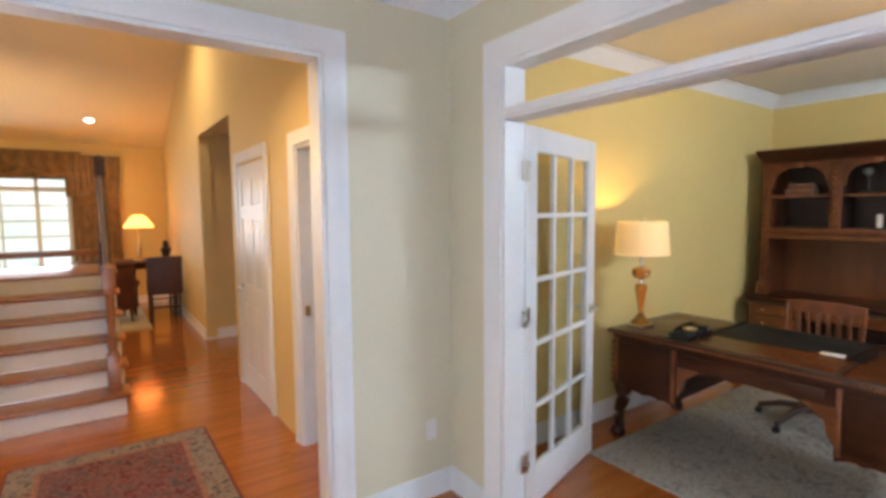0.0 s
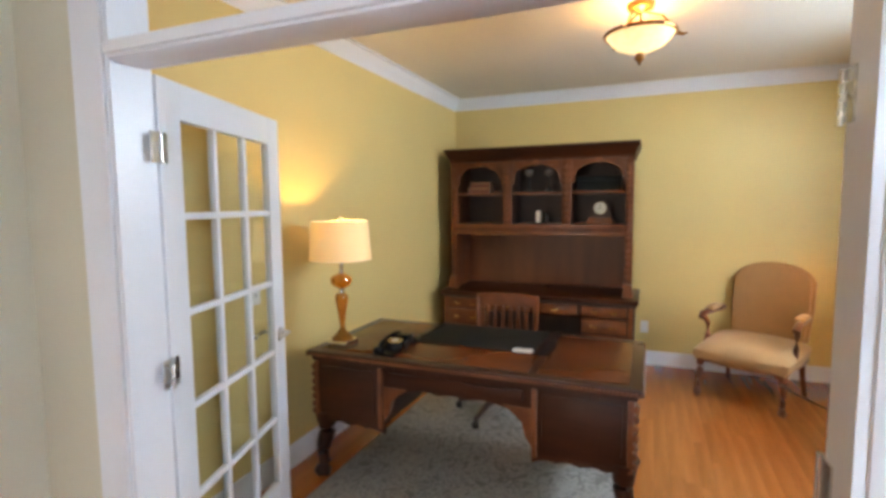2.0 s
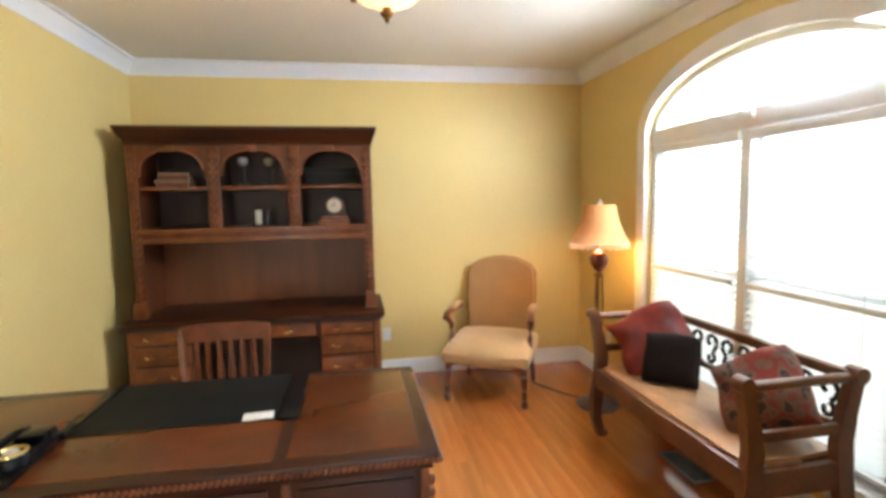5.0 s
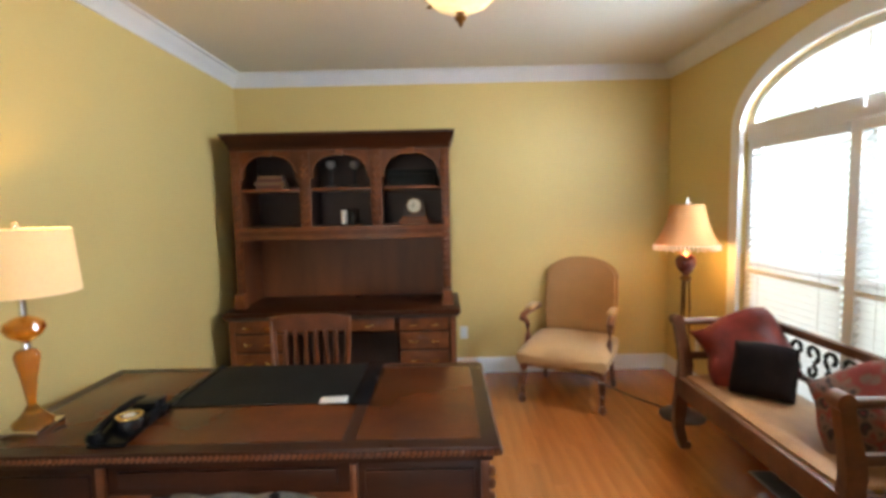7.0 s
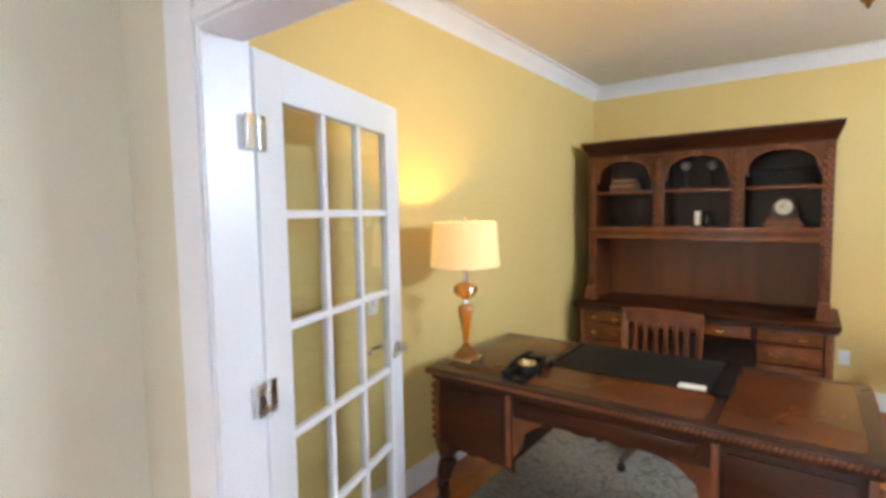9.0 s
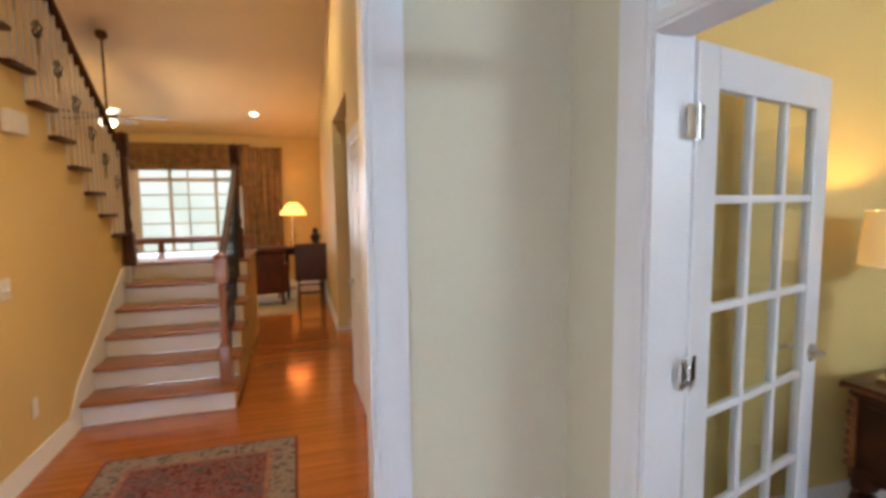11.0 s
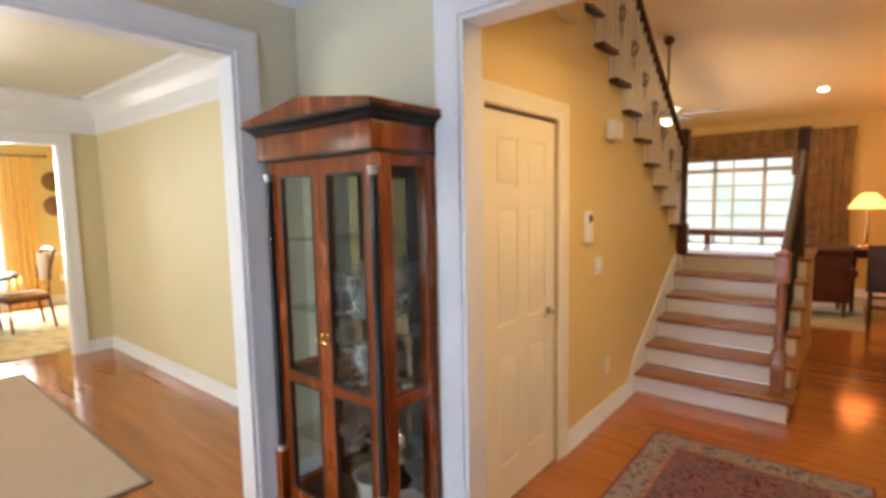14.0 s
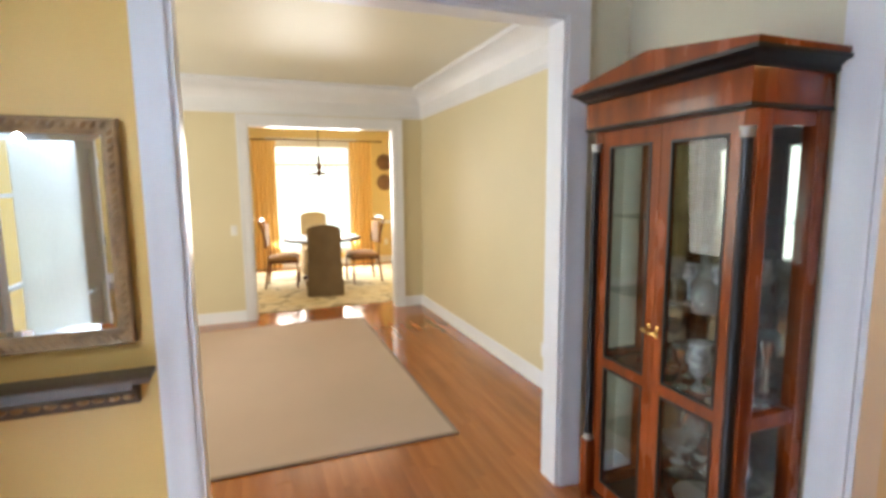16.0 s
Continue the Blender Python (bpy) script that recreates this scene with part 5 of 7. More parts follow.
for a, b in ((CY0 + 0.02, 1.045), (1.915, CY1 - 0.02)):
    part("pedestal", boxes((CX0 + 0.03, CX1 - 0.01, a, b, 0.09, CT - 0.063)), "mahogany", hu)
    part("plinth", boxes((CX0 + 0.015, CX1 - 0.01, a - 0.01, b + 0.01, 0, 0.09), bevel=0.008), "mahogany_dark", hu)
part("back_panel", boxes((CX1 - 0.03, CX1 - 0.012, 1.046, 1.914, 0.02, CT - 0.063)), "mahogany_dark", hu)
part("drawer_case", boxes((CX0 + 0.03, CX1 - 0.04, 1.046, 1.914, 0.585, CT - 0.063)), "mahogany", hu)


def drawer(parent, x, a, b, z0, z1, pulls=1):
    d = part("drawer", boxes((x - 0.016, x + 0.004, a, b, z0, z1), bevel=0.006), "mahogany_light", parent)
    for k in range(pulls):
        y = (a + b) / 2 + (k - (pulls - 1) / 2) * (b - a) * 0.42
        bm = sweep(bmesh.new(), [(x - 0.016, y - 0.032, (z0 + z1) / 2), (x - 0.034, y - 0.024, (z0 + z1) / 2 - 0.005), (x - 0.036, y, (z0 + z1) / 2 - 0.012), (x - 0.034, y + 0.024, (z0 + z1) / 2 - 0.005), (x - 0.016, y + 0.032, (z0 + z1) / 2)], 0.0045, 6)
        part("pull", bm, "brass", d, "brass bail pull")
    return d


for a, b in ((0.645, 1.025), (1.935, 2.315)):
    for z0, z1, n in ((0.605, 0.700, 2), (0.455, 0.590, 2), (0.300, 0.440, 2), (0.115, 0.285, 2)):
        drawer(hu, CX0 + 0.03, a, b, z0, z1, n)
for a, b in ((1.07, 1.47), (1.49, 1.89)):
    drawer(hu, CX0 + 0.03, a, b, 0.605, 0.700, 1)
for y in (CY0 + 0.028, CY1 - 0.068):
    part("carved_pilaster", boxes((CX0 + 0.006, CX0 + 0.04, y, y + 0.04, 0.10, CT - 0.065), bevel=0.008), "mahogany_light", hu)
UX = 5.385
SZ0, SZ1 = 1.315, 1.415
UY0, UY1, UT = 0.612, 2.345, 2.135
# one back: lit copy below, darker copy for shade behind the shelves
part("upper_back", boxes((CX1 - 0.03, CX1 - 0.01, UY0 + 0.02, UY1 - 0.02, CT, SZ1)), "mahogany_lit", hu)
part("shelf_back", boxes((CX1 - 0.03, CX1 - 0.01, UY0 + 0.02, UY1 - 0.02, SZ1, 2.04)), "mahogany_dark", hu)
for y in (UY0 + 0.012, UY1 - 0.040):
    part("side_panel", boxes((UX + 0.012, CX1 - 0.005, y, y + 0.028, CT, 2.03)), "mahogany_mid", hu)
part("top_board", boxes((UX + 0.012, CX1 - 0.005, UY0 + 0.01, UY1 - 0.01, 2.03, 2.05)), "mahogany", hu)
cr = [(0.0, 2.022), (-0.014, 2.024), (-0.018, 2.036), (-0.012, 2.044), (-0.020, 2.060), (-0.040, 2.076), (-0.046, 2.090), (-0.056, 2.096), (-0.070, 2.122), (-0.078, 2.128), (-0.080, 2.151), (0.02, 2.151), (0.02, 2.022)]
bm = bmesh.new()
rings = []
for x, y, sx, sy in ((CX1, UY0, 0, 1), (UX, UY0, 1, 1), (UX, UY1, 1, -1), (CX1, UY1, 0, -1)):
    rings.append([bm.verts.new((x + sx * o, y + sy * o * 0.56, z)) for o, z in cr])
for r, s in zip(rings, rings[1:]):
    for i in range(len(cr)):
        j = (i + 1) % len(cr)
        bm.faces.new((r[i], r[j], s[j], s[i]))
bm.faces.new(rings[0]), bm.faces.new(rings[-1][::-1])
part("cornice", bm, "mahogany", hu, "stepped mahogany cornice")
part("cornice_cap", boxes((UX + 0.02, CX1, UY0 + 0.02, UY1 - 0.02, 2.1, 2.134)), "mahogany_dark", hu)
part("shelf_base", boxes((UX, CX1 - 0.03, UY0 + 0.04, UY1 - 0.04, SZ0 + 0.02, SZ1), bevel=0.004), "mahogany_mid", hu)
part("shelf_rail", boxes((UX - 0.014, UX + 0.01, UY0 + 0.04, UY1 - 0.04, SZ0, SZ0 + 0.03), (UX - 0.010, UX + 0.01, UY0 + 0.04, UY1 - 0.04, SZ1 - 0.028, SZ1 + 0.003), bevel=0.005), "mahogany_light", hu)
posts = [(UY0, UY0 + 0.068), (1.150, 1.240), (1.717, 1.807), (UY1 - 0.068, UY1)]
for i, (a, b) in enumerate(posts):
    z0 = CT if i in (0, 3) else SZ1
    part("carved_post", boxes((UX - 0.006, UX + 0.03, a, b, z0, 2.030), bevel=0.006), "mahogany_mid", hu)
    bm = bmesh.new()
    for k in range(int((2.0 - z0 - 0.06) / 0.058)):
        zc, yc = z0 + 0.055 + k * 0.058, (a + b) / 2
        for dy, ang in ((-0.014, 38), (0.014, -38)):
            bmesh.ops.create_icosphere(bm, subdivisions=1, radius=0.026, matrix=Matrix.Translation((UX - 0.007, yc + dy, zc)) @ Matrix.Rotation(radians(ang), 4, "X") @ Matrix.Diagonal((0.45, 0.5, 1.1, 1)))
        bmesh.ops.create_icosphere(bm, subdivisions=1, radius=0.011, matrix=Matrix.Translation((UX - 0.012, yc, zc + 0.028)))
    part("leaf_carving", bm, "mahogany_light", hu, "carved leaves running up the post")
    if i in (0, 3):
        part("post_foot", prism(bmesh.new(), [(a - 0.012, CT), (b + 0.012, CT), (b + 0.008, CT + 0.05), (b, CT + 0.12), (a, CT + 0.12), (a - 0.008, CT + 0.05)], -0.09, Matrix.Translation((UX - 0.06, 0, 0)) @ SIDE), "mahogany_light", hu)
for (a, b), (c, d) in zip(posts, posts[1:]):
    y0, y1 = b, c
    r, yc, zs = (y1 - y0) / 2 - 0.024, (y0 + y1) / 2, 1.852
    outline = [(y0, 1.80), (y0 + 0.024, 1.80)] + [(yc - r * math.cos(math.pi * k / 20), zs + 0.135 * math.sin(math.pi * k / 20)) for k in range(21)] + [(y1 - 0.024, 1.80), (y1, 1.80), (y1, 2.03), (y0, 2.03)]
    part("arch_board", prism(bmesh.new(), outline, -0.02, Matrix.Translation((UX + 0.004, 0, 0)) @ SIDE), "mahogany_mid", hu)
    bm = sweep(bmesh.new(), [(UX - 0.002, yc - r * math.cos(math.pi * k / 20), zs + 0.137 * math.sin(math.pi * k / 20)) for k in range(21)], 0.007, 6)
    part("arch_bead", bm, "mahogany_light", hu)
    part("keystone", boxes((UX - 0.018, UX + 0.004, yc - 0.028, yc + 0.028, 1.975, 2.026), bevel=0.008), "mahogany_light", hu)
    part("shelf", boxes((UX + 0.02, CX1 - 0.03, y0 + 0.001, y1 - 0.001, 1.702, 1.724), bevel=0.004), "mahogany_light", hu)
# dividers in the same darker copy, shade put into the wood
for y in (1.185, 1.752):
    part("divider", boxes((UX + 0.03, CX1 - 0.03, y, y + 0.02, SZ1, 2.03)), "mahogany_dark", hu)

# what stands in the hutch
for i, (w, d, h, mt) in enumerate(((0.17, 0.22, 0.030, "book_red"), (0.18, 0.24, 0.026, "book_tan"), (0.16, 0.21, 0.030, "book_red"), (0.15, 0.20, 0.022, "book_tan"))):
    z = 1.724 + sum((0.030, 0.026, 0.030, 0.022)[:i])
    b = thing("book", "old leather bound book lying in a stack on the shelf", "book", pose(5.55, 2.07 + 0.006 * (i % 2), z, 0, 0, -90 + 3 * i), "stack of books")
    part("cover", boxes((-d / 2, d / 2, -w / 2, w / 2, 0, 0.004), (-d / 2, d / 2, -w / 2, w / 2, h - 0.004, h), (-d / 2, d / 2, -w / 2, -w / 2 + 0.004, 0.004, h - 0.004)), mt, b)
    part("pages", boxes((-d / 2 + 0.006, d / 2 - 0.006, -w / 2 + 0.005, w / 2 - 0.006, 0.0042, h - 0.0042)), "paper", b)
for y, h in ((1.585, 0.225), (1.390, 0.22)):
    cs = thing("candlestick", "dark metal candlestick with a round glass top", "candlestick", pose(5.55, y, 1.724), "pair of candlesticks")
    part("stem", lathe(bmesh.new(), [(0.045, 0), (0.042, 0.012), (0.012, 0.03), (0.010, 0.12), (0.016, 0.14), (0.010, h - 0.07)], 16), "iron", cs)
    part("globe", lathe(bmesh.new(), [(0.010, h - 0.07), (0.036, h - 0.05), (0.042, h - 0.025), (0.032, h - 0.003), (0.001, h)], 18), "pewter", cs, "grey glass ball")
bk = thing("storage_box", "black leather storage box on the upper shelf", "box", pose(5.60, 0.92, 1.724))
part("body", boxes((-0.12, 0.12, -0.195, 0.195, 0, 0.10), bevel=0.005), "green_leather", bk)
part("lid", boxes((-0.125, 0.125, -0.20, 0.20, 0.10, 0.14), bevel=0.008), "green_leather", bk)
ca = thing("pillar_candle", "ivory pillar in a dark stand on the shelf", "candle", pose(5.55, 1.49, SZ1 + 0.003))
part("candle", lathe(bmesh.new(), [(0.026, 0.012), (0.027, 0.12), (0.020, 0.125), (0.001, 0.120)], 18), "porcelain", ca)
part("stand", boxes((-0.03, 0.05, -0.085, -0.035, 0, 0.115), (-0.05, 0.05, -0.09, 0.04, 0, 0.011), bevel=0.003), "bakelite", ca)
ck = thing("mantel_clock", "dark wooden mantel clock with round ivory face", "clock", pose(5.54, 0.905, SZ1 + 0.003) @ Matrix.Scale(1.1, 4))
part("base", boxes((-0.06, 0.06, -0.115, 0.115, 0, 0.028), (-0.055, 0.055, -0.095, 0.095, 0.028, 0.055), bevel=0.005), "mahogany_light", ck)
part("case", prism(bmesh.new(), [(-0.085, 0.055), (0.085, 0.055), (0.075, 0.11)] + [(0.072 * math.cos(math.pi * k / 14), 0.135 + 0.065 * math.sin(math.pi * k / 14)) for k in range(15)] + [(-0.075, 0.11)], -0.07, Matrix.Translation((-0.035, 0, 0)) @ SIDE), "mahogany_dark", ck)
fc = lathe(bmesh.new(), [(0.0005, 0.0), (0.050, 0.0), (0.050, 0.006), (0.0005, 0.006)], 28)
bmesh.ops.transform(fc, matrix=Matrix.Translation((-0.036, 0, 0.135)) @ Matrix.Rotation(radians(-90), 4, "Y"), verts=fc.verts)
part("face", fc, "clock_face", ck, "round ivory dial")
bz = lathe(bmesh.new(), [(0.050, 0.0), (0.062, 0.0), (0.059, 0.010), (0.050, 0.008)], 28, ring=True)
bmesh.ops.transform(bz, matrix=Matrix.Translation((-0.036, 0, 0.135)) @ Matrix.Rotation(radians(-90), 4, "Y"), verts=bz.verts)
part("bezel", bz, "bronze", ck, "bronze bezel")
part("clock_hand", boxes((-0.0445, -0.0435, -0.002, 0.002, 0.135, 0.168), (-0.0445, -0.0435, 0.0, 0.024, 0.133, 0.137)), "iron", ck)
solid("cable_grommet", lathe(bmesh.new(), [(0.035, 0), (0.038, 0.010), (0.022, 0.014), (0.001, 0.012)], 16), "bakelite", "black round cable cover on the hutch counter", "grommet", pose(5.75, 1.42, CT + 0.001))

# upholstered armchair, local front is -y
ac = thing("armchair", "tan upholstered armchair with carved wooden arms", "chair", pose(5.36, -0.335, 0, 0, 0, -117.3))


def cushion(bm, w, d, h, m=Matrix(), n=14, puff=1.0):
    """A soft block, fuller at its middle."""
    rows = []
    for side in (1, -1):
        g = []
        for i in range(n + 1):
            r = []
            for j in range(n + 1):
                u, v = 2 * i / n - 1, 2 * j / n - 1
                e = (1 - abs(u) ** 3.2) * (1 - abs(v) ** 3.2)
                r.append(bm.verts.new(m @ Vector((u * w / 2 * (1 - 0.04 * v * v), v * d / 2 * (1 - 0.04 * u * u), side * (h / 2) * (0.25 + 0.75 * max(e, 0) ** 0.45 * puff)))))
            g.append(r)
        rows.append(g)
        for i in range(n):
            for j in range(n):
                f = (g[i][j], g[i + 1][j], g[i + 1][j + 1], g[i][j + 1])
                bm.faces.new(f if side > 0 else f[::-1])
    a, b = rows
    edge = [(i, 0) for i in range(n)] + [(n, j) for j in range(n)] + [(n - i, n) for i in range(n)] + [(0, n - j) for j in range(n)]
    for k in range(len(edge)):
        (i, j), (p, q) = edge[k], edge[(k + 1) % len(edge)]
        bm.faces.new((a[p][q], a[i][j], b[i][j], b[p][q]))
    return bm


part("seat", cushion(bmesh.new(), 0.71, 0.63, 0.22, Matrix.Translation((0, -0.03, 0.385)) @ Matrix.Rotation(radians(4), 4, "X")), "cream_fabric", ac, "padded tan seat")
bo = [(-0.29, 0.40), (0.29, 0.40), (0.315, 0.70), (0.31, 0.92)] + [(0.305 * math.cos(math.pi * k / 16), 0.93 + 0.155 * math.sin(math.pi * k / 16)) for k in range(17)] + [(-0.31, 0.92), (-0.315, 0.70)]
bm = prism(bmesh.new(), bo, 0.09, Matrix.Translation((0, 0.26, 0)) @ Matrix.Rotation(radians(-9), 4, "X") @ Matrix.Translation((0, 0, 0.02)))
bmesh.ops.bevel(bm, geom=[e for e in bm.edges if abs((e.verts[0].co - e.verts[1].co).length) < 0.5], offset=0.028, segments=3, affect="EDGES")
part("backrest", bm, "tan_fabric", ac, "tall rounded tan backrest")
for s in (-1, 1):
    part("arm", sweep(bmesh.new(), [(s * 0.315, 0.22, 0.68), (s * 0.325, 0.06, 0.678), (s * 0.335, -0.08, 0.676), (s * 0.342, -0.15, 0.664), (s * 0.340, -0.180, 0.636)], 0.028, 10), "chair_wood", ac, "scrolled wooden arm")
    part("arm_pad", cushion(bmesh.new(), 0.065, 0.22, 0.05, Matrix.Translation((s * 0.325, 0.04, 0.704)), 8), "cream_fabric", ac, "small padded arm rest")
    part("arm_support", sweep(bmesh.new(), [(s * 0.340, -0.15, 0.65), (s * 0.325, -0.08, 0.58), (s * 0.322, -0.08, 0.48), (s * 0.325, -0.13, 0.38)], 0.023, 8), "chair_wood", ac)
    part("leg", cabriole(s * 0.30, -0.28, s * 0.30, -0.5, 0.33, 0.020, 0.5), "chair_wood", ac, "carved front leg")
    part("leg", sweep(bmesh.new(), [(s * 0.28, 0.25, 0.38), (s * 0.285, 0.28, 0.18), (s * 0.295, 0.34, 0.0)], 0.022, 8, lambda u: 1.1 - 0.3 * u), "chair_wood", ac)
part("seat_skirt", prism(bmesh.new(), scallop(-0.325, 0.325, 0.40, 0.312, 0.012, 4), 0.035, Matrix.Translation((0, -0.335, 0))), "cream_fabric", ac, "scalloped tan upholstery edge")
part("seat_rail", prism(bmesh.new(), scallop(-0.31, 0.31, 0.34, 0.278, 0.02, 3), 0.03, Matrix.Translation((0, -0.315, 0))), "chair_wood", ac, "carved wooden front rail")
part("side_rail", boxes((-0.325, -0.30, -0.29, 0.27, 0.30, 0.36), (0.30, 0.325, -0.29, 0.27, 0.30, 0.36), (-0.30, 0.30, 0.24, 0.27, 0.30, 0.36)), "chair_wood", ac)

# floor lamp
fl = thing("floor_lamp", "bronze floor lamp with lit peach bell shade", "lamp", pose(4.90, -1.04, 0))
part("base", lathe(bmesh.new(), [(0.155, 0), (0.160, 0.012), (0.140, 0.025), (0.10, 0.035), (0.05, 0.05), (0.03, 0.075), (0.001, 0.08)], 28), "mahogany_dark", fl)
for k in range(3):
    a = k * 2.094 + 0.4
    c, s = 0.030 * math.cos(a), 0.030 * math.sin(a)
    part("pole", sweep(bmesh.new(), [(c * 0.6, s * 0.6, 0.06), (c, s, 0.3), (c, s, 0.8), (c * 0.7, s * 0.7, 1.02)], 0.008, 8), "bronze", fl)
part("collar", lathe(bmesh.new(), [(0.012, 0.985), (0.038, 1.0), (0.038, 1.02), (0.018, 1.035)], 18), "gold_bronze", fl)
part("urn", lathe(bmesh.new(), [(0.018, 1.035), (0.042, 1.06), (0.066, 1.10), (0.072, 1.135), (0.060, 1.165), (0.032, 1.185), (0.02, 1.195)], 24), "urn_red", fl, "dark red ceramic urn")
part("stem", lathe(bmesh.new(), [(0.012, 1.195), (0.012, 1.30), (0.004, 1.30), (0.004, 1.545)], 12), "gold_bronze", fl)
part("shade", lathe(bmesh.new(), [(0.214, 1.252), (0.196, 1.280), (0.163, 1.34), (0.130, 1.43), (0.110, 1.532), (0.1075, 1.532), (0.1275, 1.43), (0.160, 1.34), (0.193, 1.280), (0.211, 1.252)], 40), "bell_shade", fl, "peach silk bell shade")
bm = bmesh.new()
for k in range(52):
    a = 2 * math.pi * k / 52
    h = 0.03 + 0.010 * (k % 2)
    cyl(bm, (0.210 * math.cos(a), 0.210 * math.sin(a), 1.255), (0.210 * math.cos(a), 0.210 * math.sin(a), 1.255 - h), 0.005, 0.008, 6)
part("fringe", bm, "fringe", fl, "pale bead fringe with a faint glow put in")
part("finial", lathe(bmesh.new(), [(0.012, 1.535), (0.016, 1.548), (0.006, 1.556), (0.010, 1.568), (0.001, 1.58)], 12), "porcelain", fl)
part("cord", sweep(bmesh.new(), [(0.12, 0.06, 0.006), (0.35, 0.22, 0.005), (0.62, 0.35, 0.005), (0.85, 0.42, 0.005), (1.03, 0.62, 0.006)], 0.004, 6), "iron", fl, "dark lamp cord across the floor")

# window bench
be = thing("window_bench", "carved wooden settee with rush seat and iron scrolls", "bench", pose(0, 0, 0))
BX0, BX1, BF, BB = 3.165, 4.450, -0.800, -1.285


def scroll_post(x, y, out):
    """An S-shaped end post with a rolled top; out: which way it bows along y."""
    pts = [(y - out * 0.035, 0.0), (y - out * 0.015, 0.05), (y + out * 0.008, 0.14), (y, 0.28), (y - out * 0.022, 0.42), (y - out * 0.030, 0.54), (y - out * 0.012, 0.66), (y + out * 0.012, 0.76), (y + out * 0.020, 0.815)]
    bm = bmesh.new()
    prev = None
    for k, (yy, z) in enumerate(pts):
        w = (0.030, 0.028, 0.030, 0.036, 0.040, 0.040, 0.034, 0.030, 0.030)[k]
        ring = [bm.verts.new(v) for v in ((x - 0.024, yy - w, z), (x + 0.024, yy - w, z), (x + 0.024, yy + w, z), (x - 0.024, yy + w, z))]
        if prev:
            for i in range(4):
                bm.faces.new((prev[i], prev[(i + 1) % 4], ring[(i + 1) % 4], ring[i]))
        else:
            bm.faces.new(ring[::-1])
        prev = ring
    bm.faces.new(prev)
    cyl(bm, (x - 0.032, y + out * 0.03, 0.825), (x + 0.032, y + out * 0.03, 0.825), 0.036, seg=18)
    cyl(bm, (x - 0.028, y - out * 0.045, 0.022), (x + 0.028, y - out * 0.045, 0.022), 0.022, seg=14)
    return bm


for x in (BX0, BX1):
    part("end_post", scroll_post(x, BF, 1), "bench_wood", be, "S-shaped scrolled end post")
    part("end_post", scroll_post(x, BB, -1), "bench_wood", be, "S-shaped scrolled end post")
    bm = bmesh.new()
    cyl(bm, (x, BB, 0.815), (x, BF, 0.815), 0.022, seg=14)
    part("end_rail", bm, "bench_wood", be)
    part("end_rail", boxes((x - 0.014, x + 0.014, BB, BF, 0.575, 0.62), bevel=0.005), "bench_wood", be)
    part("end_seat_rail", boxes((x - 0.018, x + 0.018, BB, BF, 0.33, 0.455), bevel=0.006), "bench_wood", be)
part("front_rail", boxes((BX0, BX1, BF - 0.022, BF + 0.022, 0.345, 0.465), bevel=0.010), "bench_wood", be)
part("rear_rail", boxes((BX0, BX1, BB - 0.02, BB + 0.02, 0.345, 0.465), bevel=0.008), "bench_wood", be)
part("seat", cushion(bmesh.new(), BX1 - BX0 - 0.04, 0.47, 0.075, Matrix.Translation(((BX0 + BX1) / 2, (BF + BB) / 2, 0.470)), 16), "seat_rush", be, "worn tan woven seat")
part("top_rail", boxes((BX0, BX1, BB - 0.022, BB + 0.022, 0.795, 0.845), bevel=0.012), "bench_wood", be)
part("lower_back_rail", boxes((BX0, BX1, BB - 0.015, BB + 0.015, 0.565, 0.60), bevel=0.006), "bench_wood", be)


def spiral(cx, cz, r, turn, start, flip=1, n=22):
    return [(cx + flip * r * (1 - 0.62 * k / n) * math.cos(start + turn * k / n), BB, cz + r * (1 - 0.62 * k / n) * math.sin(start + turn * k / n)) for k in range(n + 1)]


for k in range(5):
    cx = BX0 + 0.15 + k * 0.246
    for f in (-1, 1):
        part("iron_scroll", sweep(bmesh.new(), spiral(cx + f * 0.055, 0.735, 0.052, 5.4, -1.2, f), 0.0115, 8), "iron", be, "black iron scroll")
        part("iron_scroll", sweep(bmesh.new(), spiral(cx + f * 0.055, 0.640, 0.036, -5.0, 1.2, f), 0.0115, 8), "iron", be, "black iron scroll")
def crease(bm, amount, scale=7.0):
    """Soft folds pressed into cloth."""
    for v in bm.verts:
        n = noise.noise_vector(v.co * scale)
        v.co += n * amount
    return bm


solid("throw_pillow", crease(cushion(bmesh.new(), 0.43, 0.42, 0.22, n=26), 0.045, 6.0), "red_silk", "crumpled dark red silk throw pillow on the settee", "pillow",
      pose(4.235, -1.070, 0.675, 62, 0, -128) @ pose(0, 0, 0, 0, 0, 30))
solid("throw_pillow", crease(cushion(bmesh.new(), 0.30, 0.29, 0.13, n=18), 0.010), "dark_velvet", "small square dark velvet pillow on the settee", "pillow", pose(3.985, -1.02, 0.650, 72, 0, -134))
solid("throw_pillow", crease(cushion(bmesh.new(), 0.37, 0.36, 0.24, n=20), 0.022), "tapestry", "red, black and beige tapestry pillow on the settee", "pillow", pose(3.40, -1.080, 0.672, 64, 0, -160) @ pose(0, 0, 0, 0, 0, 34))

# ceiling light
cl = thing("ceiling_light", "lit alabaster bowl ceiling light with bronze frame", "light", pose(3.85, 0.565, -0.010))
part("canopy", lathe(bmesh.new(), [(0.075, H + 0.009), (0.072, H - 0.018), (0.03, H - 0.032), (0.010, H - 0.04)], 24), "gold_bronze", cl)
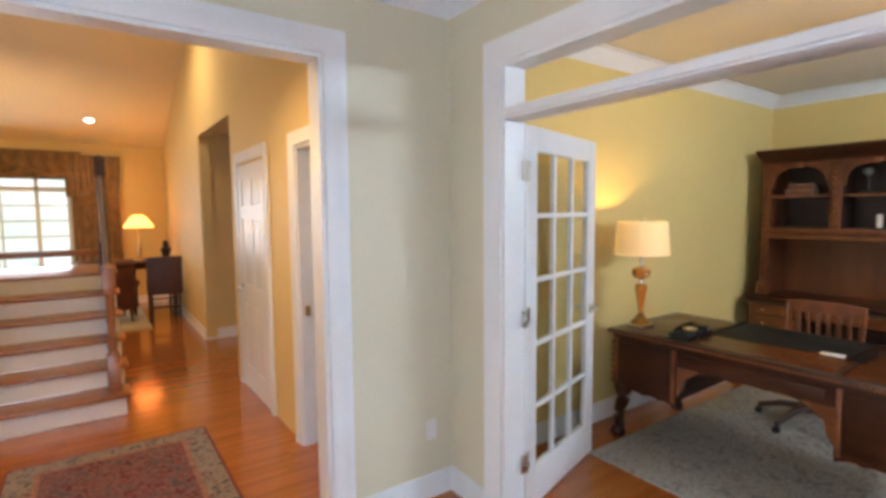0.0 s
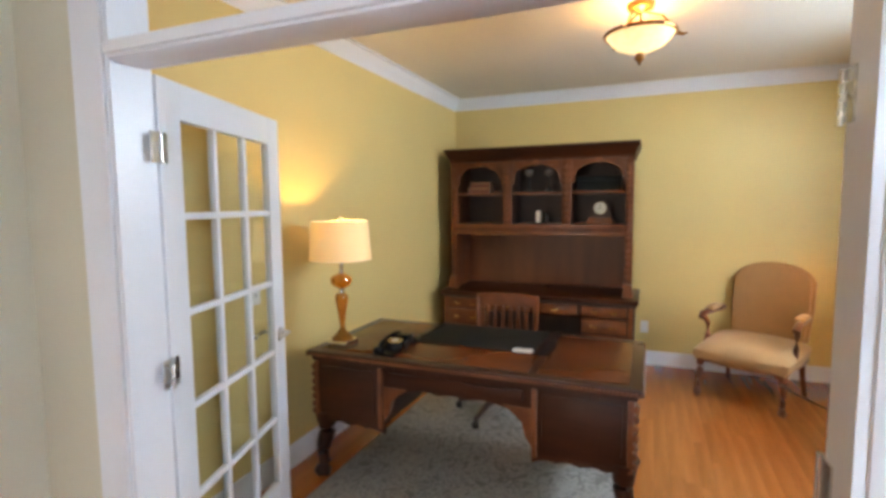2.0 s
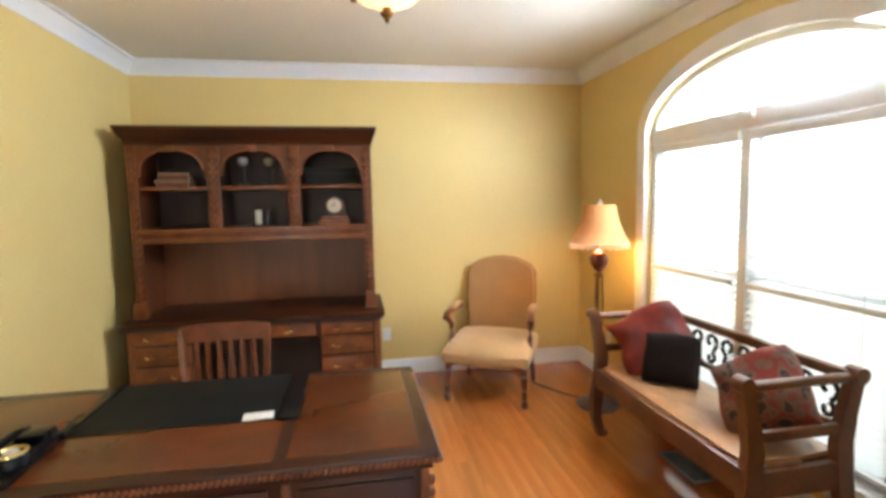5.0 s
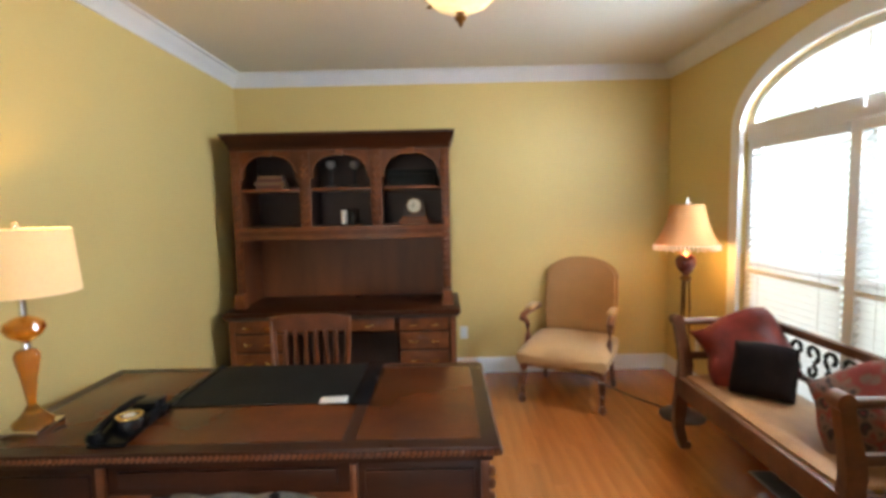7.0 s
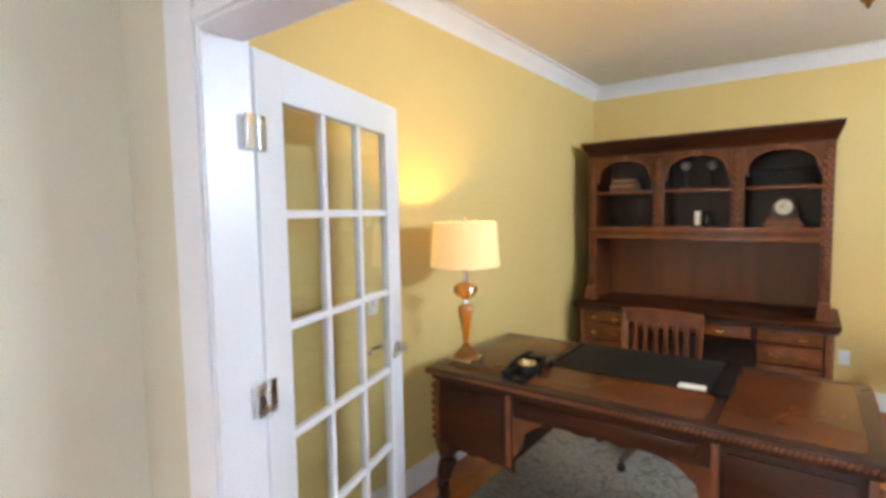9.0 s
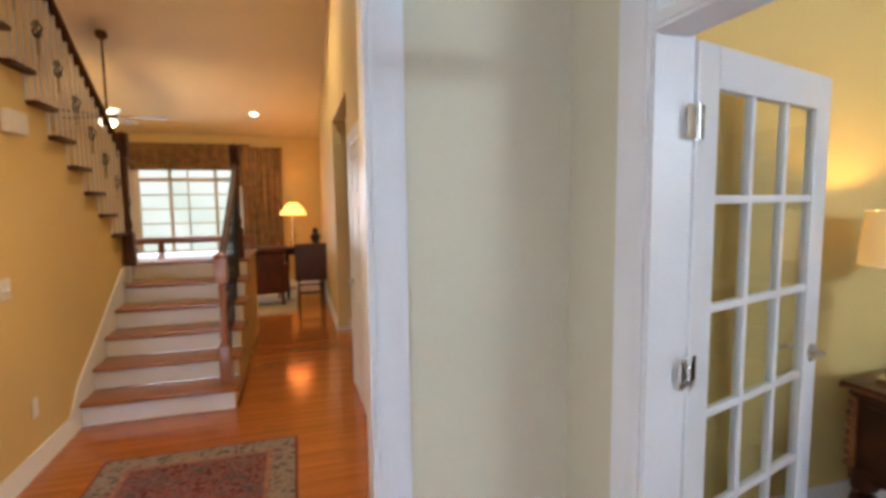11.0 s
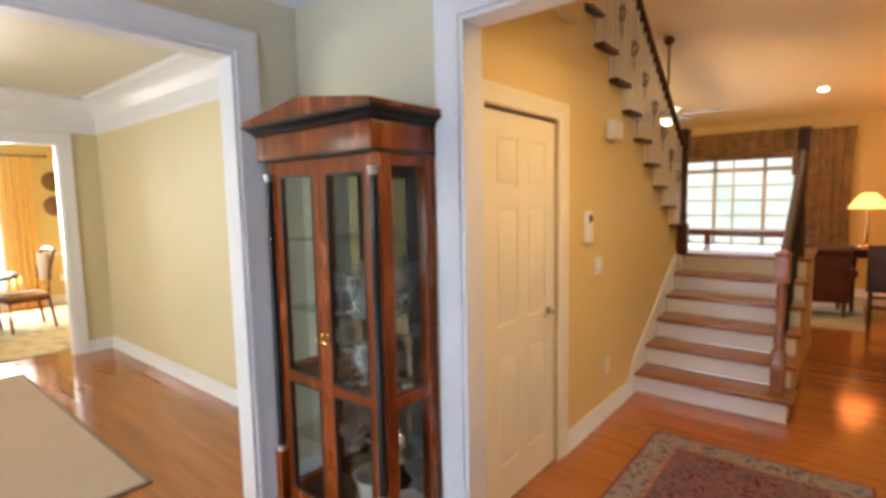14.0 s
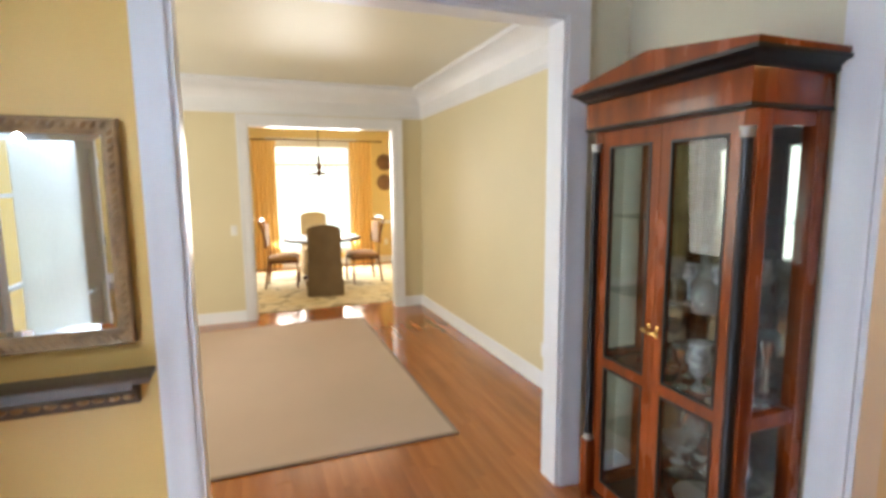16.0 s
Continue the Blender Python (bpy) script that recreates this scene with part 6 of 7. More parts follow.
part("bowl", lathe(bmesh.new(), [(0.012, 2.487), (0.07, 2.497), (0.13, 2.522), (0.168, 2.560), (0.196, 2.592), (0.190, 2.594), (0.162, 2.565), (0.125, 2.529), (0.068, 2.504), (0.012, 2.494)], 40), "bowl_glass", cl, "glowing alabaster glass bowl")
bm = bmesh.new()
sweep(bm, [(0.194 * math.cos(2 * math.pi * k / 40), 0.194 * math.sin(2 * math.pi * k / 40), 2.592) for k in range(41)], 0.011, 8)
part("rim", bm, "gold_bronze", cl, "bronze ring round the bowl")
for k in range(3):
    a = radians(40 + 120 * k)
    c, s = math.cos(a), math.sin(a)
    part("arm", sweep(bmesh.new(), [(0.02 * c, 0.02 * s, H - 0.035), (0.12 * c, 0.12 * s, 2.69), (0.194 * c, 0.194 * s, 2.595), (0.235 * c, 0.235 * s, 2.578)], 0.006, 8), "gold_bronze", cl, "curved bronze arm")
    part("leaf", sweep(bmesh.new(), [(0.194 * c, 0.194 * s, 2.590), (0.23 * c, 0.23 * s, 2.576), (0.255 * c, 0.255 * s, 2.584)], 0.013, 8, lambda u: 1 - 0.7 * u), "gold_bronze", cl)
part("finial", lathe(bmesh.new(), [(0.001, 2.415), (0.010, 2.425), (0.014, 2.440), (0.028, 2.450), (0.030, 2.465), (0.016, 2.474), (0.024, 2.482), (0.010, 2.489)], 18), "gold_bronze", cl, "turned bronze finial")
part("stem", lathe(bmesh.new(), [(0.006, 2.489), (0.006, H - 0.035)], 10), "gold_bronze", cl)

sr = thing("area_rug", "mottled grey wool area rug under the desk", "rug", pose(0, 0, 0))
part("carpet", boxes((2.63, 4.78, 0.60, 2.20, 0.001, 0.012), bevel=0.004), "rug_study", sr)

# ---- foyer ----
cu = thing("curio_cabinet", "cherry wood curio cabinet with glass doors and black columns", "cabinet", pose(-1.70, 2.045, 0))
# local: x 0..W, y 0..D back to the wall
W, D = 0.775, 0.355
part("plinth", boxes((0, W, 0.005, D, 0, 0.10), bevel=0.004), "cherry", cu)
part("bottom_board", boxes((0.02, W - 0.02, 0.03, D - 0.01, 0.10, 0.125)), "mahogany", cu)
part("back", boxes((0.03, W - 0.03, D - 0.012, D - 0.002, 0.12, 1.80)), "smoked_mirror", cu, "dim mirrored back panel")
for x in (0.0, W - 0.05):
    part("rear_stile", boxes((x, x + 0.05, D - 0.06, D, 0.10, 1.80), bevel=0.003), "cherry", cu)
    part("front_stile", boxes((x, x + 0.05, 0.035, 0.095, 0.10, 1.80), bevel=0.003), "cherry", cu)
    part("side_rail", boxes((x + 0.006, x + 0.044, 0.095, D - 0.06, 0.10, 0.17)), "cherry", cu)
    part("side_rail", boxes((x + 0.006, x + 0.044, 0.095, D - 0.06, 0.74, 0.79)), "cherry", cu)
    part("side_rail", boxes((x + 0.006, x + 0.044, 0.095, D - 0.06, 1.74, 1.80)), "cherry", cu)
    p = part("side_pane", boxes((x + 0.023, x + 0.027, 0.095, D - 0.06, 0.17, 1.74)), "cabinet_glass", cu)
    part("column", lathe(bmesh.new(), [(0.021, 0.40), (0.018, 0.44), (0.016, 1.70)], 18, (x + 0.025, 0.020, 0)), "black_lacquer", cu, "slim black column")
    part("column_cap", lathe(bmesh.new(), [(0.017, 1.70), (0.021, 1.706), (0.019, 1.716), (0.023, 1.726), (0.023, 1.734)], 18, (x + 0.025, 0.020, 0)), "pewter", cu, "pale metal capital")
    part("column_foot", lathe(bmesh.new(), [(0.024, 0.372), (0.024, 0.380), (0.019, 0.390), (0.022, 0.402)], 18, (x + 0.025, 0.020, 0)), "pewter", cu)
    part("column_block", boxes((x, x + 0.05, -0.005, 0.045, 0.10, 0.372), bevel=0.003), "cherry", cu)
part("frieze", boxes((-0.006, W + 0.006, -0.012, D, 1.80, 1.905), bevel=0.003), "cherry", cu)
part("frieze_line", boxes((-0.008, W + 0.008, -0.014, D, 1.790, 1.801)), "black_lacquer", cu)
bm = bmesh.new()
rings = []
prof = [(0.0, 1.906), (0.008, 1.910), (0.014, 1.920), (0.038, 1.938), (0.048, 1.942), (0.050, 1.953), (-0.05, 1.953), (-0.05, 1.906)]
for x, y, sx, sy in ((-0.006, D, -1, 0), (-0.006, -0.012, -1, -1), (W + 0.006, -0.012, 1, -1), (W + 0.006, D, 1, 0)):
    rings.append([bm.verts.new((x + sx * o, y + sy * o, z)) for o, z in prof])
for r, s in zip(rings, rings[1:]):
    for i in range(len(prof)):
        j = (i + 1) % len(prof)
        bm.faces.new((r[i], r[j], s[j], s[i]))
bm.faces.new(rings[0]), bm.faces.new(rings[-1][::-1])
part("cornice", bm, "black_lacquer", cu, "black moulded cornice")
part("pediment", prism(bmesh.new(), [(-0.05, 1.956), (W + 0.05, 1.956), (W + 0.05, 1.975), (W / 2 + 0.012, 2.035), (W / 2 - 0.012, 2.035), (-0.05, 1.975)], D + 0.05, Matrix.Translation((0, -0.055, 0))), "cherry", cu, "low pointed cherry pediment", smooth=False)
for k, (a, b) in enumerate(((0.052, W / 2 - 0.001), (W / 2 + 0.001, W - 0.052))):
    d = part("door", boxes((a, a + 0.048, 0.036, 0.058, 0.105, 1.786), (b - 0.048, b, 0.036, 0.058, 0.105, 1.786), (a + 0.048, b - 0.048, 0.036, 0.058, 0.105, 0.19), (a + 0.048, b - 0.048, 0.036, 0.058, 0.745, 0.79), (a + 0.048, b - 0.048, 0.036, 0.058, 1.72, 1.786)), "cherry", cu, "cherry framed glass door", smooth=False)
    part("pane", boxes((a + 0.046, b - 0.046, 0.045, 0.048, 0.19, 0.745)), "cabinet_glass", d)
    part("pane", boxes((a + 0.046, b - 0.046, 0.045, 0.048, 0.79, 1.72)), "cabinet_glass", d)
    hx = b - 0.020 if k == 0 else a + 0.020
    bm = cyl(bmesh.new(), (hx, 0.036, 0.99), (hx, 0.016, 0.99), 0.006, seg=10)
    sweep(bm, [(hx - 0.020 * (1 if k == 0 else 0.2), 0.014, 0.992), (hx, 0.012, 0.986), (hx + 0.018 * (0.2 if k == 0 else 1), 0.014, 0.980)], 0.005, 8)
    box(bm, hx - 0.007, hx + 0.007, 0.032, 0.036, 0.965, 1.015, 0.002)
    part("handle", bm, "brass", d, "brass latch handle")
    part("glazing_bead", boxes(*[r for z0, z1 in ((0.19, 0.745), (0.79, 1.72)) for r in ((a + 0.046, a + 0.056, 0.034, 0.044, z0, z1), (b - 0.056, b - 0.046, 0.034, 0.044, z0, z1), (a + 0.056, b - 0.056, 0.034, 0.044, z0, z0 + 0.010), (a + 0.056, b - 0.056, 0.034, 0.044, z1 - 0.010, z1))]), "black_lacquer", d, "black glazing bead")
for z in (0.455, 0.765, 1.09, 1.42):
    part("shelf", boxes((0.052, W - 0.052, 0.065, D - 0.015, z, z + 0.008)), "cabinet_glass" if z != 0.765 else "cherry", cu, "glass shelf" if z != 0.765 else "")


def ware(name, label, category, profile, material, x, y, z, seg=24, group=""):
    return solid(name, lathe(bmesh.new(), profile, seg), material, label, category, pose(-1.70 + x, 2.045 + y, z), group)


vase = [(0.035, 0), (0.038, 0.008), (0.016, 0.03), (0.016, 0.05), (0.045, 0.09), (0.060, 0.14), (0.050, 0.19), (0.056, 0.21), (0.050, 0.208), (0.044, 0.19), (0.054, 0.14), (0.010, 0.06)]
bowl_p = [(0.03, 0), (0.032, 0.006), (0.012, 0.02), (0.012, 0.04), (0.06, 0.065), (0.085, 0.10), (0.080, 0.10), (0.055, 0.07), (0.005, 0.05)]
goblet = [(0.030, 0), (0.028, 0.005), (0.005, 0.015), (0.005, 0.08), (0.030, 0.11), (0.034, 0.16), (0.031, 0.16), (0.027, 0.112), (0.002, 0.09)]
urn = [(0.06, 0), (0.062, 0.012), (0.035, 0.03), (0.045, 0.06), (0.085, 0.12), (0.092, 0.19), (0.105, 0.215), (0.098, 0.215), (0.085, 0.19), (0.075, 0.13), (0.01, 0.08)]
ware("urn", "white fluted porcelain urn on the cabinet's bottom", "urn", urn, "porcelain", 0.52, 0.19, 0.126)
ware("vase", "silver vase on the cabinet's bottom shelf", "vase", vase, "silver", 0.36, 0.24, 0.126)
ware("bowl", "silver footed bowl on a glass shelf", "bowl", bowl_p, "silver", 0.55, 0.17, 0.4635)
ware("vase", "cut crystal vase on a glass shelf", "vase", vase, "silver", 0.43, 0.24, 0.4635)
ware("bowl", "silver footed bowl on the middle shelf", "bowl", bowl_p, "silver", 0.60, 0.22, 0.7735)
ware("vase", "grey glass vase on the middle shelf", "vase", [(r * 0.8, z * 0.9) for r, z in vase], "china_blue", 0.50, 0.16, 0.7735)
ware("figurine_stand", "silver compote on the middle shelf", "compote", [(r * 0.8, z * 1.3) for r, z in bowl_p], "silver", 0.40, 0.22, 0.7735)
for i, (x, y) in enumerate(((0.44, 0.15), (0.51, 0.22), (0.57, 0.15), (0.63, 0.22))):
    ware("goblet", "clear crystal goblet on the upper glass shelf", "goblet", goblet, "silver" if i % 2 else "china_blue", x, y, 1.0985, 18, "crystal goblets")
ware("bowl", "cut glass bowl on the upper shelf", "bowl", [(r * 1.1, z * 1.2) for r, z in bowl_p], "china_blue", 0.50, 0.27, 1.0985)

decanter = [(0.045, 0), (0.050, 0.01), (0.052, 0.10), (0.030, 0.14), (0.014, 0.16), (0.014, 0.19), (0.020, 0.195), (0.010, 0.20), (0.018, 0.225), (0.001, 0.24)]
stick = [(0.045, 0), (0.040, 0.010), (0.014, 0.025), (0.020, 0.06), (0.011, 0.08), (0.017, 0.14), (0.011, 0.17), (0.022, 0.21), (0.020, 0.235), (0.012, 0.235)]
plate_p = [(0.001, 0.0), (0.10, 0.0), (0.115, 0.012), (0.110, 0.014), (0.001, 0.006)]
for x, y in ((0.42, 0.10), (0.66, 0.12), (0.68, 0.19), (0.63, 0.28)):
    ware("goblet", "clear cut crystal goblet on a glass shelf", "goblet", [(r * 1.1, z * 1.15) for r, z in goblet], "crystal", x, y, 1.0985, 18, "crystal goblets")
ware("decanter", "cut crystal decanter with a stopper", "decanter", decanter, "crystal", 0.46, 0.20, 1.0985, 20)
ware("decanter", "short cut crystal decanter with a stopper", "decanter", [(r, z * 0.75) for r, z in decanter], "crystal", 0.56, 0.11, 1.0985, 20)
for x, y in ((0.62, 0.12), (0.68, 0.27)):
    ware("candlestick", "turned silver candlestick in the cabinet", "candlestick", stick, "silver", x, y, 0.7735, 18, "silver candlesticks")
ware("goblet", "silver goblet on the middle shelf", "goblet", goblet, "silver", 0.56, 0.25, 0.7735, 18)
ware("goblet", "silver goblet on the middle shelf", "goblet", goblet, "silver", 0.45, 0.12, 0.7735, 18)
ware("tray", "round silver tray on a glass shelf", "tray", [(r * 0.9, z) for r, z in plate_p], "silver", 0.64, 0.20, 0.4635)
ware("teapot", "silver covered pot standing on the tray", "pot", [(0.035, 0.0), (0.055, 0.02), (0.065, 0.06), (0.050, 0.10), (0.052, 0.105), (0.030, 0.125), (0.010, 0.135), (0.014, 0.15), (0.001, 0.158)], "silver", 0.64, 0.20, 0.4705)
ware("bowl", "crystal footed bowl on a glass shelf", "bowl", [(r * 0.9, z * 1.1) for r, z in bowl_p], "crystal", 0.46, 0.12, 0.4635)
ware("vase", "tall silver vase on the cabinet's bottom", "vase", [(r * 0.8, z * 1.2) for r, z in vase], "silver", 0.66, 0.14, 0.126)
ware("bowl", "white porcelain bowl on the cabinet's bottom", "bowl", bowl_p, "porcelain", 0.66, 0.27, 0.126)
ware("goblet", "clear crystal goblet on a glass shelf", "goblet", goblet, "crystal", 0.13, 0.28, 0.7735, 18, "crystal goblets")

# wall mirror and ledge on the west wall of the foyer
mr = thing("wall_mirror", "wall mirror in a leafy bronze-gold frame", "mirror", pose(XL + 0.001, -0.19, 1.4025))
MW, MH, FWD = 0.405, 0.400, 0.056
prof = [(0.0, 0.0), (0.0, 0.030), (0.008, 0.038), (0.017, 0.033), (0.032, 0.026), (0.040, 0.018), (FWD, 0.014), (FWD, 0.0)]
bm, rings = bmesh.new(), []
for sy, sz in ((-1, -1), (1, -1), (1, 1), (-1, 1)):
    rings.append([bm.verts.new((d, sy * (MW - o), sz * (MH - o))) for o, d in prof])
for r, s in zip(rings, rings[1:] + rings[:1]):
    for i in range(len(prof)):
        j = (i + 1) % len(prof)
        bm.faces.new((r[i], r[j], s[j], s[i]))
part("frame", bm, "mirror_frame", mr, "carved bronze-gold frame")
bm = bmesh.new()
for k in range(26):
    for s in (-1, 1):
        u = -MH + 0.045 + k * (2 * MH - 0.09) / 25
        bmesh.ops.create_icosphere(bm, subdivisions=1, radius=0.017, matrix=Matrix.Translation((0.032, s * (MW - 0.025), u)) @ Matrix.Rotation(radians(40 * s), 4, "X") @ Matrix.Diagonal((0.45, 1.2, 0.55, 1)))
        u = -MW + 0.045 + k * (2 * MW - 0.09) / 25
        bmesh.ops.create_icosphere(bm, subdivisions=1, radius=0.017, matrix=Matrix.Translation((0.032, u, s * (MH - 0.025))) @ Matrix.Rotation(radians(50 * s), 4, "X") @ Matrix.Diagonal((0.45, 1.2, 0.55, 1)))
part("leaf_carving", bm, "mirror_frame", mr)
gy, gz, bv = MW - FWD + 0.002, MH - FWD + 0.002, 0.024
bm = bmesh.new()
o = [bm.verts.new((0.010, sy * gy, sz * gz)) for sy, sz in ((-1, -1), (1, -1), (1, 1), (-1, 1))]
i2 = [bm.verts.new((0.013, sy * (gy - bv), sz * (gz - bv))) for sy, sz in ((-1, -1), (1, -1), (1, 1), (-1, 1))]
bk2 = [bm.verts.new((0.004, sy * gy, sz * gz)) for sy, sz in ((-1, -1), (1, -1), (1, 1), (-1, 1))]
bm.faces.new(i2), bm.faces.new(bk2[::-1])
for k in range(4):
    j = (k + 1) % 4
    bm.faces.new((o[k], o[j], i2[j], i2[k])), bm.faces.new((bk2[k], bk2[j], o[j], o[k]))
part("glass", bm, "mirror_glass", mr, "bevelled mirror glass", smooth=False)
ws = thing("wall_shelf", "dark brown carved wall ledge under the mirror", "shelf", pose(XL + 0.001, -0.19, 0.115))
part("top", boxes((0, 0.135, -0.455, 0.455, 0.765, 0.785), bevel=0.004), "shelf_brown", ws)
part("body", prism(bmesh.new(), [(0.0, 0.66), (0.03, 0.66), (0.05, 0.69), (0.095, 0.73), (0.12, 0.742), (0.12, 0.765), (0.0, 0.765)], 0.80, Matrix.Translation((0, -0.40, 0))), "shelf_brown", ws)
for k in range(17):
    bm = bmesh.new()
    bmesh.ops.create_icosphere(bm, subdivisions=2, radius=0.026, matrix=Matrix.Translation((0.066, -0.375 + k * 0.0469, 0.706)) @ Matrix.Rotation(radians(45), 4, "Y") @ Matrix.Diagonal((0.7, 0.85, 0.5, 1)))
    part("bead", bm, "mirror_frame", ws, "carved bronze bead")

# ---- hall ----
hr = thing("oriental_rug", "red and grey patterned oriental hall rug", "rug", pose(0.08, 3.34, 0))
for nm, w, h, mt, z in (("edge", 0.57, 0.835, "rug_guard", 0.006), ("main_border", 0.553, 0.818, "rug_border", 0.0072), ("guard_band", 0.415, 0.68, "rug_pink", 0.0082), ("field", 0.385, 0.65, "rug_field", 0.0092)):
    part(nm, boxes((-w, w, -h, h, 0.001, z)), mt, hr)

# ---- great room ----
fn = thing("ceiling_fan", "bronze ceiling fan with a lit glass bowl", "fan", pose(-1.55, 8.15, 0.012))
part("canopy", lathe(bmesh.new(), [(0.07, 3.735), (0.065, 3.66), (0.02, 3.62)], 20), "bronze", fn)
part("downrod", lathe(bmesh.new(), [(0.014, 2.75), (0.014, 3.65)], 12), "bronze", fn)
part("motor", lathe(bmesh.new(), [(0.03, 2.78), (0.11, 2.75), (0.12, 2.68), (0.08, 2.64)], 24), "bronze", fn)
part("light_bowl", lathe(bmesh.new(), [(0.10, 2.645), (0.10, 2.60), (0.06, 2.565), (0.001, 2.555)], 24), "fan_glow", fn, "lit white glass bowl")
for k in range(5):
    a = radians(8 + 72 * k)
    bl = part("blade", box(bmesh.new(), 0.14, 0.66, -0.065, 0.065, 2.690, 2.698, 0.003, Matrix.Rotation(a, 4, "Z")), "fan_blade", fn)
vl = thing("window_valance", "gathered brown and gold fabric window valance", "valance", pose(-2.05, GY1 - 0.09, 2.18))
bm = drape(1.98, 0.44, 11, 0.03)
part("cloth", bm, "drape_gold", vl)
part("board", boxes((-0.02, 2.0, -0.02, 0.085, 0.44, 0.46)), "drape_gold", vl)
bm = bmesh.new()
for k in range(3):
    sweep(bm, [(0.05 + k * 0.64 + 0.6 * u / 10, -0.045, 0.14 - 0.10 * math.sin(math.pi * u / 10)) for u in range(11)], 0.035, 8)
part("swag", bm, "drape_gold", vl)
cn = thing("window_curtain", "long brown and gold patterned curtain panel", "curtain", pose(-0.25, GY1 - 0.10, 0.01))
part("cloth", drape(0.74, 2.58, 6, 0.035, 0.10), "drape_gold", cn)
part("tail", drape(0.34, 0.7, 4, 0.03), "drape_gold", cn).location = (-0.04, -0.07, 1.88)
gr = thing("area_rug", "pale beige great room area rug", "rug", pose(0, 0, 0))
part("carpet", boxes((-3.0, 0.66, 8.10, 10.2, 0.001, 0.012), bevel=0.004), "rug_great", gr)
wc = thing("club_chair", "dark red leather rolled-back club chair", "chair", pose(0.13, 9.05, 0.012, 0, 0, 188))
part("seat", cushion(bmesh.new(), 0.58, 0.58, 0.22, Matrix.Translation((0, 0, 0.33))), "red_leather", wc)
bm = boxes((-0.33, 0.33, 0.24, 0.36, 0.18, 0.86), bevel=0.04)
cyl(bm, (-0.34, 0.32, 0.86), (0.34, 0.32, 0.86), 0.075, seg=18)
part("backrest", bm, "red_leather", wc, "rolled leather back")
for s in (-1, 1):
    bm = boxes((s * 0.34 - 0.05, s * 0.34 + 0.05, -0.26, 0.28, 0.18, 0.56), bevel=0.03)
    cyl(bm, (s * 0.35, -0.28, 0.56), (s * 0.35, 0.28, 0.56), 0.065, seg=16)
    part("arm", bm, "red_leather", wc)
    for y in (-0.24, 0.28):
        part("leg", lathe(bmesh.new(), [(0.016, 0), (0.028, 0.16), (0.03, 0.19)], 12, (s * 0.29, y, 0)), "chair_wood", wc)
dc = thing("side_chair", "square-backed dark leather side chair with stretchers", "chair", pose(0.885, 8.74, 0, 0, 0, 180))
part("backrest", boxes((-0.235, 0.235, 0.17, 0.22, 0.40, 0.97), bevel=0.02), "dark_leather", dc)
part("seat", boxes((-0.21, 0.21, -0.22, 0.20, 0.42, 0.50), bevel=0.02), "dark_leather", dc)
for sx in (-1, 1):
    for y in (-0.19, 0.19):
        part("leg", boxes((sx * 0.185 - 0.018, sx * 0.185 + 0.018, y - 0.018, y + 0.018, 0, 0.42), bevel=0.003), "mahogany_dark", dc)
    part("stretcher", boxes((sx * 0.185 - 0.010, sx * 0.185 + 0.010, -0.17, 0.17, 0.16, 0.19)), "mahogany_dark", dc)
part("stretcher", boxes((-0.17, 0.17, 0.18, 0.20, 0.20, 0.235)), "mahogany_dark", dc)
part("stretcher", boxes((-0.17, 0.17, 0.18, 0.20, 0.33, 0.36)), "mahogany_dark", dc)
ct = thing("console_table", "dark wooden console table against the wall", "table", pose(0.80, 9.45, 0))
part("top", boxes((-0.32, 0.32, -0.28, 0.30, 0.82, 0.86), bevel=0.006), "mahogany", ct)
part("apron", boxes((-0.29, 0.29, -0.25, 0.27, 0.74, 0.82)), "mahogany", ct)
for sx in (-0.27, 0.27):
    for y in (-0.23, 0.25):
        part("leg", lathe(bmesh.new(), [(0.016, 0), (0.024, 0.10), (0.018, 0.30), (0.030, 0.74)], 12, (sx, y, 0)), "mahogany", ct)
gl = thing("table_lamp", "brass table lamp with glowing pale conical shade", "lamp", pose(0.65, 9.55, 0.862))
part("stem", lathe(bmesh.new(), [(0.08, 0), (0.075, 0.02), (0.02, 0.05), (0.03, 0.16), (0.018, 0.30), (0.012, 0.54)], 20), "brass", gl)
part("shade", lathe(bmesh.new(), [(0.220, 0.52), (0.195, 0.57), (0.125, 0.67), (0.07, 0.72), (0.067, 0.72), (0.122, 0.67), (0.192, 0.57), (0.217, 0.52)], 32), "small_shade", gl, "glowing pale shade")
sc = solid("sculpture", lathe(bmesh.new(), [(0.08, 0), (0.075, 0.03), (0.05, 0.05), (0.07, 0.12), (0.085, 0.18), (0.04, 0.22), (0.05, 0.26), (0.03, 0.30), (0.001, 0.31)], 16), "iron", "dark metal ornament standing on the console table", "ornament", pose(0.99, 9.30, 0.862))

# ---- living and dining rooms ----
lr = thing("area_rug", "plain tan bound sisal rug on the living room floor", "rug", pose(0, 0, 0))
part("carpet", boxes((-5.62, -2.615, -0.8, 1.755, 0.001, 0.010)), "sisal", lr)
part("binding", boxes((-2.615, -2.588, -0.83, 1.782, 0.001, 0.0115), (-5.647, -5.62, -0.83, 1.782, 0.001, 0.0115), (-5.62, -2.615, 1.755, 1.782, 0.001, 0.0115), (-5.62, -2.615, -0.83, -0.80, 0.001, 0.0115), bevel=0.003), "rug_binding_shade", lr, "cloth binding darkened for the rug's edge shadow")
dr = thing("area_rug", "cream and olive floral dining room rug", "rug", pose(0, 0, 0))
part("carpet", boxes((-9.4, -6.28, -0.6, 3.25, 0.001, 0.012), bevel=0.004), "rug_dining", dr)
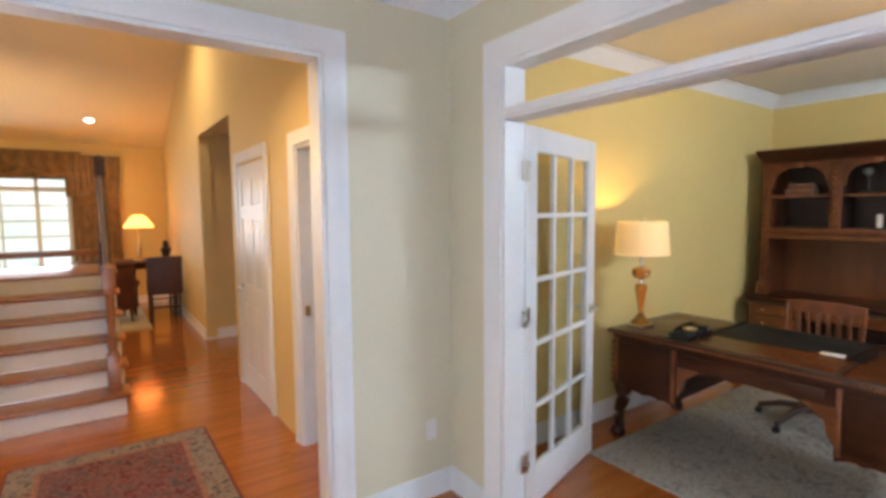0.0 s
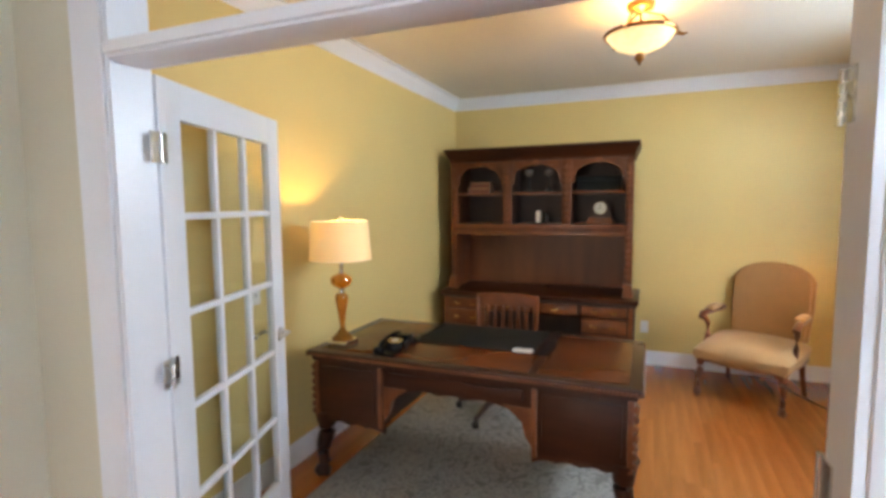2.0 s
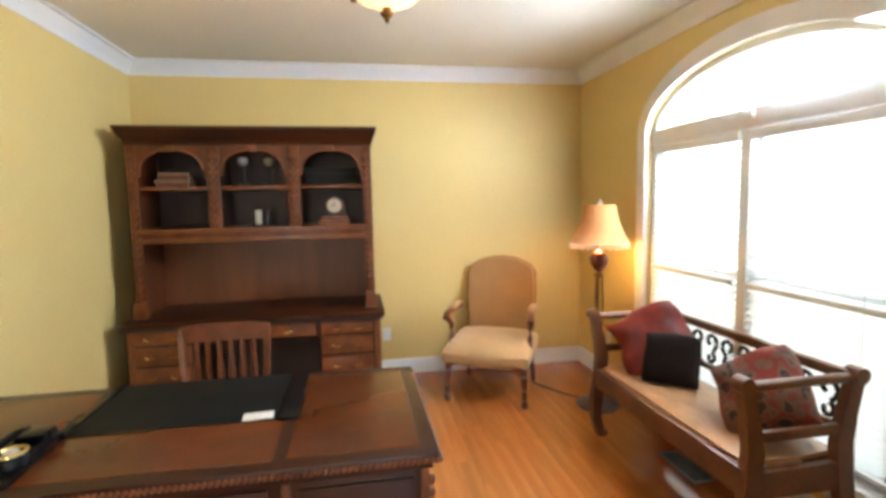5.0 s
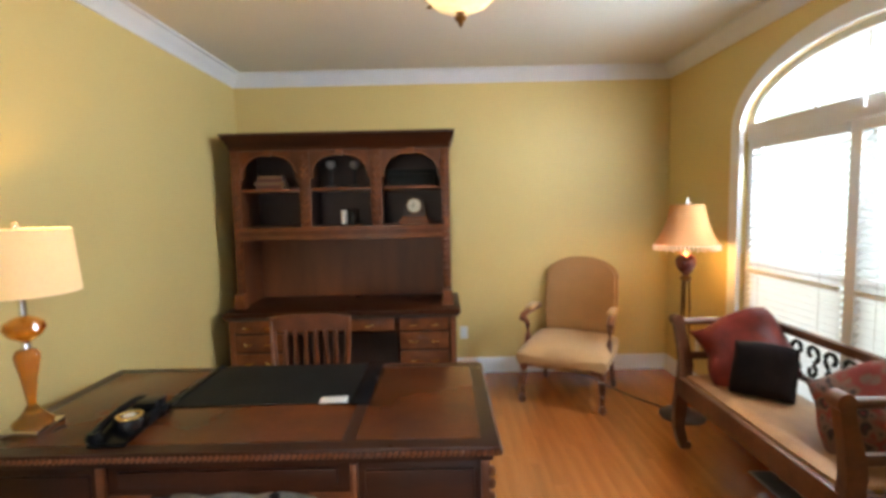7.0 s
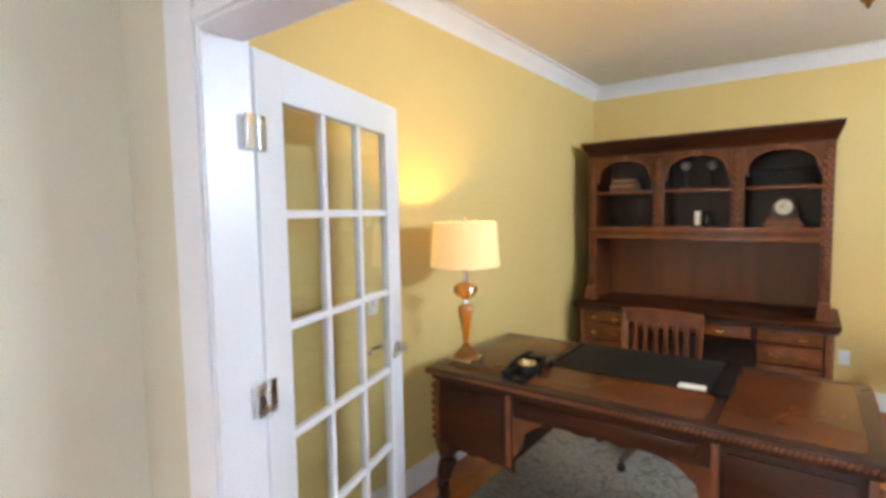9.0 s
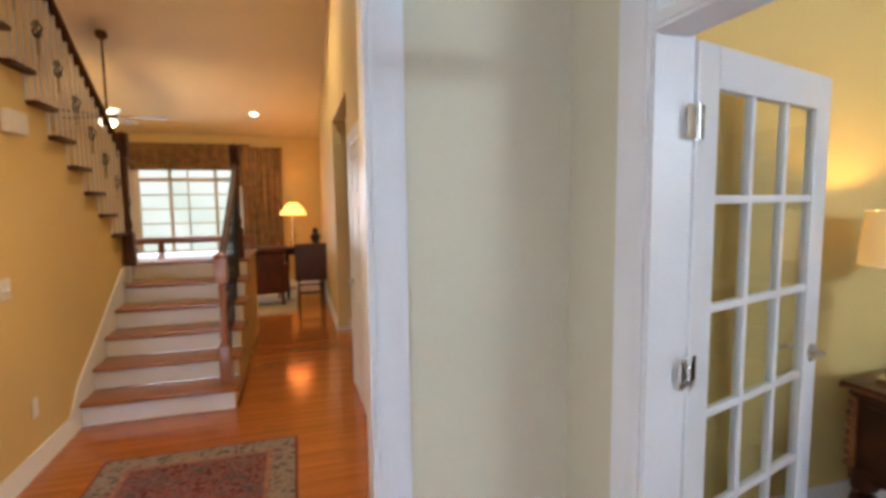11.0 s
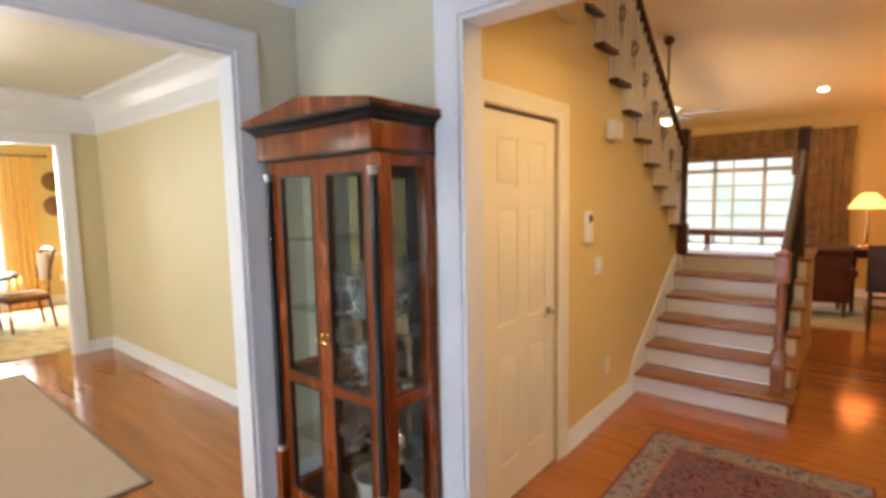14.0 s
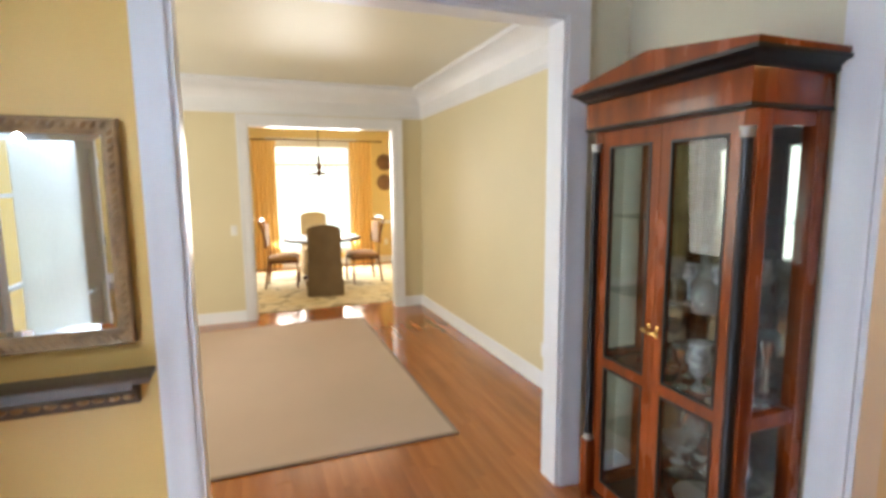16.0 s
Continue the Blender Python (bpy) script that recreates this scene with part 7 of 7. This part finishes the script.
tb = thing("dining_table", "dark round pedestal dining table", "table", pose(-8.05, 1.62, 0.012))
part("tabletop", lathe(bmesh.new(), [(0.001, 0.69), (0.58, 0.69), (0.62, 0.70), (0.625, 0.725), (0.61, 0.735), (0.001, 0.735)], 48), "mahogany", tb)
part("pedestal", lathe(bmesh.new(), [(0.16, 0.05), (0.10, 0.10), (0.06, 0.25), (0.09, 0.45), (0.06, 0.60), (0.20, 0.69)], 24), "mahogany", tb)
for k in range(4):
    a = radians(45 + 90 * k)
    part("foot", sweep(bmesh.new(), [(0.08 * math.cos(a), 0.08 * math.sin(a), 0.16), (0.25 * math.cos(a), 0.25 * math.sin(a), 0.09), (0.40 * math.cos(a), 0.40 * math.sin(a), 0.03)], 0.032, 8), "mahogany", tb)
# slipcovered chairs, local front is -y
def slip_chair(label, material, m, tall):
    c = thing("dining_chair", label, "chair", m, "dining chairs")
    o = [(-0.235, 0.0), (0.235, 0.0), (0.225, 0.45), (0.235, tall - 0.08)] + [(0.235 * math.cos(math.pi * k / 14), tall - 0.08 + 0.08 * math.sin(math.pi * k / 14)) for k in range(15)] + [(-0.235, tall - 0.08), (-0.225, 0.45)]
    bm = prism(bmesh.new(), o, 0.07, Matrix.Translation((0, 0.20, 0)))
    part("back_cover", bm, material, c)
    part("seat_cover", boxes((-0.245, 0.245, -0.24, 0.21, 0.0, 0.48), bevel=0.03), material, c)
    part("skirt_pleat", boxes((-0.255, -0.235, -0.25, 0.24, 0.0, 0.20), (0.235, 0.255, -0.25, 0.24, 0.0, 0.20), bevel=0.006), material, c)
    return c


slip_chair("dining chair in a brown floor-length slipcover", "brown_slipcover", pose(-7.18, 1.545, 0.012, 0, 0, -96), 1.02)
slip_chair("dining chair in an ivory slipcover by the window", "ivory_slipcover", pose(-8.95, 1.62, 0.012, 0, 0, 92), 1.10)


def side_chair(m, label):
    c = thing("dining_chair", label, "chair", m, "dining chairs")
    part("seat", cushion(bmesh.new(), 0.48, 0.46, 0.09, Matrix.Translation((0, 0, 0.455)), 8), "tan_fabric", c)
    part("seat_frame", boxes((-0.23, 0.23, -0.22, 0.22, 0.38, 0.43), bevel=0.006), "chair_wood", c)
    for sx in (-1, 1):
        part("leg", sweep(bmesh.new(), [(sx * 0.21, -0.20, 0.40), (sx * 0.215, -0.21, 0.2), (sx * 0.21, -0.20, 0.0)], 0.018, 8), "chair_wood", c)
        part("back_post", sweep(bmesh.new(), [(sx * 0.20, 0.27, 0.0), (sx * 0.20, 0.21, 0.42), (sx * 0.205, 0.24, 0.75), (sx * 0.21, 0.31, 1.02)], 0.018, 8), "chair_wood", c)
    part("backrest", boxes((-0.19, 0.19, 0.235, 0.275, 0.62, 0.98), bevel=0.015), "tan_fabric", c)
    part("crest", sweep(bmesh.new(), [(-0.21, 0.31, 1.02), (-0.1, 0.315, 1.05), (0.1, 0.315, 1.05), (0.21, 0.31, 1.02)], 0.02, 8), "chair_wood", c)
    return c


side_chair(pose(-7.95, 1.02, 0.012, 0, 0, 172), "carved wooden dining chair with tan padded seat")
side_chair(pose(-7.90, 2.24, 0.012, 0, 0, 6), "carved wooden dining chair with tan padded seat")
for y0, w in ((0.62, 0.42), (2.40, 0.44)):
    c = thing("window_curtain", "gold floor-length curtain panel beside the dining window", "curtain", pose(DX0 + 0.11, y0, 0.01, 0, 0, 90), "dining curtains")
    part("cloth", drape(w, 2.40, 5, 0.03, 0.06, 50, 0.12), "gold_drape", c)
rd = thing("curtain_rod", "dark metal curtain rod across the dining window", "rod", pose(DX0 + 0.11, 0.50, 2.43))
bm = bmesh.new()
cyl(bm, (0, 0, 0), (0, 2.50, 0), 0.012)
part("pole", bm, "bronze", rd)
for y in (0.05, 1.25, 2.45):
    part("bracket", boxes((-0.109, 0.0, y - 0.01, y + 0.01, -0.012, 0.012)), "bronze", rd)
for y in (-0.02, 2.52):
    part("finial", lathe(bmesh.new(), [(0.001, -0.03), (0.025, -0.01), (0.025, 0.01), (0.001, 0.03)], 12, (0, y, 0)), "bronze", rd)
for z in (2.03, 1.63):
    pt = thing("wall_plate", "round dark-rimmed decorative plate hung on the wall", "plate", pose(DX0 + 0.002, 3.12, z, 0, 90, 0), "plates on the wall")
    part("dish", lathe(bmesh.new(), [(0.001, 0.010), (0.09, 0.012), (0.10, 0.022), (0.135, 0.030), (0.135, 0.024), (0.09, 0.0), (0.001, 0.0)], 32), "porcelain", pt)
    part("rim", lathe(bmesh.new(), [(0.135, 0.022), (0.158, 0.030), (0.163, 0.034), (0.158, 0.036), (0.134, 0.031)], 32), "book_tan", pt, "dark plate rim")
cd = thing("chandelier", "bronze six-arm chandelier over the dining table", "chandelier", pose(-8.05, 1.62, 0))
part("chain", lathe(bmesh.new(), [(0.008, 2.05), (0.008, H)], 8), "bronze", cd)
part("canopy", lathe(bmesh.new(), [(0.02, H - 0.05), (0.06, H - 0.02), (0.06, H)], 16), "bronze", cd)
part("body", lathe(bmesh.new(), [(0.001, 1.70), (0.03, 1.73), (0.02, 1.80), (0.045, 1.86), (0.02, 1.95), (0.03, 2.02), (0.008, 2.06)], 16), "bronze", cd)
for k in range(6):
    a = radians(60 * k + 15)
    c, s = math.cos(a), math.sin(a)
    am = part("arm", sweep(bmesh.new(), [(0.02 * c, 0.02 * s, 1.80), (0.12 * c, 0.12 * s, 1.74), (0.24 * c, 0.24 * s, 1.76), (0.28 * c, 0.28 * s, 1.83)], 0.009, 8), "bronze", cd)
    part("candle", lathe(bmesh.new(), [(0.028, 1.83), (0.030, 1.845), (0.011, 1.848), (0.011, 1.93), (0.001, 1.935)], 10, (0.28 * c, 0.28 * s, 0)), "porcelain", am, "ivory candle tube")

# ---- floor boards, running from the front to the dining side ----
rng = random.Random(7)
PW, GAP = 0.083, 0.0006
bm_rest, singles = bmesh.new(), []
unit = {}


def board_mesh(length):
    key = round(length, 2)
    if key not in unit:
        b = boxes((-key / 2 + 0.0008, key / 2 - 0.0008, -PW / 2 + GAP / 2, PW / 2 - GAP / 2, -0.012, 0.0))
        unit[key] = mesh_of("floor_board", b, "oak_board", False)
    return unit[key]


verts, faces = [], []
floor = structure("floor", boxes((-10.1, 6.2, -2.45, 10.9, -0.0125, -0.0118)), "subfloor", "glossy honey oak strip flooring", "floor")
y = -2.4
while y < 10.85:
    x = -10.05 - rng.random() * 1.2
    x_end = 6.15 if y < 7.2 else 1.3
    while x < x_end:
        length = rng.choice((0.6, 0.9, 1.2, 1.5, 1.8))
        cx, cy = x + length / 2, y + PW / 2
        near = (2.5 < cy < 4.9 and -0.95 < cx < 1.2) or (0.2 < cy < 2.3 and -3.2 < cx < -1.4) or (-0.9 < cy < 0.6 and 3.6 < cx < 5.2)
        if near and len(singles) < 290:
            ob = new("floor_board", board_mesh(length))
            ob.location, ob.parent = (cx, cy, 0), floor
            singles.append(ob)
        else:
            k = len(verts)
            x0, x1, y0, y1 = x + 0.0008, x + length - 0.0008, y + GAP / 2, y + PW - GAP / 2
            verts += [(x0, y0, -0.012), (x1, y0, -0.012), (x1, y1, -0.012), (x0, y1, -0.012), (x0, y0, 0), (x1, y0, 0), (x1, y1, 0), (x0, y1, 0)]
            faces += [(k + 4, k + 5, k + 6, k + 7), (k, k + 1, k + 5, k + 4), (k + 1, k + 2, k + 6, k + 5), (k + 2, k + 3, k + 7, k + 6), (k + 3, k, k + 4, k + 7)]
        x += length
    y += PW
me = bpy.data.meshes.new("floor_boards")
me.from_pydata(verts, [], faces)
me.materials.append(MATS["oak_plank"])
rest = new("floor_boards", me)
rest.parent = floor
tagged(rest, kind="stuff")
